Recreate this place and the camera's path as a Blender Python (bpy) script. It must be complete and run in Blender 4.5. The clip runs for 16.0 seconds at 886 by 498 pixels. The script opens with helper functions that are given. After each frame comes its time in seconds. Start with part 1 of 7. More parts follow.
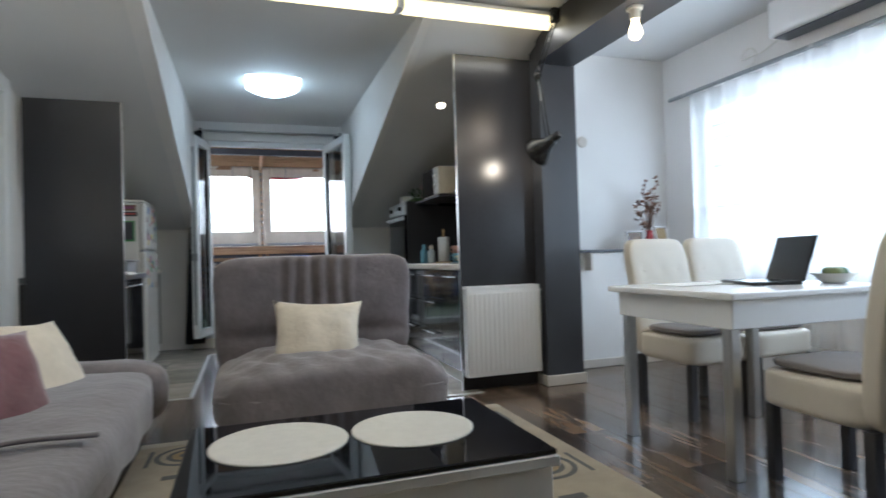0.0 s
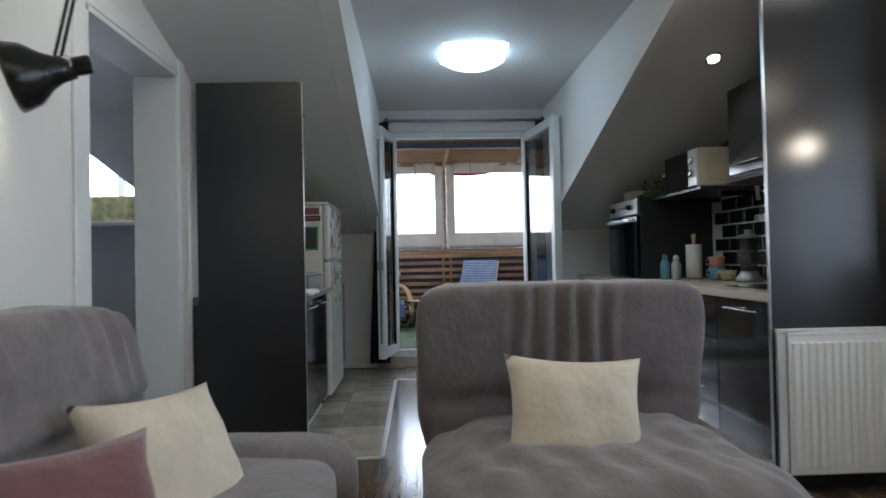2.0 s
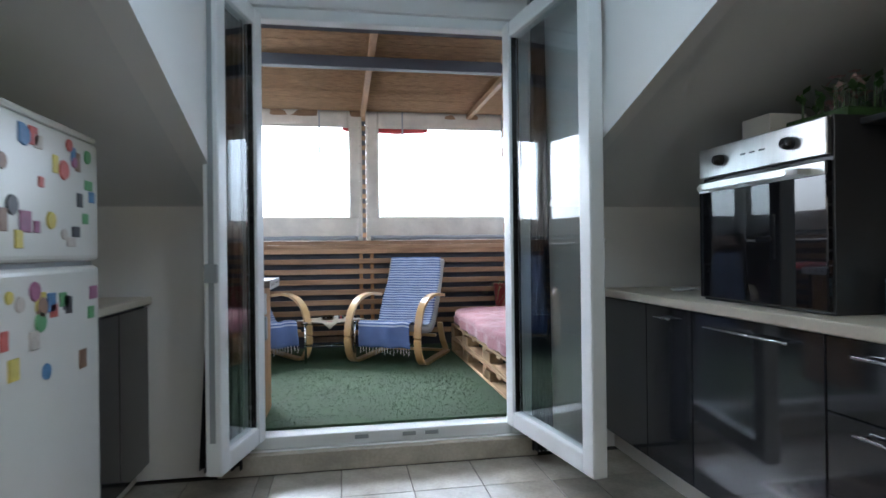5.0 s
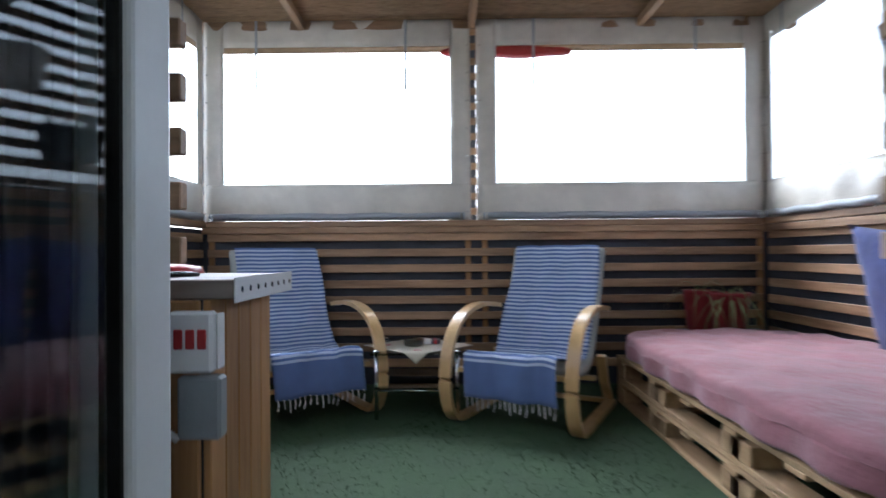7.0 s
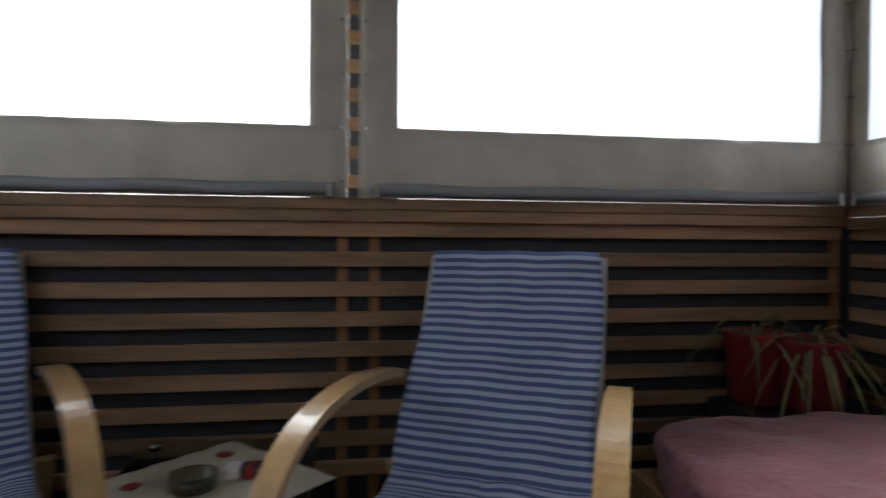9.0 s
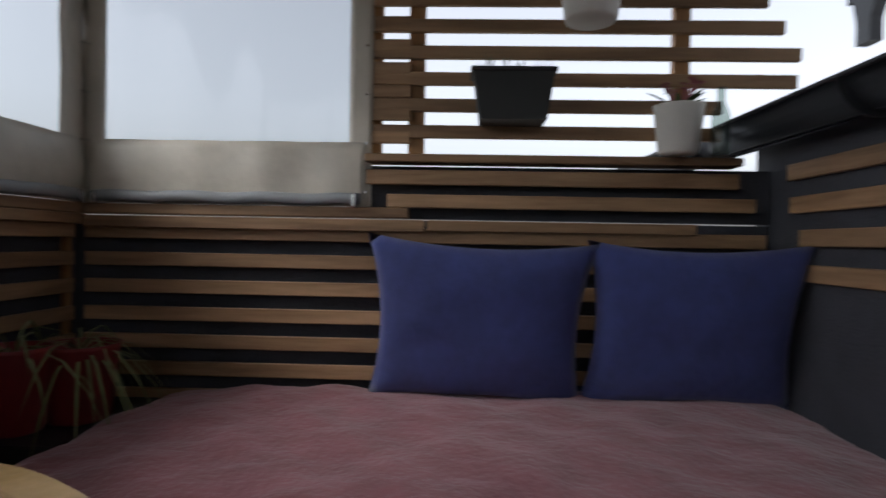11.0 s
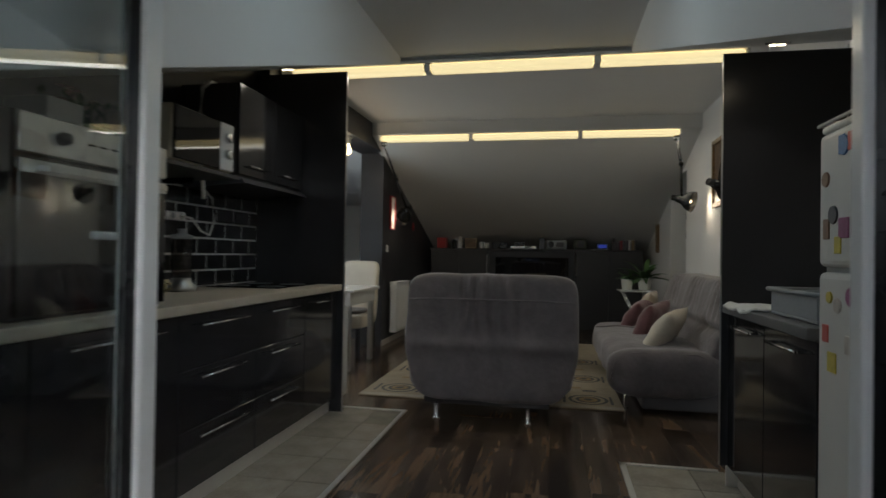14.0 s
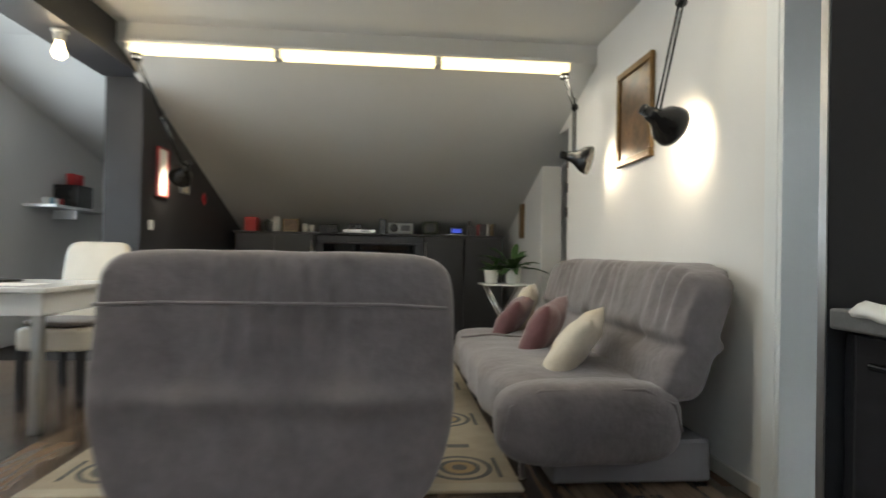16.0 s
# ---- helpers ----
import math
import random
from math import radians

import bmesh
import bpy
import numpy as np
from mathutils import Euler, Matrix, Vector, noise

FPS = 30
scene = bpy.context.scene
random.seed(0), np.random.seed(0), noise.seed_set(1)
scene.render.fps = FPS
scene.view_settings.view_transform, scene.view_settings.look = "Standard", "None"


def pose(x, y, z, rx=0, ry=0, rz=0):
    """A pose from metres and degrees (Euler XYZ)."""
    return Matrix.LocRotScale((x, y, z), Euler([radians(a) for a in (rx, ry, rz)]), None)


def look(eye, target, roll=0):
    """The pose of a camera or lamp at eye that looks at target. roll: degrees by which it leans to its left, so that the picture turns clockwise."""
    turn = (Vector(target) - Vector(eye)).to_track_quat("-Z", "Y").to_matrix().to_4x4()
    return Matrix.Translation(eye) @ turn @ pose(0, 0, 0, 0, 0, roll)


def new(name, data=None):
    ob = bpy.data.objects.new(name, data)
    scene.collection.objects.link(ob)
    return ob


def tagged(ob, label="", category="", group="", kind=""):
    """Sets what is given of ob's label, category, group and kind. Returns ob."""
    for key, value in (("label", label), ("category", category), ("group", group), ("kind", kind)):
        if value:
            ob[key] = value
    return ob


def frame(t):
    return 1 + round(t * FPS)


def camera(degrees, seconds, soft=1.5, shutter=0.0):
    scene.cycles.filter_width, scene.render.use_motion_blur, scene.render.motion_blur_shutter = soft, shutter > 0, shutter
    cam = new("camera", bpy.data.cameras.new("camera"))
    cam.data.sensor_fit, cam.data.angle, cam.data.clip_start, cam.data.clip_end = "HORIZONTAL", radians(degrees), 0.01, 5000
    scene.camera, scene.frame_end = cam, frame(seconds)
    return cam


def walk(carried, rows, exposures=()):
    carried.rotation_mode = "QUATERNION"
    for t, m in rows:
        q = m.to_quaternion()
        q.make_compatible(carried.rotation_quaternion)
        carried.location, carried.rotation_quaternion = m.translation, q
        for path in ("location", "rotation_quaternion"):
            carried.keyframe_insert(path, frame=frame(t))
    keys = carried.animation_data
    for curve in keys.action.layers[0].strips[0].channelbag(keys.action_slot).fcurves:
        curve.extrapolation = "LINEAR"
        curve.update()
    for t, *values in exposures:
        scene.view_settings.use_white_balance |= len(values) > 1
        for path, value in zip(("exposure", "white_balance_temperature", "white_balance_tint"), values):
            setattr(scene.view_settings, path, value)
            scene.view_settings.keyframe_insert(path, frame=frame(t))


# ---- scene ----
# ---- camera ----
cam = camera(75.0, 16.0, soft=1.5, shutter=0.4)
PATH = [
    (0, (-0.12, -7.074, 0.938), (0.521, -5.18, 0.968), -1.7),
    (0.5, (-0.18, -7.049, 0.958), (0.171, -5.08, 0.987), -1.7),
    (1, (-0.231, -6.732, 0.984), (-0.08, -4.738, 1.015), -1.4),
    (1.5, (-0.268, -6.305, 1.015), (-0.16, -4.308, 1.047), -1.2),
    (2, (-0.299, -5.813, 1.082), (-0.213, -3.815, 1.113), -1.2),
    (2.5, (-0.306, -5.299, 1.142), (-0.206, -3.302, 1.169), -1.1),
    (3, (-0.244, -4.741, 1.165), (-0.141, -2.744, 1.189), -0.8),
    (3.5, (-0.247, -4.222, 1.182), (-0.153, -2.224, 1.198), -0.9),
    (4, (-0.223, -3.757, 1.177), (-0.101, -1.761, 1.189), -0.8),
    (4.2, (-0.189, -3.602, 1.175), (-0.022, -1.609, 1.185), -0.7),
    (6.3, (0.029, -1.864, 0.967), (0.491, 0.082, 0.969), -1.1),
    (6.5, (0.053, -1.618, 0.964), (0.41, 0.35, 0.972), -1.0),
    (7, (-0.051, -0.895, 1.0), (-0.07, 1.105, 1.015), -0.4),
    (7.5, (-0.135, -0.365, 1.047), (-0.28, 1.629, 1.045), -0.2),
    (8, (-0.158, 0.178, 1.075), (-0.314, 2.172, 1.095), 0.1),
    (8.5, (-0.052, 0.611, 1.057), (-0.114, 2.61, 1.086), 0.1),
    (9, (0.13, 0.874, 1.076), (0.422, 2.852, 1.044), 0.4),
    (9.5, (0.245, 1.118, 1.024), (1.06, 2.944, 1.029), 0.5),
    (10, (0.191, 1.235, 1.063), (1.602, 2.652, 1.03), 1.0),
    (10.2, (0.115, 1.261, 1.071), (1.747, 2.417, 1.041), 1.0),
    (12.3, (-0.342, 1.624, 1.109), (1.246, 0.408, 1.095), 1.8),
    (12.5, (-0.359, 1.614, 1.103), (1.114, 0.261, 1.096), 1.8),
    (13, (-0.349, 1.397, 1.08), (0.721, -0.293, 1.086), 1.8),
    (13.5, (-0.25, 1.017, 1.075), (0.422, -0.866, 1.096), 0.8),
    (14, (-0.145, 0.593, 1.105), (0.232, -1.371, 1.125), 0.9),
    (14.5, (-0.055, 0.172, 1.074), (0.206, -1.811, 1.091), 0.9),
    (15, (-0.032, -0.211, 1.015), (0.196, -2.197, 1.034), 1.0),
    (15.5, (-0.007, -0.764, 0.999), (0.104, -2.761, 1.007), 1.0),
    (16, (-0.105, -1.373, 0.975), (-0.274, -3.366, 0.994), 1.1),
]
walk(cam, [(t, look(eye, target, roll)) for t, eye, target, roll in PATH],
     [(0.0, 0.78, 5500, 10), (0.5, 0.7, 5500, 10), (1.5, 0.4, 5500, 10), (3.0, 0.8, 5500, 10), (4.2, 1.05, 5550, 10), (6.3, 0.45, 5300, 10), (7.0, 0.25, 5400, 10), (8.0, -0.2, 5900, 10), (9.0, -0.95, 6100, 10), (10.2, -1.45, 6200, 10),
      (12.5, -2.25, 6200, 14), (13.0, -2.55, 6000, 12), (13.6, -1.1, 6000, 8), (14.0, -0.5, 6100, 8), (14.5, 0.05, 6400, 8), (15.0, 0.25, 6400, 8), (16.0, 0.9, 6250, 8)])

# ---- world, sun and exposure ----
world = bpy.data.worlds.new("sky")
scene.world = world
world.use_nodes = True
wn = world.node_tree.nodes
sky = wn.new("ShaderNodeTexSky")
sky.sky_type = 'NISHITA'
sky.sun_disc = False
sky.sun_elevation = radians(43)
sky.sun_rotation = radians(-25)
sky.air_density, sky.dust_density = 1.0, 5.0
hsv = wn.new("ShaderNodeHueSaturation")
hsv.inputs["Saturation"].default_value = 0.25
hsv.inputs["Value"].default_value = 6.6
world.node_tree.links.new(sky.outputs[0], hsv.inputs["Color"])
world.node_tree.links.new(hsv.outputs[0], wn["Background"].inputs[0])
wn["Background"].inputs[1].default_value = 0.15
sun = new("sun", bpy.data.lights.new("sun", 'SUN'))
sun.data.energy, sun.data.angle, sun.data.color = 0.5, radians(24), (1, 0.96, 0.9)
sun.matrix_world = look((-5, 12, 11), (0, 1.5, 0))


def lamp(name, kind, place, watts, colour, size=0.1, target=None, size_y=None, spread=None, spot=None):
    """One lamp of the place, or an area fill in a window opening."""
    data = bpy.data.lights.new(name, kind)
    data.energy, data.color = watts, colour
    if kind == 'AREA':
        data.size = size
        if size_y:
            data.shape, data.size_y = 'RECTANGLE', size_y
    elif kind in ('POINT', 'SPOT'):
        data.shadow_soft_size = size
    if spot:
        data.spot_size, data.spot_blend = radians(spot), 0.95
    ob = new(name, data)
    ob.matrix_world = look(place, target) if target else pose(*place)
    return ob


WARM, COOL, GOLD = (1.0, 0.8, 0.56), (0.82, 0.95, 1.0), (1.0, 0.91, 0.74)


# ---- materials ----
def mat(name, base, rough=0.6, metal=0.0, vary=0.12, scale=6.0, fine=60.0, bump=0.1, spec=0.5, coat=0.0, trans=0.0, sheen=0.0, stretch=(1, 1, 1), island=False):
    """A surface with variation at two scales and a fine relief."""
    m = bpy.data.materials.new(name)
    m.use_nodes = True
    nt, n = m.node_tree, m.node_tree.nodes
    p = n["Principled BSDF"]
    p.inputs["Roughness"].default_value, p.inputs["Metallic"].default_value = rough, metal
    p.inputs["Specular IOR Level"].default_value = spec
    p.inputs["Coat Weight"].default_value, p.inputs["Coat Roughness"].default_value = coat, 0.05
    p.inputs["Transmission Weight"].default_value = trans
    p.inputs["Sheen Weight"].default_value = sheen
    tc = n.new("ShaderNodeTexCoord")
    mp = n.new("ShaderNodeMapping")
    mp.inputs["Scale"].default_value = stretch
    nt.links.new(tc.outputs["Object"], mp.inputs[0])
    big, small = n.new("ShaderNodeTexNoise"), n.new("ShaderNodeTexNoise")
    big.inputs["Scale"].default_value, small.inputs["Scale"].default_value = scale, fine
    big.inputs["Detail"].default_value, small.inputs["Detail"].default_value = 4, 3
    for t in (big, small):
        nt.links.new(mp.outputs[0], t.inputs["Vector"])
    add = n.new("ShaderNodeMath")
    add.operation = 'MULTIPLY_ADD'
    add.inputs[1].default_value = 0.4
    nt.links.new(small.outputs[0], add.inputs[0])
    nt.links.new(big.outputs[0], add.inputs[2])
    ramp = n.new("ShaderNodeValToRGB")
    ramp.color_ramp.elements[0].position, ramp.color_ramp.elements[1].position = 0.4, 0.95
    lo, hi = [max(0, c * (1 - vary)) for c in base], [min(1, c * (1 + vary)) for c in base]
    ramp.color_ramp.elements[0].color, ramp.color_ramp.elements[1].color = (*lo, 1), (*hi, 1)
    nt.links.new(add.outputs[0], ramp.inputs[0])
    out = ramp.outputs[0]
    if island:
        info = n.new("ShaderNodeObjectInfo")
        h = n.new("ShaderNodeHueSaturation")
        mr = n.new("ShaderNodeMapRange")
        mr.inputs["To Min"].default_value, mr.inputs["To Max"].default_value = 0.7, 1.3
        nt.links.new(info.outputs["Random"], mr.inputs[0])
        nt.links.new(mr.outputs[0], h.inputs["Value"])
        nt.links.new(out, h.inputs["Color"])
        out = h.outputs[0]
    nt.links.new(out, p.inputs["Base Color"])
    if bump:
        b = n.new("ShaderNodeBump")
        b.inputs["Strength"].default_value, b.inputs["Distance"].default_value = bump, 0.01
        nt.links.new(small.outputs[0], b.inputs["Height"])
        nt.links.new(b.outputs[0], p.inputs["Normal"])
    if rough > 0.15:
        r = n.new("ShaderNodeMapRange")
        r.inputs["To Min"].default_value, r.inputs["To Max"].default_value = rough * 0.85, min(1, rough * 1.15)
        nt.links.new(big.outputs[0], r.inputs[0])
        nt.links.new(r.outputs[0], p.inputs["Roughness"])
    return m


def glow(name, colour, strength):
    m = bpy.data.materials.new(name)
    m.use_nodes = True
    p = m.node_tree.nodes["Principled BSDF"]
    p.inputs["Base Color"].default_value = (*colour, 1)
    p.inputs["Emission Color"].default_value, p.inputs["Emission Strength"].default_value = (*colour, 1), strength
    return m


def glass(name, colour=(0.9, 0.95, 0.95), rough=0.0):
    """Thin window glass: mostly clear, with a mirror gloss that grows at grazing angles."""
    m = bpy.data.materials.new(name)
    m.use_nodes = True
    nt, n = m.node_tree, m.node_tree.nodes
    n.remove(n["Principled BSDF"])
    t, g, f, mix = n.new("ShaderNodeBsdfTransparent"), n.new("ShaderNodeBsdfGlossy"), n.new("ShaderNodeLayerWeight"), n.new("ShaderNodeMixShader")
    t.inputs[0].default_value = (*colour, 1)
    g.inputs["Roughness"].default_value = rough
    f.inputs[0].default_value = 0.5
    up, sc = n.new("ShaderNodeMath"), n.new("ShaderNodeMath")
    up.operation, sc.operation = 'POWER', 'MULTIPLY_ADD'
    up.inputs[1].default_value, sc.inputs[1].default_value, sc.inputs[2].default_value = 4.0, 0.94, 0.05
    nt.links.new(f.outputs["Facing"], up.inputs[0])
    nt.links.new(up.outputs[0], sc.inputs[0])
    nt.links.new(sc.outputs[0], mix.inputs[0])
    nt.links.new(t.outputs[0], mix.inputs[1])
    nt.links.new(g.outputs[0], mix.inputs[2])
    nt.links.new(mix.outputs[0], n["Material Output"].inputs[0])
    return m


def wood(name, a, b, axis=0, rough=0.45, scale=1.0, rand=0.25, gloss=0.0, low=0.48, high=0.85):
    """Board with streaks of grain along one axis; every board differs."""
    m = bpy.data.materials.new(name)
    m.use_nodes = True
    nt, n = m.node_tree, m.node_tree.nodes
    p = n["Principled BSDF"]
    p.inputs["Roughness"].default_value, p.inputs["Coat Weight"].default_value = rough, gloss
    p.inputs["Coat Roughness"].default_value = 0.15
    tc, mp, info = n.new("ShaderNodeTexCoord"), n.new("ShaderNodeMapping"), n.new("ShaderNodeObjectInfo")
    s = [9 * scale] * 3
    s[axis] = 0.9 * scale
    mp.inputs["Scale"].default_value = s
    nt.links.new(tc.outputs["Object"], mp.inputs[0])
    off = n.new("ShaderNodeVectorMath")
    off.operation = 'ADD'
    mul = n.new("ShaderNodeMath")
    mul.operation = 'MULTIPLY'
    mul.inputs[1].default_value = 37.0
    nt.links.new(info.outputs["Random"], mul.inputs[0])
    nt.links.new(mp.outputs[0], off.inputs[0])
    nt.links.new(mul.outputs[0], off.inputs[1])
    t1, t2 = n.new("ShaderNodeTexNoise"), n.new("ShaderNodeTexNoise")
    t1.inputs["Scale"].default_value, t1.inputs["Detail"].default_value, t1.inputs["Distortion"].default_value = 0.8, 5, 1.2
    t2.inputs["Scale"].default_value, t2.inputs["Detail"].default_value = 7, 4
    for t in (t1, t2):
        nt.links.new(off.outputs[0], t.inputs["Vector"])
    add = n.new("ShaderNodeMath")
    add.operation = 'MULTIPLY_ADD'
    add.inputs[1].default_value = 0.35
    nt.links.new(t2.outputs[0], add.inputs[0])
    nt.links.new(t1.outputs[0], add.inputs[2])
    ramp = n.new("ShaderNodeValToRGB")
    ramp.color_ramp.elements[0].position, ramp.color_ramp.elements[1].position = low, high
    ramp.color_ramp.elements[0].color, ramp.color_ramp.elements[1].color = (*a, 1), (*b, 1)
    nt.links.new(add.outputs[0], ramp.inputs[0])
    h, mr = n.new("ShaderNodeHueSaturation"), n.new("ShaderNodeMapRange")
    mr.inputs["To Min"].default_value, mr.inputs["To Max"].default_value = 1 - rand, 1 + rand
    nt.links.new(info.outputs["Random"], mr.inputs[0])
    nt.links.new(mr.outputs[0], h.inputs["Value"])
    nt.links.new(ramp.outputs[0], h.inputs["Color"])
    nt.links.new(h.outputs[0], p.inputs["Base Color"])
    bp = n.new("ShaderNodeBump")
    bp.inputs["Strength"].default_value, bp.inputs["Distance"].default_value = 0.15, 0.004
    nt.links.new(t2.outputs[0], bp.inputs["Height"])
    nt.links.new(bp.outputs[0], p.inputs["Normal"])
    return m


WHITE = mat("white wall paint", (0.78, 0.77, 0.75), 0.7, vary=0.03, scale=2, fine=180, bump=0.05)
CEIL = mat("ceiling paint", (0.72, 0.72, 0.71), 0.75, vary=0.03, scale=1.5, fine=150, bump=0.05)
PVC = mat("white plastic frame", (0.78, 0.8, 0.8), 0.3, vary=0.03, scale=3, bump=0.02)
BLACKWALL = mat("black wall paint", (0.03, 0.03, 0.034), 0.45, vary=0.2, scale=3, fine=90, bump=0.06)
SLATE = mat("dark grey paint", (0.05, 0.053, 0.062), 0.4, vary=0.1, scale=3, fine=90, bump=0.05)
GLOSSBLACK = mat("black gloss front", (0.02, 0.02, 0.023), 0.1, vary=0.15, scale=2, fine=30, bump=0.0, coat=0.3)
SATINBLACK = mat("black satin board", (0.032, 0.032, 0.035), 0.34, vary=0.15, scale=2, fine=60, bump=0.03)
STUCCO = mat("black stucco", (0.055, 0.058, 0.07), 0.85, vary=0.3, scale=5, fine=120, bump=0.5)
WORKTOP = mat("beige stone worktop", (0.55, 0.49, 0.4), 0.35, vary=0.1, scale=9, fine=140, bump=0.02)
DARKTOP = mat("grey worktop", (0.16, 0.16, 0.16), 0.3, vary=0.2, scale=9, fine=140, bump=0.02)
STEEL = mat("brushed steel", (0.55, 0.55, 0.54), 0.3, 0.95, vary=0.1, scale=3, fine=90, bump=0.03, stretch=(1, 12, 1))
CHROME = mat("chrome", (0.7, 0.7, 0.7), 0.12, 1.0, vary=0.04, bump=0.0)
BLACKMETAL = mat("black lacquered metal", (0.014, 0.014, 0.014), 0.25, 0.0, vary=0.1, bump=0.02)
FABRIC = mat("taupe microfibre", (0.178, 0.156, 0.158), 0.9, vary=0.22, scale=8, fine=30, bump=0.45, sheen=0.3)
CREAM = mat("cream cotton", (0.62, 0.55, 0.44), 0.9, vary=0.12, scale=8, fine=34, bump=0.4, sheen=0.2)
ROSE = mat("dusty rose velvet", (0.155, 0.066, 0.07), 0.85, vary=0.22, scale=7, fine=36, bump=0.4, sheen=0.4)
RUG = mat("beige rug pile", (0.36, 0.31, 0.23), 0.95, vary=0.15, scale=8, fine=300, bump=0.5)
RUGDARK = mat("grey rug pattern", (0.1, 0.1, 0.1), 0.95, vary=0.2, scale=9, fine=300, bump=0.5)
RUGMID = mat("ochre rug pattern", (0.3, 0.22, 0.12), 0.95, vary=0.2, scale=9, fine=300, bump=0.5)
TILE = mat("stone floor tile", (0.34, 0.31, 0.26), 0.2, vary=0.25, scale=7, fine=60, bump=0.08, island=True)
GROUT = mat("grout", (0.11, 0.095, 0.08), 0.9, vary=0.1, fine=200)
FLOORSUB = mat("floor joint", (0.02, 0.016, 0.013), 0.8)
PLANK = wood("dark walnut laminate", (0.02, 0.014, 0.011), (0.2, 0.135, 0.088), axis=1, rough=0.2, scale=0.8, rand=0.16, gloss=0.4, low=0.56, high=0.82)
PINE = wood("stained pine slat", (0.19, 0.108, 0.054), (0.42, 0.26, 0.14), axis=0, rough=0.55, rand=0.22)
PINEY = wood("stained pine slat", (0.19, 0.108, 0.054), (0.42, 0.26, 0.14), axis=1, rough=0.55, rand=0.22)
PINEZ = wood("pine board", (0.26, 0.12, 0.04), (0.46, 0.25, 0.1), axis=2, rough=0.5, rand=0.16)
RAWPINE = wood("raw pallet wood", (0.3, 0.19, 0.09), (0.5, 0.34, 0.18), axis=1, rough=0.7, rand=0.2)
BENT = wood("birch bentwood", (0.5, 0.32, 0.13), (0.66, 0.45, 0.21), axis=2, rough=0.28, rand=0.06, gloss=0.3)
GREYWOOD = wood("weathered worktop", (0.13, 0.1, 0.08), (0.28, 0.23, 0.19), axis=0, rough=0.5, rand=0.1)
TURF = mat("artificial grass", (0.036, 0.07, 0.028), 0.95, vary=0.2, scale=5, fine=260, bump=0.6)
VINYL = mat("cream tarpaulin", (0.58, 0.54, 0.46), 0.38, vary=0.16, scale=4, fine=14, bump=0.4)
REED = mat("reed mat", (0.34, 0.22, 0.12), 0.85, vary=0.45, scale=12, fine=120, bump=0.8, stretch=(1.2, 14, 1))
LEATHER = mat("cream leatherette", (0.66, 0.6, 0.5), 0.42, vary=0.05, scale=5, fine=220, bump=0.12)
GREYCUSH = mat("grey seat pad", (0.2, 0.18, 0.17), 0.85, vary=0.12, fine=220, bump=0.25)
WHITEGLOSS = mat("white lacquer", (0.8, 0.8, 0.79), 0.2, vary=0.02, scale=3, bump=0.0)
FRIDGE = mat("white enamel", (0.74, 0.73, 0.69), 0.25, vary=0.03, scale=3, fine=200, bump=0.03)
BLUECUSH = mat("blue canvas", (0.045, 0.06, 0.2), 0.85, vary=0.2, scale=6, fine=24, bump=0.4, sheen=0.15)
MAUVE = mat("mauve bedspread", (0.29, 0.11, 0.13), 0.9, vary=0.22, scale=7, fine=45, bump=0.6, sheen=0.3)
NAVY = mat("dark navy drape", (0.012, 0.013, 0.02), 0.9, vary=0.3, scale=6, fine=200, bump=0.2)
REDPL = mat("red plastic", (0.42, 0.03, 0.03), 0.35, vary=0.08)
REDDARK = mat("dark red seat", (0.3, 0.02, 0.022), 0.3, vary=0.08)
LEAF = mat("leaf green", (0.05, 0.11, 0.03), 0.5, vary=0.35, scale=12, bump=0.05)
PALELEAF = mat("pale spider leaf", (0.2, 0.24, 0.1), 0.5, vary=0.3, scale=14, bump=0.05)
POTWHITE = mat("white ceramic", (0.7, 0.69, 0.64), 0.35, vary=0.05, fine=80)
DARKPOT = mat("dark plastic planter", (0.02, 0.022, 0.022), 0.6, vary=0.2)
GUTTER = mat("dark painted zinc", (0.035, 0.037, 0.042), 0.35, 0.3, vary=0.2, scale=4)
GREYPLASTIC = mat("grey plastic", (0.3, 0.32, 0.33), 0.5, vary=0.06)
PAPER = mat("white paper", (0.8, 0.79, 0.76), 0.9, vary=0.05)
GILT = mat("aged gilt frame", (0.16, 0.09, 0.03), 0.4, 0.3, vary=0.35, scale=20, fine=120, bump=0.3)
PAINTING = mat("dark oil painting", (0.12, 0.07, 0.035), 0.35, vary=0.9, scale=7, fine=40, bump=0.2)
SKIRT = mat("white skirting", (0.62, 0.58, 0.52), 0.4, vary=0.06)
PANE = glass("window glass", (0.82, 0.86, 0.87))
DARKGLASS = mat("black glass", (0.006, 0.006, 0.008), 0.03, vary=0.1, bump=0.0)
CLEAR = glass("clear vinyl", (0.58, 0.6, 0.61), 0.05)
TUBE = glow("warm tube diffuser", (1.0, 0.8, 0.42), 1.25)
BULBGLOW = glow("filament bulb", (1.0, 0.75, 0.42), 9.0)
COOLGLOW = glow("cool lamp glass", (0.8, 0.96, 1.0), 2.6)
SPOTGLOW = glow("spot lens", (1.0, 0.82, 0.55), 12.0)
MAGNET = [mat("magnet " + str(i), c, 0.4, vary=0.2, scale=40) for i, c in enumerate([(0.5, 0.1, 0.08), (0.08, 0.2, 0.4), (0.1, 0.3, 0.12), (0.6, 0.5, 0.1), (0.25, 0.15, 0.1), (0.06, 0.06, 0.07), (0.5, 0.45, 0.4), (0.3, 0.1, 0.2)])]


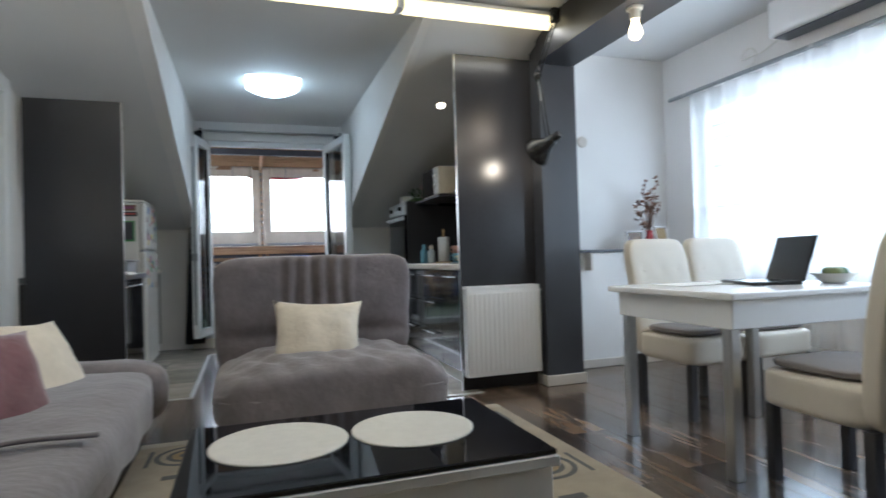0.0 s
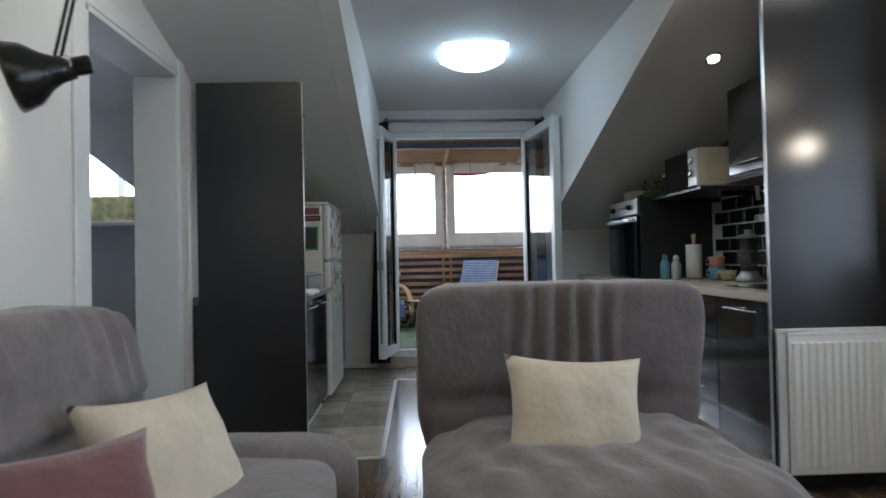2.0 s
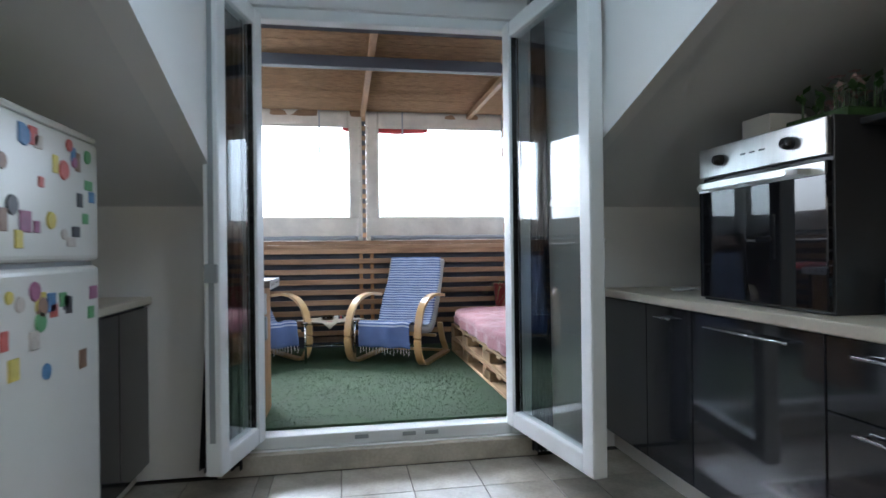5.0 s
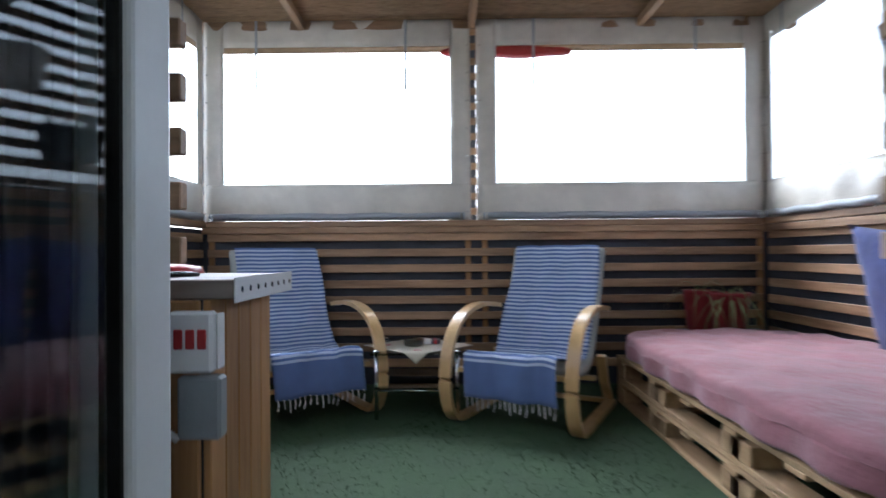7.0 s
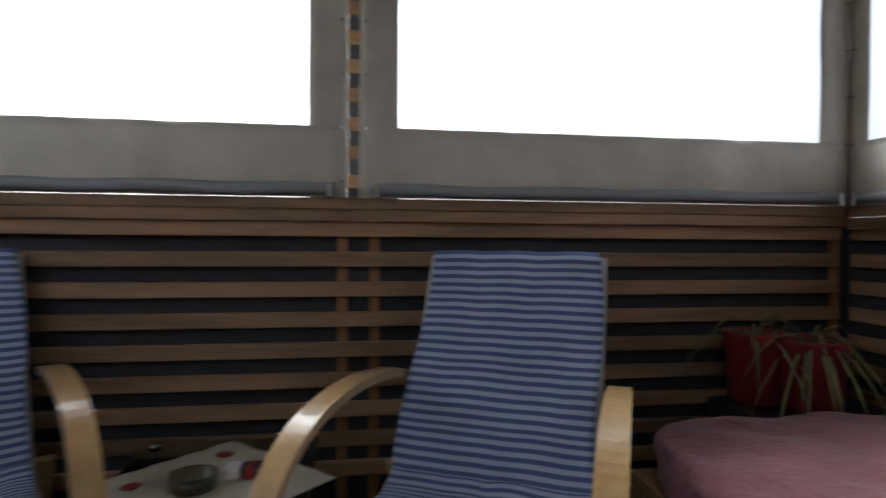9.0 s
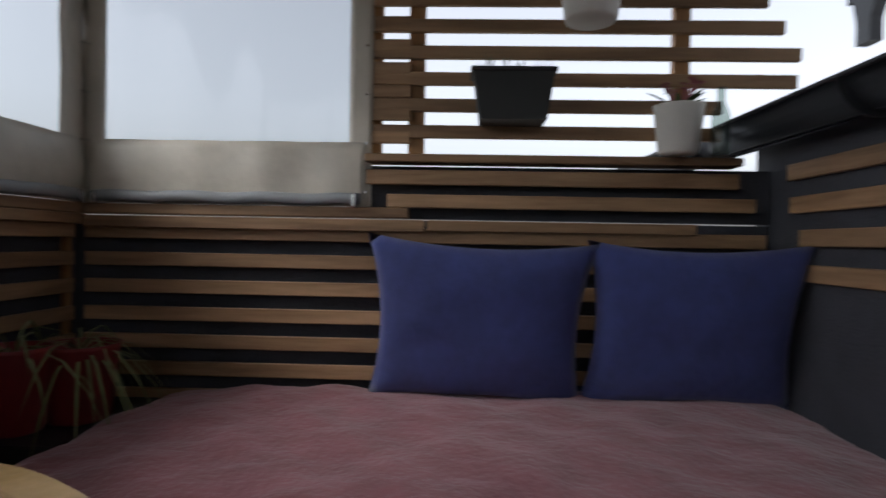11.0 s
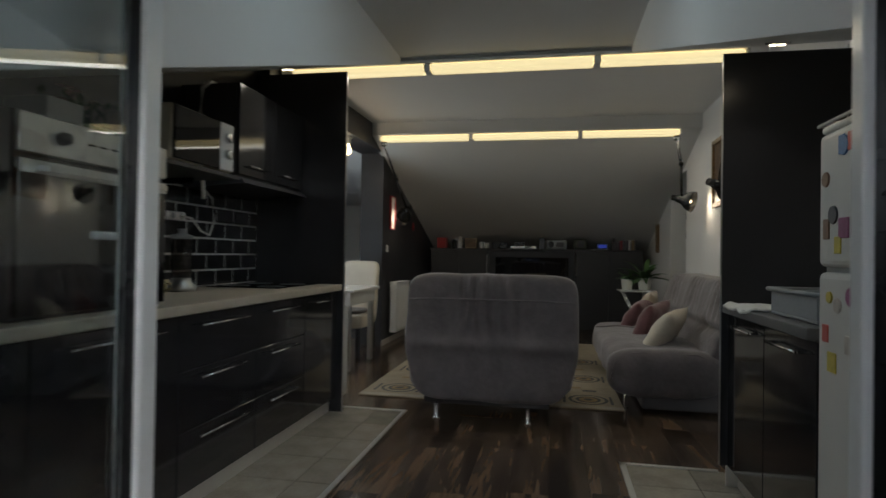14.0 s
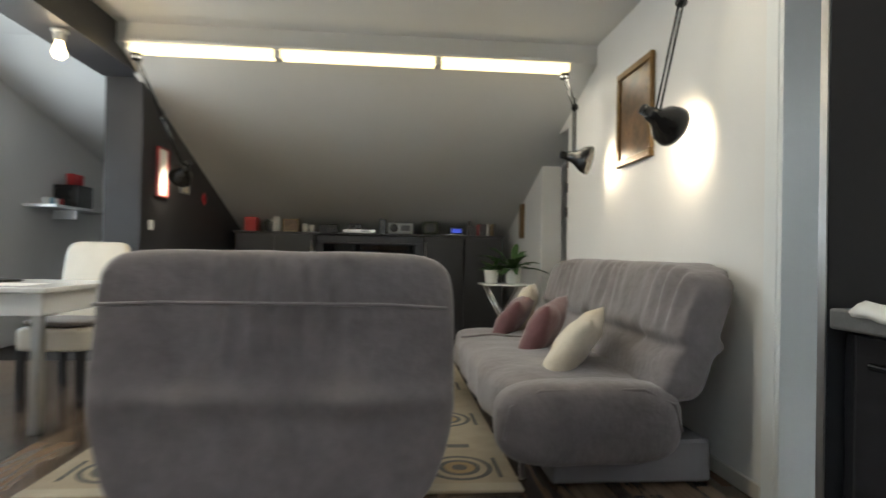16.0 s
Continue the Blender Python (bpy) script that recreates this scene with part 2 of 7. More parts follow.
def stripes(name):
    """Woven towel: fine blue and white bands that follow the cloth."""
    m = bpy.data.materials.new(name)
    m.use_nodes = True
    nt, n = m.node_tree, m.node_tree.nodes
    p = n["Principled BSDF"]
    p.inputs["Roughness"].default_value = 0.9
    uv = n.new("ShaderNodeUVMap")
    sep = n.new("ShaderNodeSeparateXYZ")
    nt.links.new(uv.outputs[0], sep.inputs[0])
    mul = n.new("ShaderNodeMath")
    mul.operation = 'MULTIPLY'
    mul.inputs[1].default_value = 1 / 0.026
    nt.links.new(sep.outputs["Y"], mul.inputs[0])
    fr = n.new("ShaderNodeMath")
    fr.operation = 'FRACT'
    nt.links.new(mul.outputs[0], fr.inputs[0])
    ramp = n.new("ShaderNodeValToRGB")
    e = ramp.color_ramp.elements
    e[0].position, e[0].color = 0.0, (0.1, 0.155, 0.34, 1)
    e[1].position, e[1].color = 0.55, (0.5, 0.58, 0.72, 1)
    k = e.new(0.45)
    k.color = (0.1, 0.155, 0.34, 1)
    k = e.new(0.95)
    k.color = (0.5, 0.58, 0.72, 1)
    nt.links.new(fr.outputs[0], ramp.inputs[0])
    band = n.new("ShaderNodeMath")          # the plain blue hem beyond the stripes
    band.operation = 'GREATER_THAN'
    band.inputs[1].default_value = 1.2
    nt.links.new(sep.outputs["Y"], band.inputs[0])
    mix = n.new("ShaderNodeMix")
    mix.data_type = 'RGBA'
    nt.links.new(band.outputs[0], mix.inputs[0])
    nt.links.new(ramp.outputs[0], mix.inputs[6])
    mix.inputs[7].default_value = (0.12, 0.175, 0.36, 1)
    t = n.new("ShaderNodeTexNoise")
    t.inputs["Scale"].default_value = 8
    tc = n.new("ShaderNodeTexCoord")
    nt.links.new(tc.outputs["Object"], t.inputs["Vector"])
    h = n.new("ShaderNodeHueSaturation")
    mr = n.new("ShaderNodeMapRange")
    mr.inputs["To Min"].default_value, mr.inputs["To Max"].default_value = 0.75, 1.25
    nt.links.new(t.outputs[0], mr.inputs[0])
    nt.links.new(mr.outputs[0], h.inputs["Value"])
    nt.links.new(mix.outputs[2], h.inputs["Color"])
    nt.links.new(h.outputs[0], p.inputs["Base Color"])
    w = n.new("ShaderNodeTexNoise")
    w.inputs["Scale"].default_value = 350
    nt.links.new(tc.outputs["Object"], w.inputs["Vector"])
    b = n.new("ShaderNodeBump")
    b.inputs["Strength"].default_value, b.inputs["Distance"].default_value = 0.3, 0.004
    nt.links.new(w.outputs[0], b.inputs["Height"])
    nt.links.new(b.outputs[0], p.inputs["Normal"])
    return m


TOWEL = stripes("striped towel")


# ---- mesh helpers ----
def thing(name, label, category, group="", at=(0, 0, 0), kind=""):
    ob = new(name)
    ob.empty_display_size = 0.1
    ob.matrix_basis = Matrix.Translation(at)
    return tagged(ob, label, category, group, kind)


def to_mesh(name, bm, material, smooth=False):
    bmesh.ops.recalc_face_normals(bm, faces=bm.faces)
    me = bpy.data.meshes.new(name)
    if smooth:
        for f in bm.faces:
            f.smooth = True
    bm.to_mesh(me)
    bm.free()
    me.materials.append(material)
    return me


def part(name, bm, material, parent=None, label="", smooth=False):
    """Links a bmesh, given in world coordinates, as one mesh under a thing or a part."""
    ob = new(name, to_mesh(name, bm, material, smooth))
    if parent is not None:
        ob.parent = parent
        if parent.data is None:
            ob.matrix_parent_inverse = parent.matrix_basis.inverted()
    return tagged(ob, label)


def single(name, bm, material, label, category, group="", kind="", smooth=False):
    return tagged(part(name, bm, material, None, "", smooth), label, category, group, kind)


def box(x0, x1, y0, y1, z0, z1, bevel=0.0, bm=None, seg=1):
    out = bm if bm is not None else bmesh.new()
    tmp = bmesh.new() if bevel and bm is not None else out
    v = [tmp.verts.new((x, y, z)) for x in (x0, x1) for y in (y0, y1) for z in (z0, z1)]
    for f in ((0, 1, 3, 2), (4, 6, 7, 5), (0, 4, 5, 1), (2, 3, 7, 6), (0, 2, 6, 4), (1, 5, 7, 3)):
        tmp.faces.new([v[i] for i in f])
    if bevel:
        bmesh.ops.bevel(tmp, geom=list(tmp.edges), offset=bevel, segments=seg, affect='EDGES', profile=0.5)
        if tmp is not out:
            me = bpy.data.meshes.new("tmp")
            tmp.to_mesh(me)
            tmp.free()
            out.from_mesh(me)
            bpy.data.meshes.remove(me)
    return out


def prism(poly, a0, a1, axis=0, bm=None):
    """A polygon in the two other axes, pushed from a0 to a1 along an axis."""
    out = bm if bm is not None else bmesh.new()

    def at(a, p):
        q = [p[0], p[1]]
        q.insert(axis, a)
        return q
    va, vb = [out.verts.new(at(a0, p)) for p in poly], [out.verts.new(at(a1, p)) for p in poly]
    out.faces.new(va)
    out.faces.new(vb[::-1])
    for i in range(len(poly)):
        j = (i + 1) % len(poly)
        out.faces.new((va[i], va[j], vb[j], vb[i]))
    return out


def lathe(profile, seg=20, centre=(0, 0, 0), m=None, bm=None):
    """Rings of (radius, height) about z, then moved by m and to the centre."""
    out = bm if bm is not None else bmesh.new()
    m = Matrix.Translation(centre) @ (m or Matrix())
    rings = [[out.verts.new(m @ Vector((r * math.cos(a), r * math.sin(a), z))) for a in [2 * math.pi * k / seg for k in range(seg)]] for r, z in profile]
    for a, b in zip(rings, rings[1:]):
        for k in range(seg):
            out.faces.new((a[k], a[(k + 1) % seg], b[(k + 1) % seg], b[k]))
    out.faces.new(rings[0][::-1])
    out.faces.new(rings[-1])
    return out


def sweep(points, w, h=None, seg=8, bm=None, up=(0, 0, 1), flat=False):
    """A bar along points: round of radius w, or flat, w wide and h thick."""
    out = bm if bm is not None else bmesh.new()
    pts = [Vector(p) for p in points]
    rings = []
    for i, p in enumerate(pts):
        d = (pts[min(i + 1, len(pts) - 1)] - pts[max(i - 1, 0)]).normalized()
        s = d.cross(Vector(up))
        s = s.normalized() if s.length > 1e-4 else Vector((1, 0, 0))
        u = s.cross(d).normalized()
        if flat:
            offs = [(-w / 2, -h / 2), (w / 2, -h / 2), (w / 2, h / 2), (-w / 2, h / 2)]
        else:
            offs = [(w * math.cos(2 * math.pi * k / seg), w * math.sin(2 * math.pi * k / seg)) for k in range(seg)]
        rings.append([out.verts.new(p + s * a + u * b) for a, b in offs])
    n = len(rings[0])
    for a, b in zip(rings, rings[1:]):
        for k in range(n):
            out.faces.new((a[k], a[(k + 1) % n], b[(k + 1) % n], b[k]))
    out.faces.new(rings[0][::-1])
    out.faces.new(rings[-1])
    return out


def pillow(w, h, d, m, n=14, seed=0, pinch=0.12):
    """A stuffed cushion with pointed corners, w by h, in its own x and z, puffed along y."""
    bm = bmesh.new()
    sides = []
    for s in (-1, 1):
        g = []
        for i in range(n + 1):
            row = []
            for j in range(n + 1):
                u, v = 2 * i / n - 1, 2 * j / n - 1
                puff = max(0, (1 - abs(u) ** 2.4)) ** 0.5 * max(0, (1 - abs(v) ** 2.4)) ** 0.5
                k = 1 - pinch * (1 - min(1, abs(u) ** 2)) * abs(v) ** 3
                l = 1 - pinch * (1 - min(1, abs(v) ** 2)) * abs(u) ** 3
                q = Vector((u * w / 2 * l, s * d / 2 * puff, v * h / 2 * k))
                r = noise.noise(Vector((u * 2.2 + seed, v * 2.2, s))) * 0.12 * d * puff
                q.y += r
                row.append(bm.verts.new(m @ q))
            g.append(row)
        sides.append(g)
        for i in range(n):
            for j in range(n):
                bm.faces.new((g[i][j], g[i + 1][j], g[i + 1][j + 1], g[i][j + 1]))
    bmesh.ops.remove_doubles(bm, verts=bm.verts, dist=0.0008)
    return bm


def sheet(f, nu, nv, thick=0.0, uv=None):
    """A grid f(u, v) with u, v from 0 to 1; thick gives it a back."""
    bm = bmesh.new()
    lay = bm.loops.layers.uv.new("UVMap") if uv else None
    g = [[bm.verts.new(f(i / nu, j / nv)) for j in range(nv + 1)] for i in range(nu + 1)]
    for i in range(nu):
        for j in range(nv):
            face = bm.faces.new((g[i][j], g[i + 1][j], g[i + 1][j + 1], g[i][j + 1]))
            if lay:
                for loop, (a, b) in zip(face.loops, ((i, j), (i + 1, j), (i + 1, j + 1), (i, j + 1))):
                    loop[lay].uv = uv(a / nu, b / nv)
    if thick:
        bmesh.ops.recalc_face_normals(bm, faces=bm.faces)
        bmesh.ops.solidify(bm, geom=list(bm.faces), thickness=thick)
    return bm


def softbox(x0, x1, y0, y1, z0, z1, n=10, power=5.0, wob=0.01, seed=0, fn=None):
    """A padded block: a superellipsoid with soft lumps; fn may bend it."""
    bm = bmesh.new()
    bmesh.ops.create_cube(bm, size=2)
    bmesh.ops.subdivide_edges(bm, edges=list(bm.edges), cuts=n, use_grid_fill=True)
    c, s = Vector(((x0 + x1) / 2, (y0 + y1) / 2, (z0 + z1) / 2)), Vector(((x1 - x0) / 2, (y1 - y0) / 2, (z1 - z0) / 2))
    for v in bm.verts:
        q = v.co
        k = sum(abs(a) ** power for a in q) ** (1 / power)
        q = q / k
        r = wob * noise.noise(Vector((q.x * s.x * 5 + seed, q.y * s.y * 5, q.z * s.z * 5)))
        p = Vector((q.x * s.x, q.y * s.y, q.z * s.z)) + q.normalized() * r + c
        v.co = fn(p) if fn else p
    return bm


def copies(name, mesh, parent, mats, label=""):
    """Pieces that share one mesh, each an object of its own."""
    for m in mats:
        ob = new(name, mesh)
        ob.parent = parent
        if parent.data is None:
            ob.matrix_parent_inverse = parent.matrix_basis.inverted()
        ob.matrix_basis = m


def roofz(y):
    """Underside of the roof slope over the kitchen."""
    return 2.155 - 0.333 * (y + 2.45)


def backz(y):
    """Underside of the roof slope over the far end of the living room."""
    return 2.43 - 0.345 * (-5.60 - y)


# ---- structure: floors, walls, ceilings ----
def structure(name, bm, material, label, category="wall"):
    return single(name, bm, material, label, category, kind="structure")


structure("ground", box(-60, 60, -60, 60, -6.2, -6.0), mat("far ground", (0.2, 0.2, 0.18), 0.9), "grey ground far below the attic flat", "ground")
floor = structure("floor", box(-4.6, 4.6, -9.6, 0.25, -0.16, -0.012), FLOORSUB, "dark floor bed under laminate planks and stone tiles", "floor")

KD, KT = 0.27, 2.36      # door wall depth, head of the opening
wn_ = bmesh.new()
box(-1.8, -0.65, 0, KD, 0, 1.37, bm=wn_)
box(0.92, 2.15, 0, KD, 0, 1.37, bm=wn_)
box(-0.65, 0.92, 0, KD, 0, 0.10, bm=wn_)
box(-0.76, -0.65, 0, KD, 1.37, 2.70, bm=wn_)
box(0.92, 1.17, 0, KD, 1.37, 2.70, bm=wn_)
box(-0.65, 0.92, 0, KD, KT, 2.70, bm=wn_)
structure("wall_north", wn_, WHITE, "white plastered dormer wall around the balcony door")
ws = bmesh.new()
box(-1.80, -1.60, -2.62, 0, 0, 2.60, bm=ws)
box(-1.80, -1.60, -6.28, -3.50, 0, 2.60, bm=ws)
box(-1.80, -1.60, -3.50, -2.62, 2.12, 2.60, bm=ws)
box(-1.80, -1.60, -7.15, -6.28, 2.10, 2.60, bm=ws)
box(-1.80, -1.60, -9.4, -7.15, 0, 2.60, bm=ws)
structure("wall_west", ws, WHITE, "white wall with a doorway and a hall opening")
# unseen ceiling, with the end wall, added to shut the sky out of the hall
structure("hall_sky_block", box(-2.8, -1.81, -8.1, -5.7, 2.605, 2.66), CEIL, "unseen pale ceiling added to keep sky light out of the hall", "ceiling")
structure("wall_hall_end", box(-2.75, -1.81, -8.1, -8.0, 0, 2.6), WHITE, "white end wall of the small hall")
structure("wall_hall", box(-2.75, -2.65, -8.0, -5.6, 0, 2.6), WHITE, "white wall of the small hall")
we = bmesh.new()
prism([(-3.26, 0), (0, 0), (0, roofz(0) + 0.03), (-3.26, roofz(-3.26) + 0.03)], 1.98, 2.15, 0, we)
structure("wall_east", we, BLACKWALL, "black painted kitchen wall behind the counter")
pier = bmesh.new()
box(1.89, 2.18, -3.40, -3.26, 0.075, 2.70, bm=pier)
structure("wall_pier", pier, SLATE, "dark grey painted pier beside the radiator")
pier2 = bmesh.new()
box(1.87, 2.15, -9.4, -6.05, 0, 2.70, bm=pier2)
structure("wall_east_far", pier2, BLACKWALL, "black painted wall with pictures and a switch")
structure("beam", box(1.87, 2.17, -6.05, -3.40, 2.31, 2.70), BLACKWALL, "black painted beam over the wide dining opening", "beam")
structure("wall_south", box(-2.8, 4.6, -9.5, -9.4, 0, 2.7), WHITE, "white knee wall behind the low black cabinets")

# ceilings
cl = bmesh.new()
prism([(0.02, roofz(0.02)), (-3.62, roofz(-3.62)), (-3.62, roofz(-3.62) + 0.06), (0.02, roofz(0.02) + 0.06)], -1.81, -0.76, 0, cl)
prism([(0.02, roofz(0.02)), (-3.62, roofz(-3.62)), (-3.62, roofz(-3.62) + 0.06), (0.02, roofz(0.02) + 0.06)], 1.06, 2.1, 0, cl)
structure("ceiling_slope", cl, CEIL, "light grey painted attic slope over the kitchen", "ceiling")
cd = bmesh.new()
box(-0.76, 1.10, -3.60, 0.02, 2.575, 2.70, bm=cd)
structure("ceiling_dormer", cd, CEIL, "flat painted dormer ceiling", "ceiling")
for i, (xa, xb) in enumerate(((-0.76, -0.66), (1.0, 1.10))):
    ck = prism([(-3.56, 2.575), (0.0, 2.575), (0.0, roofz(0)), (-3.56, roofz(-3.56))], xa, xb, 0)
    structure("dormer_cheek", ck, WHITE, "white triangular dormer cheek")
structure("ceiling_flat", box(-1.8, 1.9, -5.60, -3.60, 2.57, 2.70), CEIL, "flat white ceiling over the sofa", "ceiling")
cb = bmesh.new()
prism([(-5.60, 2.43), (-9.5, backz(-9.5)), (-9.5, backz(-9.5) + 0.15), (-5.60, 2.58)], -1.8, 1.9, 0, cb)
box(-1.6, 1.88, -5.66, -5.603, 2.43, 2.575, bm=cb)
structure("ceiling_back", cb, CEIL, "painted attic slope falling to low black cabinets", "ceiling")

# dining side
XW = 3.62
structure("wall_dining_end", box(2.15, 3.9, -2.62, -2.5, 0, 2.75), WHITE, "white end wall of the dining area")
wd = bmesh.new()
box(XW, XW + 0.25, -9.4, -2.5, 0, 0.74, bm=wd)
box(XW, XW + 0.25, -9.4, -2.5, 2.22, 2.75, bm=wd)
box(XW, XW + 0.25, -2.98, -2.5, 0.74, 2.22, bm=wd)
# opening from y -7.1 to -5.9 is an added window, for light only
box(XW, XW + 0.25, -5.9, -5.7, 0.74, 2.22, bm=wd)
box(XW, XW + 0.25, -9.4, -7.1, 0.74, 2.22, bm=wd)
box(XW, XW + 0.25, -7.1, -5.9, 1.9, 2.22, bm=wd)
structure("wall_dining_window", wd, WHITE, "white wall with a wide curtained window")
dc = bmesh.new()
box(2.1, 4.0, -6.4, -2.4, 2.72, 2.8, bm=dc)
prism([(-6.4, 2.72), (-9.5, 1.95), (-9.5, 2.1), (-6.4, 2.8)], 2.1, 4.0, 0, dc)
structure("ceiling_dining", dc, CEIL, "white dining ceiling with a sloped end", "ceiling")
structure("ledge_wall", box(2.19, 3.05, -2.96, -2.621, 0, 0.94, 0.004), WHITE, "white half-height ledge wall", "ledge")
structure("ledge_top", box(2.18, 3.07, -2.98, -2.621, 0.942, 0.965, 0.004), SLATE, "dark ledge board on the half wall", "ledge")

# bedroom beyond the white doorway
bd = bmesh.new()
box(-4.6, -4.5, -5.6, 0.25, 0, 2.6, bm=bd)
box(-4.6, -1.8, -5.7, -5.6, 0, 2.6, bm=bd)
box(-4.6, -3.75, -0.12, 0.0, 0, 2.6, bm=bd)
box(-2.8, -1.8, -0.12, 0.0, 0, 2.6, bm=bd)
box(-3.75, -2.8, -0.12, 0.0, 0, 1.50, bm=bd)
structure("wall_bedroom", bd, WHITE, "pale walls of the small bedroom")
structure("ceiling_bedroom", box(-4.6, -1.8, -5.7, 0.0, 2.54, 2.6), CEIL, "pale bedroom ceiling", "ceiling")

# trims
door_frame = thing("door_1", "white painted door frame around an open doorway", "door frame", kind="structure", at=(-1.6, -3.06, 0))
for y0, y1 in ((-3.58, -3.50), (-2.62, -2.54)):
    part("jamb", box(-1.6, -1.585, y0, y1, 0, 2.20, 0.004), PVC, door_frame)
for y0, y1 in ((-3.50, -3.475), (-2.645, -2.62)):
    part("lining", box(-1.82, -1.588, y0, y1, 0, 2.095, 0.002), PVC, door_frame)
part("head", box(-1.6, -1.584, -3.49, -2.63, 2.12, 2.20, 0.004), PVC, door_frame)
part("head_lining", box(-1.82, -1.588, -3.475, -2.645, 2.095, 2.12, 0.002), PVC, door_frame)
leaf_door = thing("door_2", "white panelled door leaf standing open into the bedroom", "door", kind="structure", at=(-1.9, -3.48, 0))
part("leaf", box(-2.62, -1.84, -3.53, -3.49, 0.01, 2.08, 0.003), WHITEGLOSS, leaf_door)
for k in range(4):
    part("panel", box(-2.56, -1.90, -3.488, -3.482, 0.08 + k * 0.5, 0.5 + k * 0.5, 0.003), WHITEGLOSS, leaf_door)
for name, b in (("baseboard", (-1.598, -1.583, -6.28, -3.58, 0.002, 0.07)), ("baseboard", (1.855, 1.868, -9.3, -6.05, 0.002, 0.07)),
                ("baseboard", (1.87, 2.15, -6.178, -6.163, 0.002, 0.07)), ("baseboard", (2.2, 3.6, -2.978, -2.962, 0.002, 0.07)), ("baseboard", (1.875, 2.195, -3.415, -3.26, 0.002, 0.075))):
    structure(name, box(*b, 0.003), SKIRT, "pale skirting board along the wall", "skirting")


# ---- lamps of the place, and window fills ----
lamp("window_fill", 'AREA', (XW + 0.3, -4.34, 1.48), 24, (0.9, 0.96, 1.0), 2.5, (XW - 1, -4.34, 1.40), 1.35)
# fill lamp at the added second window, brightens the far dining end
lamp("window_fill", 'AREA', (XW + 0.3, -6.5, 1.32), 20, (0.9, 0.96, 1.0), 1.15, (XW - 1, -6.9, 1.3), 1.1)
lamp("bedroom_daylight", 'AREA', (-3.27, 0.06, 2.05), 30, (0.92, 0.97, 1.0), 0.8, (-3.2, -1.5, 1.2), 0.9)
def tube_row(x0, cuts, x1, y, z):
    row = thing("tube_light", "row of three warm fluorescent battens under the ceiling", "ceiling light", "tube rows", (x0, y, z))
    part("tray", box(x0, x1, y - 0.07, y + 0.07, z + 0.035, z + 0.06, 0.004), WHITEGLOSS, row)
    ends = [x0, *cuts, x1]
    for a, b in zip(ends, ends[1:]):
        part("diffuser", box(a + 0.025, b - 0.025, y - 0.06, y + 0.06, z - 0.02, z + 0.034, 0.014, seg=2), TUBE, row, "glowing warm diffuser")
        for e in (a, b):
            part("end_cap", box(e - 0.024 if e == b else e, e if e == b else e + 0.024, y - 0.062, y + 0.062, z - 0.022, z + 0.034, 0.004), WHITEGLOSS, row)
    lamp("tube_lamp", 'AREA', ((x0 + x1) / 2, y, z - 0.04), 8, GOLD, x1 - x0, (((x0 + x1) / 2, y + 0.001, 0)), 0.1)
    return row


tube_row(-1.42, (-0.43, 0.80), 1.90, -3.64, 2.49)
tube_row(-1.40, (-0.40, 0.75), 1.78, -5.60, 2.375)

dl = thing("ceiling_lamp", "square bent-glass ceiling lamp glowing cool white", "ceiling lamp", at=(0.13, -1.62, 2.5))
part("base", lathe([(0.1, 0), (0.1, 0.03)], 20, (0.13, -1.62, 2.545)), WHITEGLOSS, dl)
part("shade", sheet(lambda u, v: Vector((0.13 + (u - 0.5) * 0.46, -1.62 + (v - 0.5) * 0.46, 2.46 + 0.28 * ((u - 0.5) ** 2 + (v - 0.5) ** 2) )), 16, 16, 0.006), COOLGLOW, dl, "glowing white bent glass", True)
for sx in (-0.13, 0.13):
    part("clip", box(0.13 + sx - 0.006, 0.13 + sx + 0.006, -1.63, -1.61, 2.47, 2.55, 0.002), CHROME, dl)
lamp("ceiling_lamp_light", 'POINT', (0.13, -1.62, 2.40), 4.6, COOL, 0.16)


def downlight(x, y, normal=None):
    z = roofz(y)
    d = thing("downlight", "small round recessed spotlight in the slope", "spotlight", "kitchen spots", (x, y, z))
    tilt = Matrix.Rotation(math.atan(0.333), 4, 'X').inverted()
    part("rim", lathe([(0.03, -0.006), (0.046, -0.008), (0.05, 0.0), (0.03, 0.002)], 18, (x, y, z), tilt), CHROME, d)
    part("lens", lathe([(0.03, -0.014), (0.03, -0.004)], 18, (x, y, z), tilt), SPOTGLOW, d, "glowing lens")
    lamp("downlight_lamp", 'SPOT', (x, y - 0.005, z - 0.03), 5, (1.0, 0.86, 0.68), 0.03, (x, y - 0.3, 0.0), spot=110)


downlight(1.42, -2.58)
downlight(-1.06, -2.05)


def socket_bulb(x, y):
    b = thing("bare_bulb", "bare filament bulb in a white socket under the beam", "bulb", "beam bulbs", (x, y, 2.31))
    part("socket", lathe([(0.026, 0), (0.03, 0.02), (0.03, 0.05), (0.045, 0.055), (0.045, 0.067)], 14, (x, y, 2.243)), POTWHITE, b)
    part("globe", lathe([(0.004, -0.115), (0.022, -0.108), (0.036, -0.085), (0.036, -0.065), (0.024, -0.035), (0.015, -0.01), (0.015, 0)], 14, (x, y, 2.243)), BULBGLOW, b, "glowing warm bulb", True)
    lamp("bulb_lamp", 'POINT', (x, y, 2.06), 3, WARM, 0.04)


socket_bulb(1.97, -4.38)
socket_bulb(1.97, -5.10)


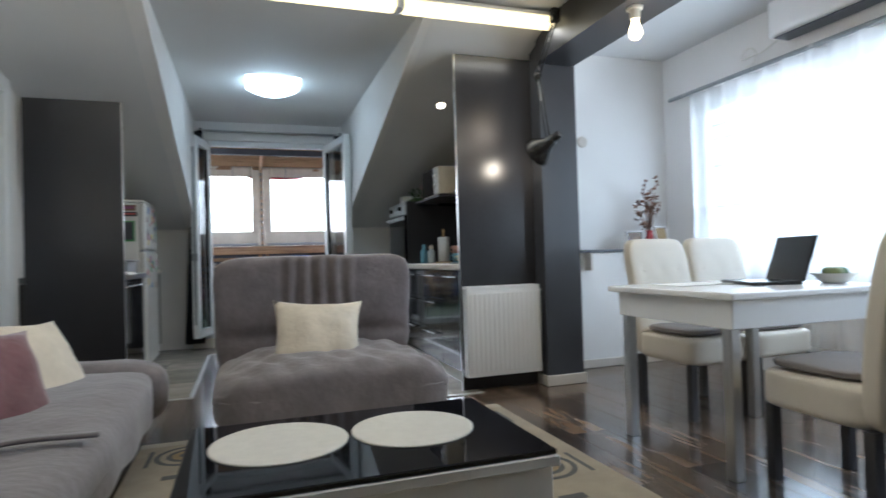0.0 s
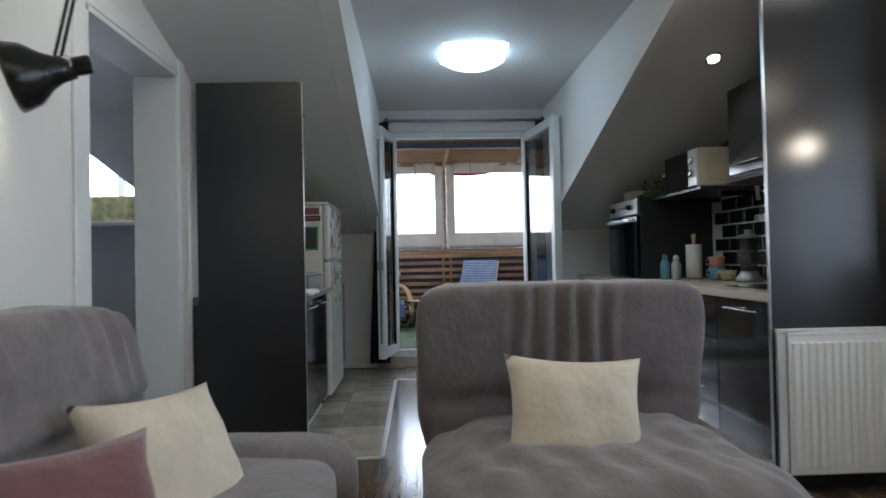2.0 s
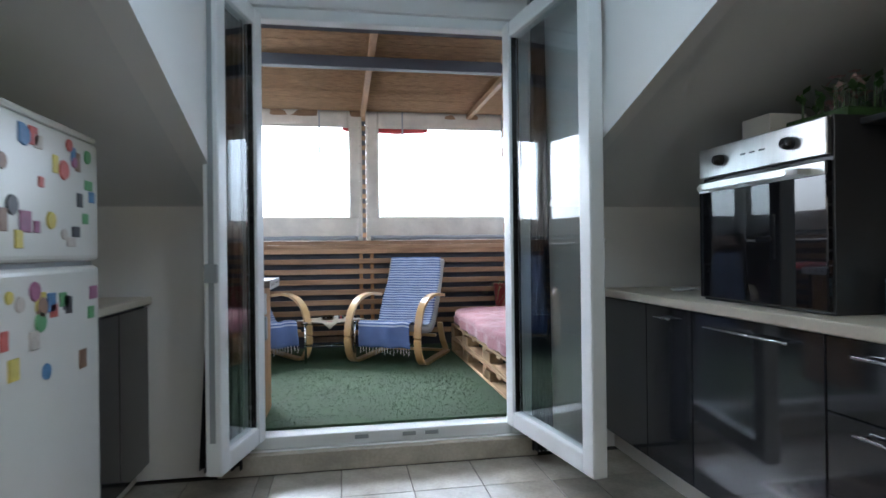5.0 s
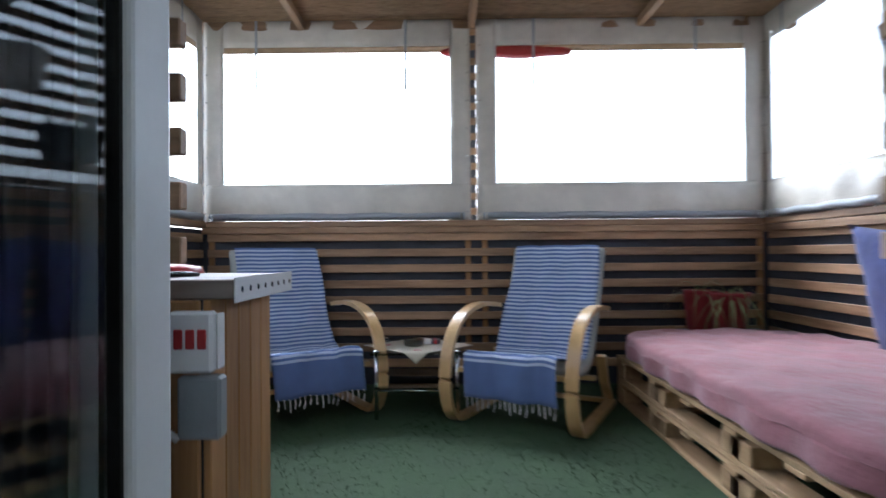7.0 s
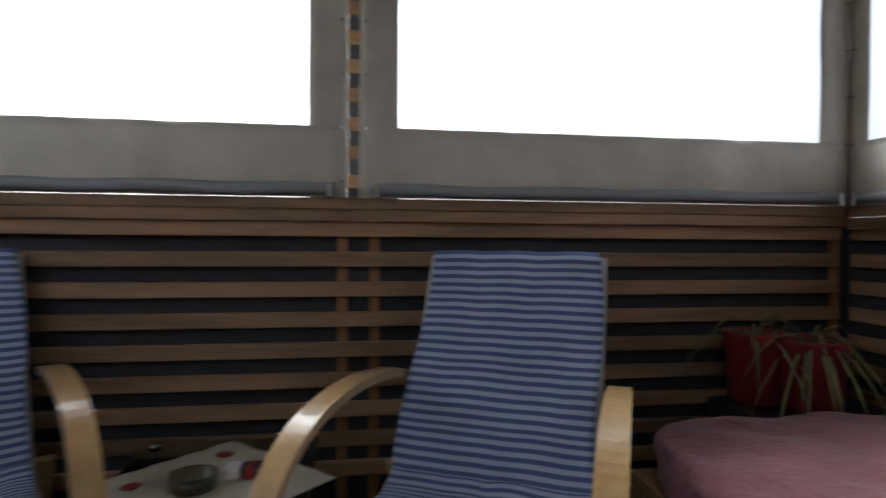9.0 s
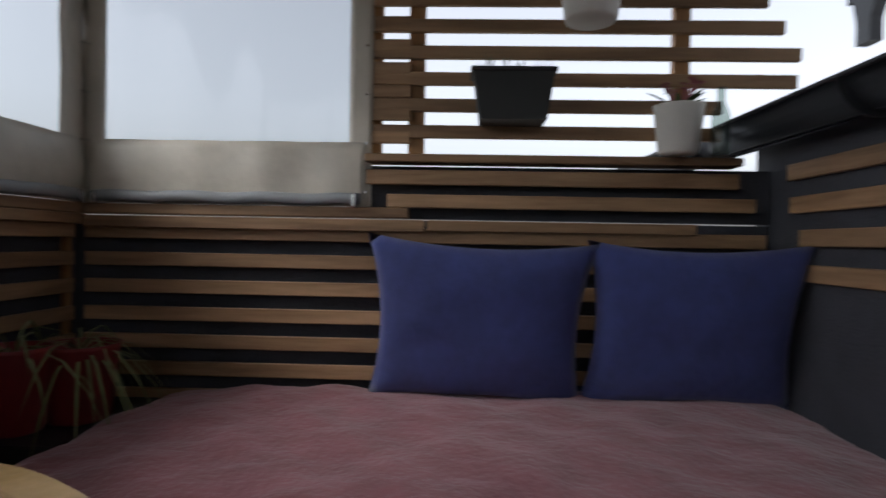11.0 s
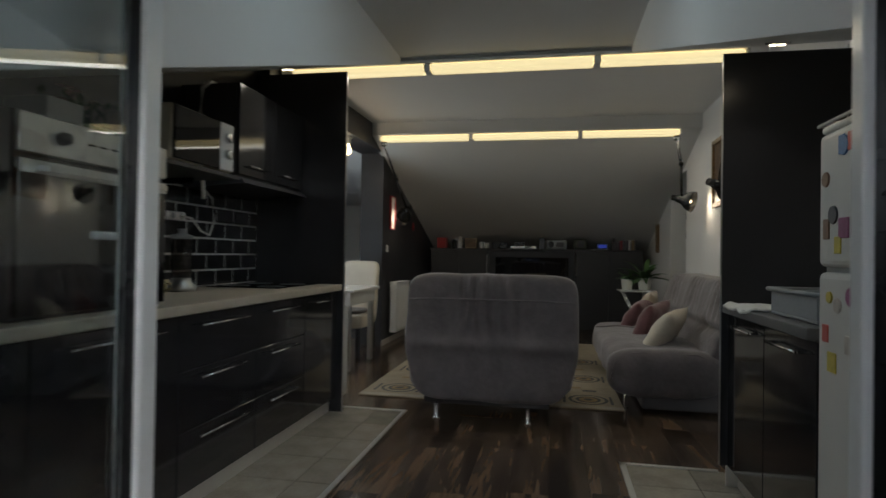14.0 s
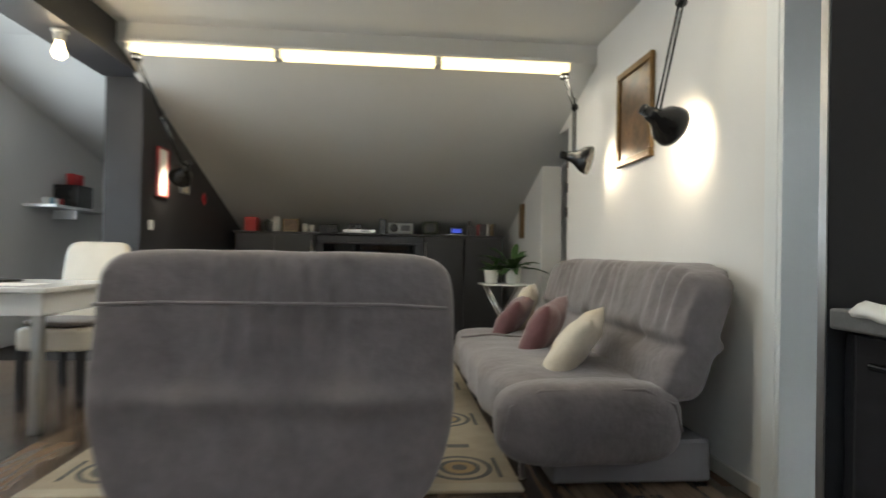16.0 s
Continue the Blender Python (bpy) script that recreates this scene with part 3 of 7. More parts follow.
def arm_lamp(name_label, clamp, elbow, wrist, aim, watts, group):
    """Black spring-arm lamp hung upside down from the end of a tube row."""
    c, e, w, a = (Vector(q) for q in (clamp, elbow, wrist, aim))
    t = thing("arm_lamp", name_label, "desk lamp", group, c)
    part("clamp", box(c.x - 0.03, c.x + 0.03, c.y - 0.025, c.y + 0.025, c.z - 0.02, c.z + 0.07, 0.006), BLACKMETAL, t)
    for p, q, nm in ((c, e, "upper_arm"), (e, w, "lower_arm")):
        side = (q - p).cross(Vector((1, 0.2, 0.1))).normalized() * 0.017
        arm = bmesh.new()
        for s in (-1, 1):
            sweep([p + side * s, q + side * s], 0.006, bm=arm, seg=6)
        part(nm, arm, BLACKMETAL, t, "", True)
        coil = [p + (q - p) * (0.08 + 0.3 * k / 40) + side * 0.0 + 0.008 * (side.normalized() * math.cos(k * 1.3) + (q - p).normalized().cross(side.normalized()) * math.sin(k * 1.3)) for k in range(41)]
        part("spring", sweep(coil, 0.002, seg=4), STEEL, t)
    part("elbow", lathe([(0.02, -0.02), (0.024, 0), (0.02, 0.02)], 12, e, Matrix.Rotation(radians(90), 4, 'Y')), BLACKMETAL, t, "", True)
    loop = [e + Vector((0, 0.03 * math.cos(k / 3), 0.03 + 0.035 * math.sin(k / 3))) for k in range(16)]
    part("cable", sweep(loop, 0.003, seg=5), BLACKMETAL, t)
    d = (a - w).normalized()
    m = d.to_track_quat('Z', 'Y').to_matrix().to_4x4()
    head = lathe([(0.034, -0.05), (0.04, -0.01), (0.055, 0.02), (0.088, 0.06), (0.1, 0.10), (0.102, 0.115), (0.096, 0.115), (0.082, 0.07), (0.05, 0.03)], 24, w, m)
    part("shade", head, BLACKMETAL, t, "glossy black bell shade", True)
    part("socket", lathe([(0.02, -0.10), (0.028, -0.095), (0.028, -0.05)], 14, w, m), BLACKMETAL, t)
    part("bulb", lathe([(0.012, 0.03), (0.028, 0.055), (0.026, 0.08), (0.01, 0.093)], 12, w, m), BULBGLOW, t, "glowing bulb", True)
    lamp("arm_lamp_light", 'SPOT', tuple(w + d * 0.118), watts, (1.0, 0.82, 0.58), 0.05, tuple(a), spot=155)
    return t


arm_lamp("black spring-arm lamp lighting the white wall", (-1.36, -3.72, 2.46), (-1.38, -3.88, 2.14), (-1.36, -4.07, 1.66), (-1.68, -4.20, 1.55), 8, "arm lamps")
arm_lamp("black spring-arm lamp in front of the pier", (1.80, -3.80, 2.46), (1.78, -3.58, 2.16), (1.77, -3.72, 1.67), (1.55, -3.24, 1.40), 4.5, "arm lamps")
arm_lamp("black spring-arm lamp by the hall opening", (-1.36, -5.62, 2.33), (-1.34, -5.30, 2.02), (-1.36, -5.36, 1.68), (-1.62, -5.22, 1.60), 4, "arm lamps")
arm_lamp("black spring-arm lamp on the black wall", (1.74, -5.62, 2.33), (1.68, -5.95, 1.98), (1.64, -6.32, 1.64), (1.9, -6.6, 1.40), 4.5, "arm lamps")


# ---- kitchen, counter side ----
def handle_y(x, y0, y1, z, parent):
    h = bmesh.new()
    sweep([(x - 0.028, y0, z), (x - 0.028, y1, z)], 0.005, bm=h)
    for y in (y0 + 0.02, y1 - 0.02):
        sweep([(x, y, z), (x - 0.028, y, z)], 0.004, bm=h)
    part("handle", h, CHROME, parent, "slim chrome bar handle", True)


def base_unit(y0, y1, fronts, label, x=1.335, back=1.975):
    """A base cabinet: carcass, plinth, and fronts given as (z0, z1, handle height)."""
    t = thing("base_cabinet", label, "kitchen cabinet", "counter cabinets", ((x + back) / 2, (y0 + y1) / 2, 0))
    part("carcass", box(x + 0.022, back, y0 + 0.002, y1 - 0.002, 0.10, 0.84), SATINBLACK, t)
    part("plinth", box(x + 0.05, x + 0.065, y0, y1, 0.0, 0.10), SKIRT, t, "pale plinth board")
    for z0, z1, zh in fronts:
        d = part("front", box(x, x + 0.02, y0 + 0.003, y1 - 0.003, z0 + 0.002, z1 - 0.002, 0.002), GLOSSBLACK, t)
        if zh:
            handle_y(x, y0 + 0.12, y1 - 0.12, zh, d)


DOOR1 = [(0.10, 0.84, 0.79)]
DRAWERS = [(0.10, 0.36, 0.32), (0.36, 0.61, 0.57), (0.61, 0.84, 0.79)]
base_unit(-0.45, 0.0, [(0.10, 0.84, 0)], "glossy black narrow base cabinet beside the door wall")
base_unit(-0.82, -0.45, DOOR1, "glossy black base cabinet with a bar handle")
base_unit(-1.50, -0.82, DOOR1, "glossy black base cabinet under the oven")
base_unit(-2.12, -1.50, DRAWERS, "glossy black cabinet with three drawers")
base_unit(-2.70, -2.12, DRAWERS, "glossy black cabinet with three deep drawers")
base_unit(-3.235, -2.70, DOOR1, "glossy black dishwasher front with a bar handle")
single("worktop", box(1.302, 1.978, -3.236, -0.005, 0.845, 0.887, 0.006, seg=2), WORKTOP, "beige stone-look kitchen worktop on black cabinets", "worktop")
tp = thing("tall_panel", "tall black gloss end panel behind the radiator", "panel", at=(1.6, -3.25, 0))
part("board", box(1.295, 1.976, -3.259, -3.237, 0.0, 2.38, 0.002), mat("black semi-gloss panel", (0.022, 0.022, 0.025), 0.25, vary=0.15, scale=2, bump=0.0), tp)
part("edge", box(1.291, 1.2945, -3.258, -3.238, 0.0, 2.38), STEEL, tp)

ov = thing("oven_tower", "black built-in oven housing with a steel control panel", "oven", at=(1.68, -1.14, 0.887))
part("housing", box(1.405, 1.975, -1.47, -0.81, 0.888, 1.515, 0.002), SATINBLACK, ov)
part("control_panel", box(1.382, 1.404, -1.465, -0.815, 1.39, 1.51, 0.004), STEEL, ov, "brushed steel control strip")
dr = part("oven_door", box(1.380, 1.404, -1.465, -0.815, 0.90, 1.375, 0.004), DARKGLASS, ov, "black mirror glass oven door")
part("door_strip", box(1.378, 1.3795, -1.46, -0.82, 1.33, 1.37), STEEL, ov)
part("handle", sweep([(1.38, -1.40, 1.345), (1.335, -1.40, 1.345), (1.33, -1.36, 1.345), (1.33, -0.92, 1.345), (1.335, -0.88, 1.345), (1.38, -0.88, 1.345)], 0.012, 0.018, flat=True), STEEL, dr, "wide steel handle")
for y in (-1.32, -0.96):
    part("knob", lathe([(0.022, 0), (0.022, 0.012), (0.017, 0.03)], 16, (1.381, y, 1.45), Matrix.Rotation(radians(-90), 4, 'Y')), BLACKMETAL, ov, "", True)
for k in range(3):
    part("mark", box(1.3805, 1.3818, -1.2 + k * 0.05, -1.17 + k * 0.05, 1.45, 1.456), BLACKMETAL, ov)

mw_shelf = thing("wall_shelf", "black shelf board carrying the microwave", "shelf", at=(1.75, -1.950, 1.49))
part("board", box(1.50, 1.976, -2.220, -1.460, 1.485, 1.505, 0.002), SATINBLACK, mw_shelf)
for y in (-2.100, -1.600):
    part("bracket", box(1.70, 1.976, y - 0.01, y + 0.01, 1.455, 1.484, 0.002), BLACKMETAL, mw_shelf)
mw = thing("microwave", "cream microwave with a dark glass door and two knobs", "microwave", at=(1.74, -1.940, 1.505))
part("body", box(1.52, 1.94, -2.170, -1.680, 1.512, 1.765, 0.012, seg=2), mat("cream enamel", (0.6, 0.54, 0.42), 0.35, vary=0.04), mw)
part("door", box(1.508, 1.522, -2.040, -1.685, 1.518, 1.76, 0.005), DARKGLASS, mw, "dark glass door")
part("panel", box(1.508, 1.522, -2.165, -2.045, 1.518, 1.76, 0.005), WHITEGLOSS, mw, "white control strip")
part("side_relief", box(1.58, 1.88, -2.174, -2.169, 1.55, 1.73, 0.002), mat("cream panel", (0.58, 0.52, 0.4), 0.4), mw)
for z in (1.60, 1.685):
    part("knob", lathe([(0.026, 0), (0.024, 0.02), (0.02, 0.022)], 16, (1.508, -2.105, z), Matrix.Rotation(radians(-90), 4, 'Y')), CHROME, mw, "", True)
for sx, sy in ((1.56, -2.120), (1.56, -1.730), (1.9, -2.120), (1.9, -1.730)):
    part("foot", lathe([(0.012, 0), (0.012, 0.008)], 8, (sx, sy, 1.5055)), BLACKMETAL, mw)

uc = thing("wall_cabinet", "black wall cabinet with an extractor hood under it", "wall cabinet", at=(1.79, -2.85, 1.5))
part("carcass", prism([(1.625, 1.53), (1.975, 1.53), (1.975, 2.06), (1.625, 2.06)], -3.22, -2.38, 1), SATINBLACK, uc)
for y0, y1 in ((-3.22, -2.805), (-2.795, -2.38)):
    d = part("door", box(1.604, 1.624, y0, y1, 1.545, 2.06, 0.002), GLOSSBLACK, uc)
    h = bmesh.new()
    sweep([(1.582, y0 + 0.09, 1.60), (1.582, y1 - 0.09, 1.60)], 0.005, bm=h)
    for y in (y0 + 0.1, y1 - 0.1):
        sweep([(1.605, y, 1.60), (1.582, y, 1.60)], 0.004, bm=h)
    part("handle", h, CHROME, d, "slim chrome bar handle", True)
part("hood", prism([(1.57, 1.495), (1.975, 1.47), (1.975, 1.528), (1.60, 1.528)], -3.20, -2.39, 1), SLATE, uc, "slim grey extractor hood")
part("hose", sweep([(1.80, -2.35, 1.40), (1.80, -2.32, 1.62), (1.80, -2.30, 1.85), (1.80, -2.32, 2.02), (1.80, -2.39, 2.075), (1.80, -2.52, 2.078)], 0.012), POTWHITE, uc, "pale flexible hose", True)

hob = thing("hob", "black ceramic hob set in the worktop", "hob", at=(1.68, -2.95, 0.887))
part("plate", box(1.45, 1.93, -3.16, -2.58, 0.888, 0.893, 0.002), DARKGLASS, hob)
for k, (x, y) in enumerate(((1.57, -3.02), (1.57, -2.72), (1.81, -3.02), (1.81, -2.72))):
    part("ring", lathe([(0.085, 0), (0.085, 0.0006), (0.08, 0.0006), (0.08, 0)], 28, (x, y, 0.8932)), GREYPLASTIC, hob)


def bottle(x, y, z, h, r, body, cap, label, cat="bottle"):
    t = thing(cat.replace(" ", "_"), label, cat, at=(x, y, z))
    part("body", lathe([(r * 0.9, 0), (r, 0.01), (r, h * 0.62), (r * 0.55, h * 0.76), (r * 0.45, h * 0.8)], 16, (x, y, z)), body, t, "", True)
    part("cap", lathe([(r * 0.6, h * 0.79), (r * 0.62, h * 0.9), (r * 0.3, h)], 14, (x, y, z)), cap, t, "", True)


SKYB = mat("pale blue plastic", (0.16, 0.36, 0.46), 0.3, vary=0.05)
bottle(1.55, -1.55, 0.887, 0.19, 0.035, SKYB, SKYB, "pale blue baby bottle on the worktop")
bottle(1.60, -1.63, 0.887, 0.18, 0.035, mat("milky plastic", (0.5, 0.55, 0.55), 0.3), CREAM, "milky baby bottle with a cream cap")
pt = thing("paper_towel_roll", "white paper towel roll on a wooden stand", "paper towel", at=(1.72, -1.66, 0.887))
part("base", lathe([(0.075, 0), (0.075, 0.012)], 20, (1.72, -1.66, 0.888)), BENT, pt)
part("roll", lathe([(0.055, 0), (0.056, 0.24), (0.02, 0.241)], 20, (1.72, -1.66, 0.902)), PAPER, pt, "", True)
part("pole", lathe([(0.012, 0), (0.012, 0.29), (0.018, 0.30), (0.012, 0.32)], 10, (1.72, -1.66, 0.90)), BENT, pt, "", True)


def cup(x, y, z, r, h, m, label):
    t = thing("cup", label, "cup", "stacked cups", (x, y, z))
    part("bowl", lathe([(r * 0.55, 0), (r * 0.75, h * 0.15), (r, h), (r * 0.92, h), (r * 0.68, h * 0.2)], 20, (x, y, z)), m, t, "", True)
    part("handle", sweep([(x - r * 0.85, y, z + h * 0.8), (x - r * 1.35, y, z + h * 0.75), (x - r * 1.35, y, z + h * 0.4), (x - r * 0.8, y, z + h * 0.3)], 0.006), m, t, "", True)


cup(1.80, -1.83, 0.888, 0.055, 0.09, SKYB, "pale blue cup on the worktop")
cup(1.80, -1.83, 0.966, 0.056, 0.085, mat("blush ceramic", (0.5, 0.27, 0.2), 0.3), "blush cup stacked on a blue cup")
cup(1.80, -1.97, 0.888, 0.06, 0.07, mat("patterned bowl", (0.4, 0.36, 0.2), 0.3, vary=0.5, scale=30), "patterned bowl on the worktop")
bl = thing("blender", "steel-based blender with a clear jug", "blender", at=(1.82, -2.19, 0.887))
part("base", lathe([(0.075, 0), (0.08, 0.02), (0.055, 0.05), (0.05, 0.07)], 20, (1.82, -2.19, 0.888)), STEEL, bl, "", True)
part("jug", lathe([(0.045, 0.07), (0.055, 0.12), (0.055, 0.28), (0.05, 0.28), (0.05, 0.12), (0.04, 0.08)], 18, (1.82, -2.19, 0.888)), glass("jug glass", (0.75, 0.72, 0.7), 0.05), bl, "", True)
part("lid", lathe([(0.057, 0.281), (0.057, 0.30), (0.02, 0.31), (0.02, 0.335)], 16, (1.82, -2.19, 0.888)), GREYPLASTIC, bl, "", True)
ps = thing("power_strip", "white power strip with plugs on the tiles", "power strip", at=(1.96, -2.2, 1.3))
part("bar", box(1.93, 1.966, -2.38, -2.08, 1.275, 1.325, 0.008, seg=2), WHITEGLOSS, ps)
for k in range(4):
    part("socket", lathe([(0.018, 0), (0.018, 0.003)], 12, (1.929, -2.34 + 0.075 * k, 1.30), Matrix.Rotation(radians(90), 4, 'Y')), GREYPLASTIC, ps)
part("cord", sweep([(1.93, -2.34, 1.30), (1.88, -2.36, 1.29), (1.86, -2.42, 1.22), (1.87, -2.52, 1.2), (1.88, -2.58, 1.28), (1.88, -2.56, 1.42), (1.9, -2.5, 1.47)], 0.006), POTWHITE, ps, "", True)
fb = thing("flower_box", "small artificial flower box on the oven housing", "flowers", at=(1.6, -1.25, 1.515))
part("box", box(1.50, 1.72, -1.42, -1.16, 1.516, 1.556, 0.004), LEAF, fb)
pet = bmesh.new()
lv = bmesh.new()
for k in range(46):
    x, y = 1.61 + random.uniform(-0.1, 0.1), -1.29 + random.uniform(-0.12, 0.12)
    z = 1.556 + random.uniform(0.02, 0.12)
    d = Vector((random.uniform(-1, 1), random.uniform(-1, 1), random.uniform(0.2, 1))).normalized() * 0.05
    s = d.cross(Vector((0, 0, 1))).normalized() * 0.014
    p = Vector((x, y, z))
    tgt = pet if k % 5 == 0 else lv
    vs = [tgt.verts.new(q) for q in (p, p + d * 0.5 + s, p + d, p + d * 0.5 - s)]
    tgt.faces.new(vs)
    if tgt is pet:
        for a in range(5):
            e = Vector((math.cos(a * 1.257), math.sin(a * 1.257), 0.3)) * 0.022
            f = e.cross(Vector((0, 0, 1))).normalized() * 0.009
            tgt.faces.new([tgt.verts.new(q) for q in (p + d, p + d + e * 0.6 + f, p + d + e, p + d + e * 0.6 - f)])
    sweep([(x, y, 1.55), tuple(p)], 0.002, seg=4, bm=lv)
part("leaves", lv, LEAF, fb)
part("blossom", pet, mat("pale petals", (0.7, 0.5, 0.5), 0.7, vary=0.3, scale=20), fb, "white and pink petals")
single("card_box", box(1.46, 1.62, -1.13, -0.98, 1.516, 1.60, 0.002), PAPER, "small white carton on the oven housing", "box")
single("tray", lathe([(0.12, 0), (0.13, 0.008), (0.12, 0.01)], 28, (1.9, -0.66, 1.03), Matrix.Rotation(radians(82), 4, 'Y')), BLACKMETAL, "round dark tray leaning at the wall", "tray", smooth=True)
for k in range(3):
    single("cup_saucer", lathe([(0.03, 0), (0.05, 0.012), (0.046, 0.012)], 16, (1.56 + 0.07 * k, -0.38 + 0.05 * (k % 2), 0.888)), PAPER, "small white saucer on the worktop", "saucer", "saucers", smooth=True)

# ---- kitchen, fridge side ----
tl = thing("tall_panel", "tall black board closing off the kitchen", "panel", at=(-1.25, -2.45, 0))
part("board", box(-1.555, -0.955, -2.462, -2.440, 0.10, 2.115, 0.002), mat("black matt panel", (0.025, 0.025, 0.028), 0.32, vary=0.15, scale=2, bump=0.02), tl)
part("edge", box(-0.9545, -0.951, -2.461, -2.441, 0.10, 2.115), STEEL, tl)
part("plinth", box(-1.555, -0.985, -2.46, -2.445, 0.0, 0.098), SKIRT, tl, "pale plinth board")


def base_unit_w(y0, y1, label, x=-0.985):
    t = thing("base_cabinet", label, "kitchen cabinet", "sink cabinets", (x - 0.3, (y0 + y1) / 2, 0))
    part("carcass", box(-1.595, x - 0.022, y0 + 0.002, y1 - 0.002, 0.10, 0.84), SATINBLACK, t)
    part("plinth", box(x - 0.065, x - 0.05, y0, y1, 0.0, 0.10), SKIRT, t, "pale plinth board")
    d = part("front", box(x - 0.02, x, y0 + 0.003, y1 - 0.003, 0.102, 0.838, 0.002), GLOSSBLACK, t)
    h = bmesh.new()
    sweep([(x + 0.03, y0 + 0.1, 0.79), (x + 0.03, y1 - 0.1, 0.79)], 0.007, bm=h)
    for y in (y0 + 0.11, y1 - 0.11):
        sweep([(x, y, 0.79), (x + 0.03, y, 0.79)], 0.005, bm=h)
    part("handle", h, CHROME, d, "chrome bar handle", True)


base_unit_w(-2.435, -1.95, "glossy black sink cabinet beside the tall panel")
base_unit_w(-1.95, -1.47, "glossy black sink cabinet beside the fridge")
single("worktop", box(-1.598, -0.955, -2.436, -1.47, 0.845, 0.885, 0.005, seg=2), DARKTOP, "grey kitchen worktop at the sink", "worktop")
dk = thing("dish_rack", "grey plastic dish rack on a tray", "dish rack", at=(-1.2, -1.75, 0.885))
tub = bmesh.new()
for b in ((-1.47, -1.02, -1.98, -1.56, 0.888, 0.90), (-1.47, -1.455, -1.98, -1.56, 0.90, 0.985), (-1.035, -1.02, -1.98, -1.56, 0.90, 0.985), (-1.455, -1.035, -1.98, -1.965, 0.90, 0.985), (-1.455, -1.035, -1.575, -1.56, 0.90, 0.985)):
    box(*b, 0.003, tub)
part("tub", tub, GREYPLASTIC, dk)
part("rim", sweep([(-1.48, -1.99, 0.988), (-1.01, -1.99, 0.988), (-1.01, -1.55, 0.988), (-1.48, -1.55, 0.988), (-1.48, -1.99, 0.988)], 0.009), GREYPLASTIC, dk, "", True)
for k in range(7):
    part("wire", sweep([(-1.44, -1.93 + 0.06 * k, 0.93), (-1.05, -1.93 + 0.06 * k, 0.93)], 0.003, seg=5), STEEL, dk)
single("cloth", sheet(lambda u, v: Vector((-1.30 + 0.36 * u, -2.37 + 0.34 * v, 0.897 + 0.014 * noise.noise(Vector((u * 6, v * 6, 1))) + (0.0 if u < 0.92 else -0.02 * (u - 0.92) * 8))), 20, 20, 0.012), PAPER, "crumpled white cloth on the sink worktop", "cloth", smooth=True)
rail = thing("hanging_rail", "white folding rail with hanging mugs on the wall", "rail", at=(-1.5, -1.9, 1.75))
part("rail", sweep([(-1.58, -1.60, 1.74), (-1.22, -1.60, 1.66), (-1.22, -2.05, 1.66), (-1.58, -2.05, 1.74)], 0.008), WHITEGLOSS, rail, "", True)
for y in (-1.98, -1.88, -1.78, -1.68):
    part("hook", sweep([(-1.25, y, 1.67), (-1.25, y, 1.46), (-1.23, y, 1.40)], 0.003, seg=5), POTWHITE, rail)
    part("mug", lathe([(0.028, 0), (0.035, 0.07), (0.03, 0.07), (0.025, 0.01)], 14, (-1.24, y, 1.33)), POTWHITE, rail, "", True)

fr = thing("fridge", "white fridge freezer covered in magnets", "fridge", at=(-1.27, -1.10, 0))
part("body", box(-1.575, -1.02, -1.425, -0.76, 0.03, 1.50, 0.012, seg=2), FRIDGE, fr)
dt = part("freezer_door", box(-1.018, -0.965, -1.425, -0.76, 1.085, 1.50, 0.02, seg=3), FRIDGE, fr, "white freezer door")
db = part("fridge_door", box(-1.018, -0.965, -1.425, -0.76, 0.06, 1.07, 0.02, seg=3), FRIDGE, fr, "white fridge door")
part("top", box(-1.57, -0.975, -1.43, -0.755, 1.502, 1.525, 0.008, seg=2), FRIDGE, fr)
part("gap", box(-1.016, -0.985, -1.41, -0.775, 1.068, 1.087), GREYPLASTIC, fr)
for y in (-1.37, -0.81):
    for x in (-1.5, -1.06):
        part("foot", lathe([(0.02, 0), (0.02, 0.03)], 10, (x, y, 0.0)), BLACKMETAL, fr)
random.seed(5)
for k in range(44):
    top = k < 26
    y, z = random.uniform(-1.37, -0.82), random.uniform(1.13, 1.46) if top else random.uniform(0.72, 1.02)
    w, h = random.uniform(0.03, 0.06), random.uniform(0.03, 0.065)
    if k % 3:
        b = box(-0.966, -0.961, y - w / 2, y + w / 2, z - h / 2, z + h / 2, 0.002)
    else:
        b = lathe([(w * 0.6, 0), (w * 0.55, 0.006)], 14, (-0.966, y, z), Matrix.Rotation(radians(90), 4, 'Y'))
    part("magnet", b, MAGNET[k % 8], dt if top else db)
for k, (x0, x1, z0, z1, mi) in enumerate(((-1.55, -1.44, 1.33, 1.47, 0), (-1.54, -1.40, 1.20, 1.31, 6), (-1.40, -1.33, 1.28, 1.44, 3), (-1.33, -1.19, 1.36, 1.45, 4), (-1.30, -1.20, 1.25, 1.33, 3), (-1.16, -1.03, 1.38, 1.42, 5), (-1.16, -1.04, 1.43, 1.48, 4), (-1.17, -1.05, 1.16, 1.34, 2))):
    part("photo", box(x0, x1, -1.429, -1.4255, z0, z1), MAGNET[mi], fr, "pinned photo card")
    part("photo", box(x0 + 0.015, x1 - 0.015, -1.4305, -1.429, z0 + 0.015, z1 - 0.012), MAGNET[(mi + 3) % 8], fr)
mg = thing("mug", "white mug with red hearts on the fridge", "mug", at=(-1.28, -1.3, 1.525))
part("body", lathe([(0.035, 0), (0.04, 0.01), (0.04, 0.09), (0.036, 0.09), (0.034, 0.015)], 18, (-1.28, -1.3, 1.526)), PAPER, mg, "", True)
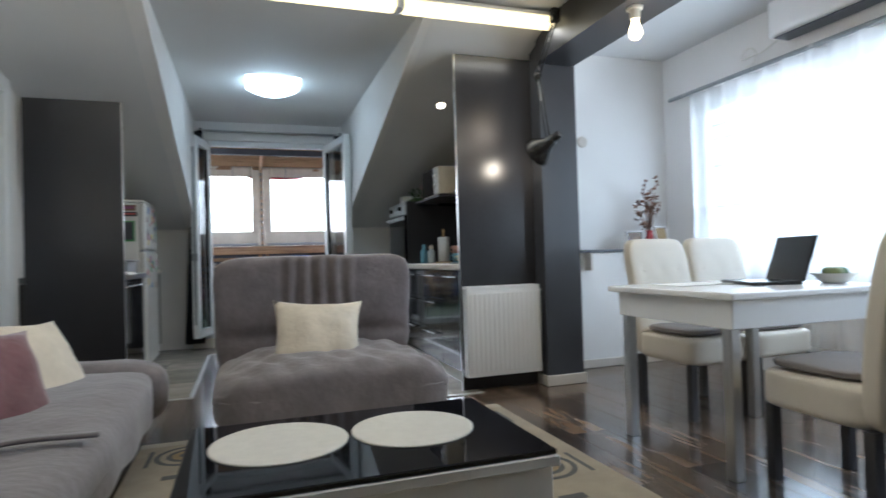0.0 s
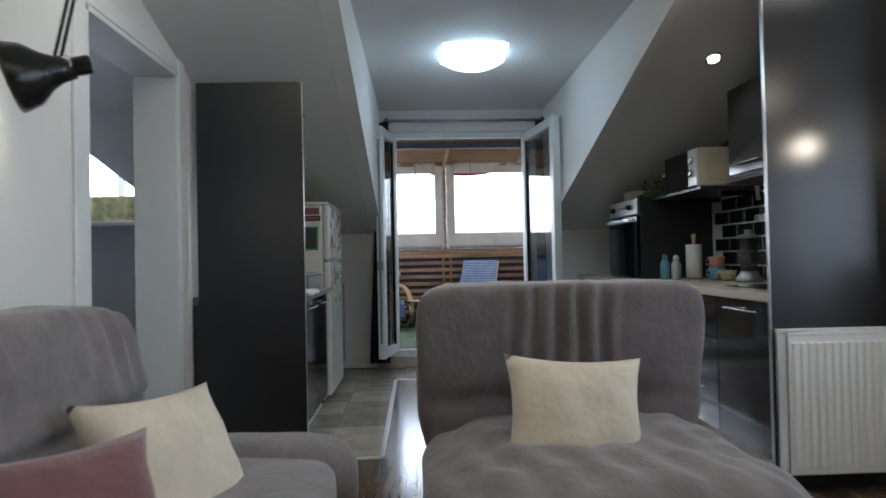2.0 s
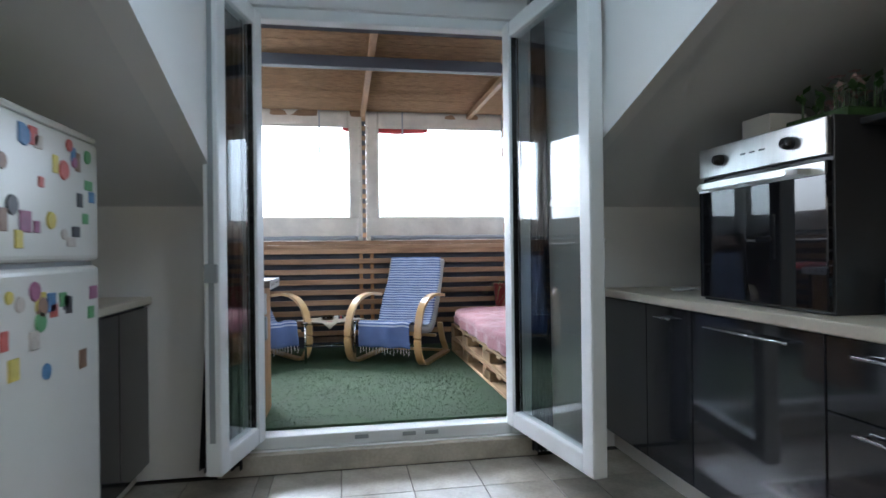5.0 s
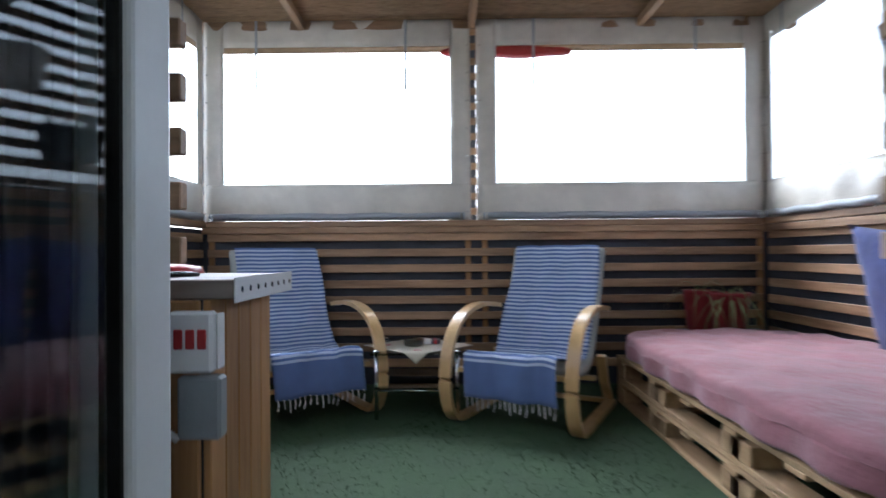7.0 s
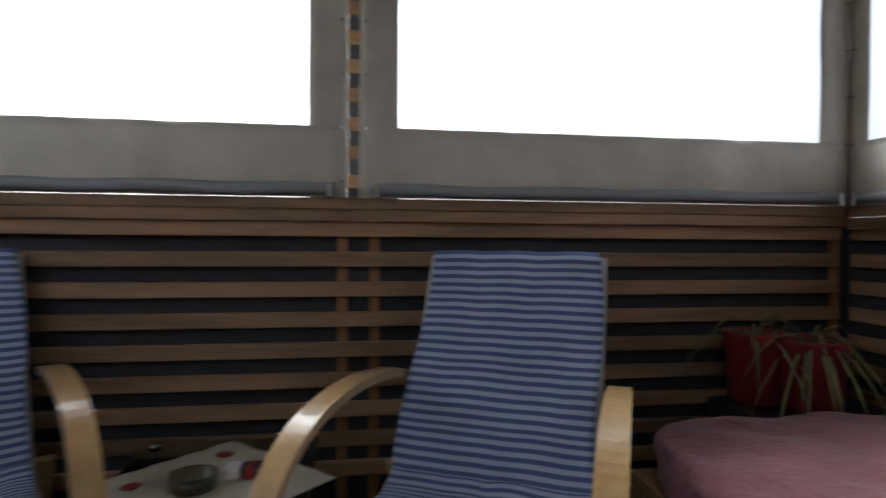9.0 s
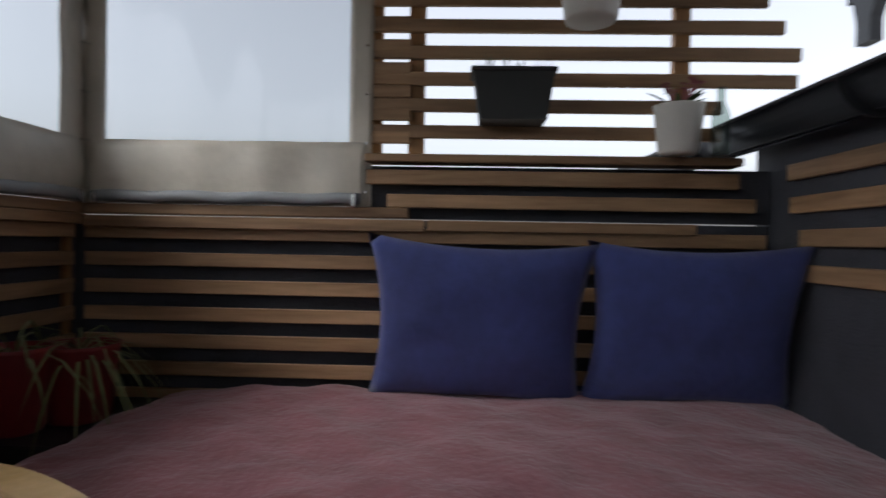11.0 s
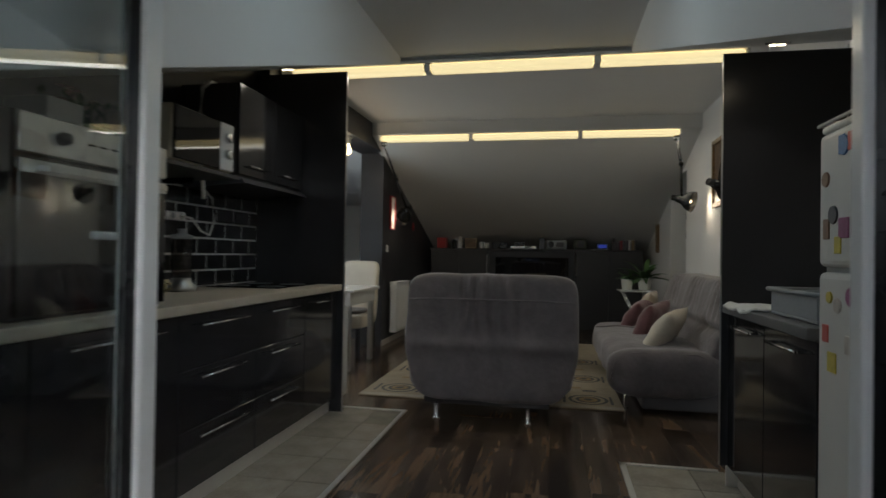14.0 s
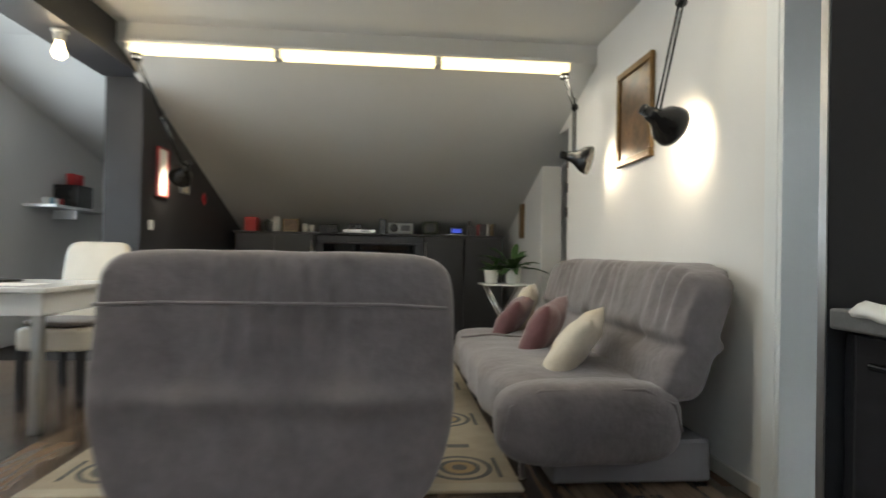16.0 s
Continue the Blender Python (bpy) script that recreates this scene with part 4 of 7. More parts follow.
part("heart", box(-1.30, -1.275, -1.343, -1.339, 1.56, 1.585, 0.004), REDPL, mg)
bottle(-1.42, -1.32, 1.526, 0.2, 0.03, mat("blue label bottle", (0.05, 0.12, 0.35), 0.3, vary=0.4, scale=30), BLACKMETAL, "blue labelled bottle on the fridge")
bottle(-1.49, -1.28, 1.526, 0.22, 0.032, DARKGLASS, BLACKMETAL, "dark bottle on the fridge")
single("place_mat", box(-1.56, -1.1, -1.41, -1.05, 1.5255, 1.5295, 0.001), mat("lime mat", (0.3, 0.36, 0.05), 0.7), "lime mat on top of the fridge", "mat")
lc = thing("base_cabinet", "black low cabinet between fridge and door wall", "kitchen cabinet", "sink cabinets", (-1.3, -0.35, 0))
part("carcass", box(-1.597, -1.06, -0.75, -0.004, 0.08, 0.86), SATINBLACK, lc)
for y0, y1 in ((-0.745, -0.38), (-0.375, -0.01)):
    part("front", box(-1.058, -1.04, y0, y1, 0.09, 0.85, 0.002), GLOSSBLACK, lc)
part("plinth", box(-1.12, -1.10, -0.75, -0.01, 0, 0.08), SKIRT, lc)
single("worktop", box(-1.597, -1.02, -0.752, -0.004, 0.864, 0.90, 0.005), WORKTOP, "beige worktop piece beside the fridge", "worktop")


# ---- balcony door ----
def casement(name_label, hinge, ang, w, z0, z1, mirror):
    """An open glazed door leaf, turned about its hinge."""
    m = pose(hinge[0], hinge[1], 0, 0, 0, ang)
    t = thing("window_leaf", name_label, "balcony door", "balcony doors", (hinge[0], hinge[1], z0))

    def put(nm, bm, ma, lab=""):
        bm.transform(m)
        return part(nm, bm, ma, t, lab)
    s = 0.085
    for nm, b in (("stile", (0, s, -0.035, 0.035, z0, z1)), ("stile", (w - s, w, -0.035, 0.035, z0, z1)), ("rail", (s, w - s, -0.034, 0.034, z0, z0 + s)), ("rail", (s, w - s, -0.034, 0.034, z1 - s, z1))):
        put(nm, box(*b, 0.008, seg=2), PVC)
    for nm, b in (("gasket", (s, s + 0.006, -0.02, 0.02, z0 + s, z1 - s)), ("gasket", (w - s - 0.006, w - s, -0.02, 0.02, z0 + s, z1 - s))):
        put(nm, box(*b), BLACKMETAL)
    g = put("pane", box(s, w - s, -0.008, 0.008, z0 + s, z1 - s), PANE)
    g.visible_shadow = False
    return t, put


lr, putr = casement("white glazed balcony door leaf standing open", (0.805, 0.04), -81, 0.84, 0.155, 2.325, 1)
putr("handle", box(0.79, 0.81, 0.036, 0.05, 1.05, 1.25, 0.004), WHITEGLOSS, "white lever handle")
putr("lever", box(0.70, 0.805, 0.05, 0.068, 1.13, 1.15, 0.004), WHITEGLOSS)
ll, putl = casement("narrow white glazed balcony door leaf standing open", (-0.53, 0.04), -104, 0.50, 0.155, 2.325, -1)
putl("espagnolette", box(0.498, 0.504, -0.012, 0.012, 0.3, 2.2), GREYPLASTIC)
putl("latch", box(0.494, 0.51, -0.03, 0.03, 0.98, 1.06, 0.003), GREYPLASTIC)
dfm = thing("window_1", "white plastic balcony door frame", "door frame", kind="structure", at=(0.15, 0.1, 0.1))
for b in ((-0.648, -0.55, 0.025, 0.105, 0.10, KT), (0.80, 0.918, 0.025, 0.105, 0.10, KT), (-0.55, 0.80, 0.025, 0.105, 0.10, 0.165), (-0.55, 0.80, 0.025, 0.105, KT - 0.06, KT)):
    part("frame_bar", box(*b, 0.006, seg=2), PVC, dfm)
part("threshold", box(-0.645, 0.915, 0.107, KD + 0.03, 0.10, 0.125, 0.004), PVC, dfm)
part("inner_sill", box(-0.72, 0.92, -0.05, -0.001, 0.0, 0.1, 0.004), TILE, dfm, "stone tiled step under the door")
for x in (-0.05, 0.2, 0.32):
    part("striker", box(x, x + 0.07, 0.02, 0.0245, 0.13, 0.15), GREYPLASTIC, dfm)
rd = thing("curtain_rod", "steel double curtain rod above the balcony door", "curtain rod", at=(0.2, -0.09, 2.44))
for y in (-0.07, -0.12):
    part("rod", sweep([(-0.62, y, 2.45), (0.97, y, 2.45)], 0.009), STEEL, rd, "", True)
for x in (-0.56, 0.915):
    part("bracket", box(x - 0.012, x + 0.012, -0.13, -0.001, 2.44, 2.462, 0.002), STEEL, rd)
    part("finial", lathe([(0.01, -0.02), (0.03, -0.005), (0.03, 0.01), (0.01, 0.02)], 12, (x * 1.06, -0.09, 2.45), Matrix.Rotation(radians(90), 4, 'Y')), BLACKMETAL, rd, "", True)


def drape(cx, cy, w0, w1, z0, z1, label, lean=0.0):
    t = single("curtain", sheet(lambda u, v: Vector((cx + (u - 0.5) * (w1 + (w0 - w1) * v) + lean * (1 - v), cy + 0.035 * math.sin(u * 31 + v * 1.5) * (0.5 + 0.5 * (1 - v)), z0 + (z1 - z0) * v)), 44, 16, 0.004), NAVY, label, "curtain", "dark curtains", smooth=True)
    return t


drape(-0.62, -0.09, 0.10, 0.20, 0.06, 2.44, "dark navy curtain gathered beside the door", -0.07)
drape(0.935, -0.09, 0.07, 0.10, 0.04, 2.44, "dark navy curtain gathered behind the open leaf")


# ---- living room ----
def cover(p, amp, f, seed=0.0):
    return amp * noise.noise(Vector((p[0] * f + seed, p[1] * f, p[2] * f)))


def back_fn(cx, width, y_bot, y_top, z_bot, z_top, sgn, pleat):
    """Bends a padded back: leans it and gathers pleats in its middle."""
    def fn(p):
        k = (p.z - z_bot) / (z_top - z_bot)
        q = p.copy()
        q.y += (y_top - y_bot) * k
        q.x = cx + (p.x - cx) * (1 - 0.17 * max(0, 0.42 - k) ** 1.5 / 0.27)
        u = (p.x - cx) / (width / 2)
        if k > 0.45:
            fold = 0.02 * math.sin(u * 40 + 2 * noise.noise(Vector((u * 3, k * 3, 0)))) * max(0, 1 - abs(u / pleat) ** 4) * min(1, (k - 0.45) * 5)
            q.y += sgn * fold
        q.y -= sgn * 0.03 * math.exp(-((k - 0.45) / 0.05) ** 2) * max(0, 1 - abs(u) ** 6)
        for s in (-1, 1):
            q.y -= sgn * 0.04 * math.exp(-(((u - 0.42 * s) / 0.12) ** 2 + ((k - 0.45) / 0.1) ** 2))
        return q
    return fn


ac = thing("armchair", "wide taupe upholstered armchair with a loose seat cover", "armchair", at=(0.25, -3.9, 0))
part("backrest", softbox(-0.335, 0.835, -3.62, -3.36, 0.13, 0.975, 70, 9.0, 0.008, 3, back_fn(0.25, 1.17, 0.0, -0.12, 0.13, 0.965, -1, 0.42)), FABRIC, ac, "", True)
part("piping", sweep([(-0.30, -3.40, 0.80), (-0.1, -3.385, 0.81), (0.25, -3.38, 0.81), (0.6, -3.385, 0.81), (0.80, -3.40, 0.80)], 0.006), FABRIC, ac, "", True)


def seat_fn(p):
    q = p.copy()
    u = (p.x - 0.27) / 0.6
    if p.z > 0.3:
        q.z += 0.02 * math.cos(u * 2.2) + cover(p, 0.02, 7) + 0.006 * math.sin(p.x * 40 + 3 * math.sin(p.y * 6)) - 0.05 * max(0, abs(u) - 0.6)
    else:
        q.z += 0.0
        q.y += 0.02 * math.sin(p.x * 22) * (0.3 - p.z) * (1 if p.y < -4.2 else 0)
    q.x += cover(p, 0.02, 4, 7) * (1 if p.z < 0.35 else 0.3)
    return q


part("seat", softbox(-0.32, 0.87, -4.45, -3.55, 0.10, 0.435, 44, 5.0, 0.010, 5, seat_fn), FABRIC, ac, "taupe seat under a draped cover", True)
part("base", box(-0.15, 0.70, -4.30, -3.45, 0.09, 0.14, 0.01), SATINBLACK, ac)
for x, y in ((-0.01, -3.42), (0.60, -3.42), (-0.01, -4.2), (0.60, -4.2)):
    part("leg", lathe([(0.026, 0), (0.026, 0.008), (0.016, 0.012), (0.016, 0.10)], 14, (x, y, 0.0)), CHROME, ac, "short chrome leg", True)
single("cushion", pillow(0.50, 0.41, 0.17, pose(0.22, -3.96, 0.53, -26, 3, -4), seed=2), CREAM, "cream cotton cushion on the armchair", "cushion", "cushions", smooth=True)

for ob in [ac] + [o for o in scene.objects if o.name.startswith("cushion") and o.parent is None and o.data]:
    ob.matrix_basis = Matrix.Translation((0.02, 0.16, 0)) @ ob.matrix_basis

sf = thing("sofa", "taupe fold-out sofa along the white wall", "sofa", at=(-1.1, -4.85, 0))


def sofa_back(p):
    k = (p.z - 0.33) / 0.62
    q = p.copy()
    q.x -= 0.17 * k
    u = (p.y + 4.85) / 1.08
    fold = 0.016 * math.sin(u * 62 + 3 * noise.noise(Vector((u * 4, k * 2, 0)))) * max(0, min(1, (k - 0.5) * 4)) * (0.5 + 0.5 * math.sin(u * 9))
    q.x += fold
    q.x -= 0.035 * math.exp(-((k - 0.45) / 0.05) ** 2)
    for s in (-0.66, 0, 0.66):
        q.x -= 0.03 * math.exp(-(((u - s) / 0.05) ** 2 + ((k - 0.45) / 0.12) ** 2))
    return q


def sofa_seat(p):
    q = p.copy()
    if p.z > 0.32:
        q.z += cover(p, 0.012, 4) + 0.012 * math.sin((p.y + 4.9) * 3)
    if p.x > -0.75:
        q.x += 0.014 * math.sin(p.y * 17 + 2 * noise.noise(p * 3)) * (0.5 - p.z) * 2
    return q


part("seat", softbox(-1.40, -0.56, -5.95, -3.84, 0.18, 0.445, 44, 5.0, 0.010, 9, sofa_seat), FABRIC, sf, "", True)
part("backrest", softbox(-1.42, -1.18, -5.93, -3.76, 0.33, 0.96, 70, 7.0, 0.012, 11, sofa_back), FABRIC, sf, "", True)
part("arm_roll", softbox(-1.33, -0.55, -3.96, -3.72, 0.12, 0.465, 20, 3.4, 0.008, 13), FABRIC, sf, "rounded padded sofa end", True)
part("piping", sweep([(-0.575, -3.76, 0.24), (-0.60, -3.755, 0.37), (-0.72, -3.755, 0.435), (-1.15, -3.755, 0.44), (-1.28, -3.755, 0.38), (-1.315, -3.76, 0.27)], 0.007), FABRIC, sf, "", True)
part("chest", box(-1.50, -0.80, -5.9, -3.86, 0.02, 0.20, 0.012), mat("grey sofa base cloth", (0.17, 0.16, 0.165), 0.9, vary=0.1, fine=200, bump=0.2), sf)
part("throw_edge", sheet(lambda u, v: Vector((-1.25 + 0.68 * u, -5.25 + 0.02 * math.sin(u * 8) + 0.03 * v, 0.456 - 0.0 * v + 0.006 * math.sin(u * 11))), 20, 3, 0.012), FABRIC, sf, "", True)
for y in (-3.98, -5.75):
    part("leg", lathe([(0.02, 0), (0.02, 0.006), (0.014, 0.01), (0.014, 0.19)], 14, (-0.70, y, 0.0)), CHROME, sf, "short chrome leg", True)
for i, (m, w, h, ma, lab) in enumerate((
        (pose(-1.0, -4.17, 0.53, -34, 4, 62), 0.46, 0.44, CREAM, "cream cushion leaning on the sofa"),
        (pose(-0.98, -4.70, 0.54, -28, 6, 58), 0.45, 0.43, ROSE, "dusty rose velvet cushion on the sofa"),
        (pose(-1.1, -5.72, 0.57, -20, 0, 72), 0.46, 0.42, CREAM, "cream cushion at the far end of the sofa"),
        (pose(-0.97, -5.50, 0.52, -34, 6, 60), 0.42, 0.40, ROSE, "dusty rose cushion in front of a cream one"))):
    single("cushion", pillow(w, h, 0.16, m, seed=i * 3 + 1), ma, lab, "cushion", "cushions", smooth=True)

sf.matrix_basis = Matrix.Translation((0.02, 0.11, 0)) @ sf.matrix_basis

ct = thing("coffee_table", "low white coffee table with a black glass top", "coffee table", at=(0.29, -5.3, 0))
part("top", box(-0.18, 0.77, -5.66, -5.04, 0.405, 0.42, 0.003), DARKGLASS, ct, "black glass top")
part("rim", box(-0.185, 0.775, -5.665, -5.035, 0.375, 0.4045, 0.003), WHITEGLOSS, ct)
part("apron", box(-0.17, 0.76, -5.65, -5.05, 0.22, 0.374, 0.003), WHITEGLOSS, ct, "white drawer body")
part("shelf", box(-0.17, 0.76, -5.65, -5.05, 0.06, 0.085, 0.003), WHITEGLOSS, ct)
for x in (-0.15, 0.71):
    for y in (-5.63, -5.10):
        part("leg", box(x, x + 0.035, y, y + 0.035, 0.0, 0.375, 0.003), WHITEGLOSS, ct)
for x, y, r in ((0.075, -5.30, 0.195), (0.465, -5.32, 0.185)):
    mt = single("placemat", lathe([(r, 0), (r, 0.003)] + [(r * k / 22, 0.0045 if k % 2 else 0.0025) for k in range(21, 0, -1)], 48, (x, y, 0.4205)), mat("white woven mat", (0.62, 0.6, 0.55), 0.9, vary=0.06, scale=30, fine=300, bump=0.3), "round white woven place mat on the glass", "placemat", "placemats", smooth=True)

for ob in [ct] + [o for o in scene.objects if o.name.startswith("placemat") and o.parent is None]:
    ob.matrix_basis = Matrix.Translation((-0.12, -0.04, 0)) @ ob.matrix_basis

rg = thing("rug", "beige patterned rug under the coffee table", "rug", at=(0.34, -5.3, 0))
part("rug_surface", box(-0.66, 1.34, -6.9, -3.72, 0.001, 0.011, 0.003), RUG, rg)
part("border", box(-0.66, 1.34, -3.80, -3.725, 0.0112, 0.0125), mat("pale rug border", (0.42, 0.38, 0.3), 0.95, fine=300, bump=0.4), rg)
for cx, cy in ((-0.42, -3.98), (1.08, -4.0), (-0.42, -4.75), (1.08, -4.8), (-0.42, -5.6), (1.08, -5.6), (0.3, -6.3)):
    for k, ma in ((0.15, RUGDARK), (0.125, RUG), (0.095, RUGDARK), (0.07, RUGMID), (0.035, RUGDARK)):
        part("medallion", lathe([(k, 0), (k, 0.0004)], 28, (cx, cy, 0.0114 + (0.15 - k) * 0.012)), ma, rg)
    for dx in (-0.18, 0.17):
        part("block", box(cx + dx, cx + dx + 0.02, cy - 0.12, cy + 0.12, 0.0113, 0.0119), RUGDARK, rg)
for k, (x, y) in enumerate(((0.95, -4.35), (1.05, -4.42), (-0.5, -4.3), (-0.38, -4.4), (0.98, -5.15), (-0.45, -5.2))):
    part("block", box(x, x + 0.11, y, y + 0.05, 0.0113, 0.0121), (RUGDARK, RUGMID)[k % 2], rg)


def radiator(m, w, h, n, label):
    t = thing("radiator", label, "radiator", "radiators", (0, 0, 0))

    def put(nm, bm, ma=WHITEGLOSS, lab="", sm=False):
        part(nm, bm, ma, t, lab, sm)
    put("panel", box(0, w, -0.035, -0.02, 0.01, h - 0.015, 0.003))
    put("back_panel", box(0, w, 0.04, 0.055, 0.01, h - 0.015, 0.003))
    for k in range(n):
        x = 0.03 + (w - 0.06) * k / (n - 1)
        put("rib", box(x - 0.010, x + 0.010, -0.042, -0.034, 0.04, h - 0.05, 0.003))
    gr = bmesh.new()
    box(0, w, -0.038, -0.028, h - 0.015, h, bm=gr)
    box(0, w, 0.048, 0.058, h - 0.015, h, bm=gr)
    for k in range(int(w / 0.03)):
        box(0.008 + k * 0.03, 0.018 + k * 0.03, -0.028, 0.048, h - 0.012, h - 0.002, bm=gr)
    put("grille", gr)
    for x in (0, w - 0.004):
        put("side", box(x, x + 0.004, -0.034, 0.055, 0.01, h - 0.016))
    put("valve", lathe([(0.016, 0), (0.018, 0.03), (0.014, 0.06)], 12, (w, 0.01, h - 0.05), Matrix.Rotation(radians(90), 4, 'Y')), GREYPLASTIC, "", True)
    put("pipe", sweep([(w + 0.02, 0.01, h - 0.05), (w + 0.035, 0.01, h - 0.06), (w + 0.035, 0.01, -0.12)], 0.009), WHITEGLOSS, "", True)
    put("pipe", sweep([(w, 0.01, 0.05), (w + 0.06, 0.01, 0.04), (w + 0.06, 0.01, -0.12)], 0.009), WHITEGLOSS, "", True)
    t.matrix_basis = m
    return t


radiator(pose(1.30, -3.325, 0.095), 0.56, 0.635, 15, "white panel radiator in front of the black panel")
radiator(pose(1.78, -6.28, 0.13, 0, 0, -90), 0.6, 0.63, 15, "white panel radiator on the black wall")
single("vent", lathe([(0.05, 0), (0.05, 0.012), (0.04, 0.014), (0.012, 0.012)], 20, (2.72, -2.622, 1.93), Matrix.Rotation(radians(90), 4, 'X')), SKIRT, "round beige wall vent", "vent", smooth=True)


def picture(m, w, h, frame_mat, art_mat, label, deep=0.03):
    """Framed picture whose face looks along its own -y."""
    t = thing("picture", label, "picture", "pictures", (0, 0, 0))
    b = 0.045 if w > 0.3 else 0.015
    for x0, x1, z0, z1 in ((-w / 2, w / 2, h / 2 - b, h / 2), (-w / 2, w / 2, -h / 2, -h / 2 + b), (-w / 2, -w / 2 + b, -h / 2 + b, h / 2 - b), (w / 2 - b, w / 2, -h / 2 + b, h / 2 - b)):
        part("frame_bar", box(x0, x1, -deep, -0.002, z0, z1, 0.005), frame_mat, t)
    part("canvas", box(-w / 2 + b, w / 2 - b, -deep * 0.5, -0.004, -h / 2 + b, h / 2 - b), art_mat, t)
    t.matrix_basis = m
    return t


picture(pose(-1.598, -4.86, 1.88, 0, 0, 90), 0.52, 0.62, GILT, PAINTING, "dark painting in an aged gilt frame on white wall")
picture(pose(1.868, -6.42, 1.62, 0, 0, -90), 0.22, 0.42, REDDARK, PAPER, "narrow red-framed picture on the black wall")
picture(pose(1.868, -6.95, 1.62, 0, 0, -90), 0.2, 0.26, RUGDARK, RUG, "small framed picture on the black wall")
picture(pose(-1.598, -8.0, 1.38, 0, 0, 90), 0.16, 0.4, GILT, PAINTING, "narrow dark picture low on the white wall")
single("heart_ornament", pillow(0.1, 0.12, 0.03, pose(1.85, -7.5, 1.50, 0, 45, 90), 8), REDPL, "red heart ornament hung on the black wall", "ornament", smooth=True)
sw = thing("light_switch", "white light switch on the black wall", "switch", at=(1.868, -6.2, 1.17))
part("plate", box(1.858, 1.869, -6.28, -6.20, 1.13, 1.21, 0.003), POTWHITE, sw)
part("rocker", box(1.854, 1.8585, -6.265, -6.215, 1.145, 1.195, 0.002), WHITEGLOSS, sw)
mob = thing("photo_mobile", "dark hanging photo strips by the hall opening", "wall decoration", at=(-1.7, -6.4, 1.9))
part("cord", sweep([(-1.72, -6.42, 2.098), (-1.72, -6.42, 1.30)], 0.004, seg=5), BLACKMETAL, mob)
for k in range(6):
    part("photo", box(-1.80 + 0.03 * (k % 2), -1.66 + 0.03 * (k % 2), -6.425 - 0.004 * k, -6.415 - 0.004 * k, 1.88 - 0.11 * k, 1.97 - 0.11 * k, 0.002), (BLACKMETAL, PAINTING, RUGDARK)[k % 3], mob)

# low black cabinets at the far end, with things on them
LOWZ = 1.215
for i, (x0, x1) in enumerate(((-1.45, -0.47), (-0.47, 0.86), (0.86, 1.78))):
    t = thing("low_cabinet", "matt black wall cabinet under the attic slope", "cabinet", "far cabinets", ((x0 + x1) / 2, -8.6, 0))
    part("carcass", box(x0 + 0.002, x1 - 0.002, -8.95, -8.43 - (0.12 if i == 1 else 0), 0.02, 1.19), SATINBLACK, t)
    if i != 1:
        for a, b in ((x0, (x0 + x1) / 2), ((x0 + x1) / 2, x1)):
            part("door", box(a + 0.004, b - 0.004, -8.429, -8.41, 0.06, 1.185, 0.002), SATINBLACK, t)
        part("handle", sweep([((x1 if i == 0 else x0 + 0.04) - 0.02, -8.40, 0.82), ((x1 if i == 0 else x0 + 0.04) - 0.02, -8.40, 1.12)], 0.008), STEEL, t, "", True)
    else:
        part("niche_shelf", box(x0 + 0.02, x1 - 0.02, -8.545, -8.44, 1.10, 1.12), SATINBLACK, t)
        part("screen", box(x0 + 0.1, x1 - 0.1, -8.547, -8.535, 0.55, 1.08, 0.004), DARKGLASS, t, "dark screen")
    part("plinth", box(x0 + 0.002, x1 - 0.002, -8.9, -8.45, 0.0, 0.02), SATINBLACK, t)
single("cabinet_top", box(-1.46, 1.80, -8.96, -8.395, 1.192, LOWZ, 0.004), SATINBLACK, "black shelf board across the low cabinets", "shelf")


def book_row(x0, n, seed, group):
    random.seed(seed)
    x = x0
    for k in range(n):
        w, h = random.uniform(0.015, 0.035), random.uniform(0.12, 0.19)
        c = random.choice([REDDARK, PAPER, RUGDARK, SATINBLACK, RUGMID, POTWHITE, SLATE])
        t = thing("book", "upright book on the black shelf", "book", group, (x, -8.6, LOWZ))
        part("pages", box(x + 0.002, x + w - 0.002, -8.66, -8.545, LOWZ + 0.003, LOWZ + h - 0.003), PAPER, t)
        part("cover", box(x, x + w, -8.668, -8.662, LOWZ, LOWZ + h, 0.0), c, t)
        part("spine", box(x, x + w, -8.543, -8.535, LOWZ, LOWZ + h, 0.002), c, t)
        x += w + 0.003


book_row(-1.36, 12, 3, "books by the wall")
book_row(1.30, 7, 8, "books by the black wall")
rb = thing("red_box", "red box file on the black shelf", "box", at=(1.62, -8.6, LOWZ))
part("body", box(1.56, 1.70, -8.70, -8.50, LOWZ, LOWZ + 0.17, 0.004), REDPL, rb)
part("lid_line", box(1.558, 1.702, -8.702, -8.498, LOWZ + 0.12, LOWZ + 0.125), REDDARK, rb)
picture(pose(1.16, -8.58, LOWZ + 0.08, -8, 0, 180), 0.2, 0.16, RUGMID, PAINTING, "small framed print standing on the shelf")
for x, h, ma, lab in ((0.98, 0.10, POTWHITE, "cream candle on the shelf"), (0.90, 0.085, PAPER, "white candle jar on the shelf"), (1.42, 0.13, BLACKMETAL, "black canister on the shelf")):
    single("candle", lathe([(0.03, 0), (0.032, 0.005), (0.032, h), (0.026, h + 0.003)], 16, (x, -8.52, LOWZ)), ma, lab, "candle", "shelf jars", smooth=True)
rt = thing("router", "flat black media box on the shelf", "media box", at=(0.68, -8.55, LOWZ))
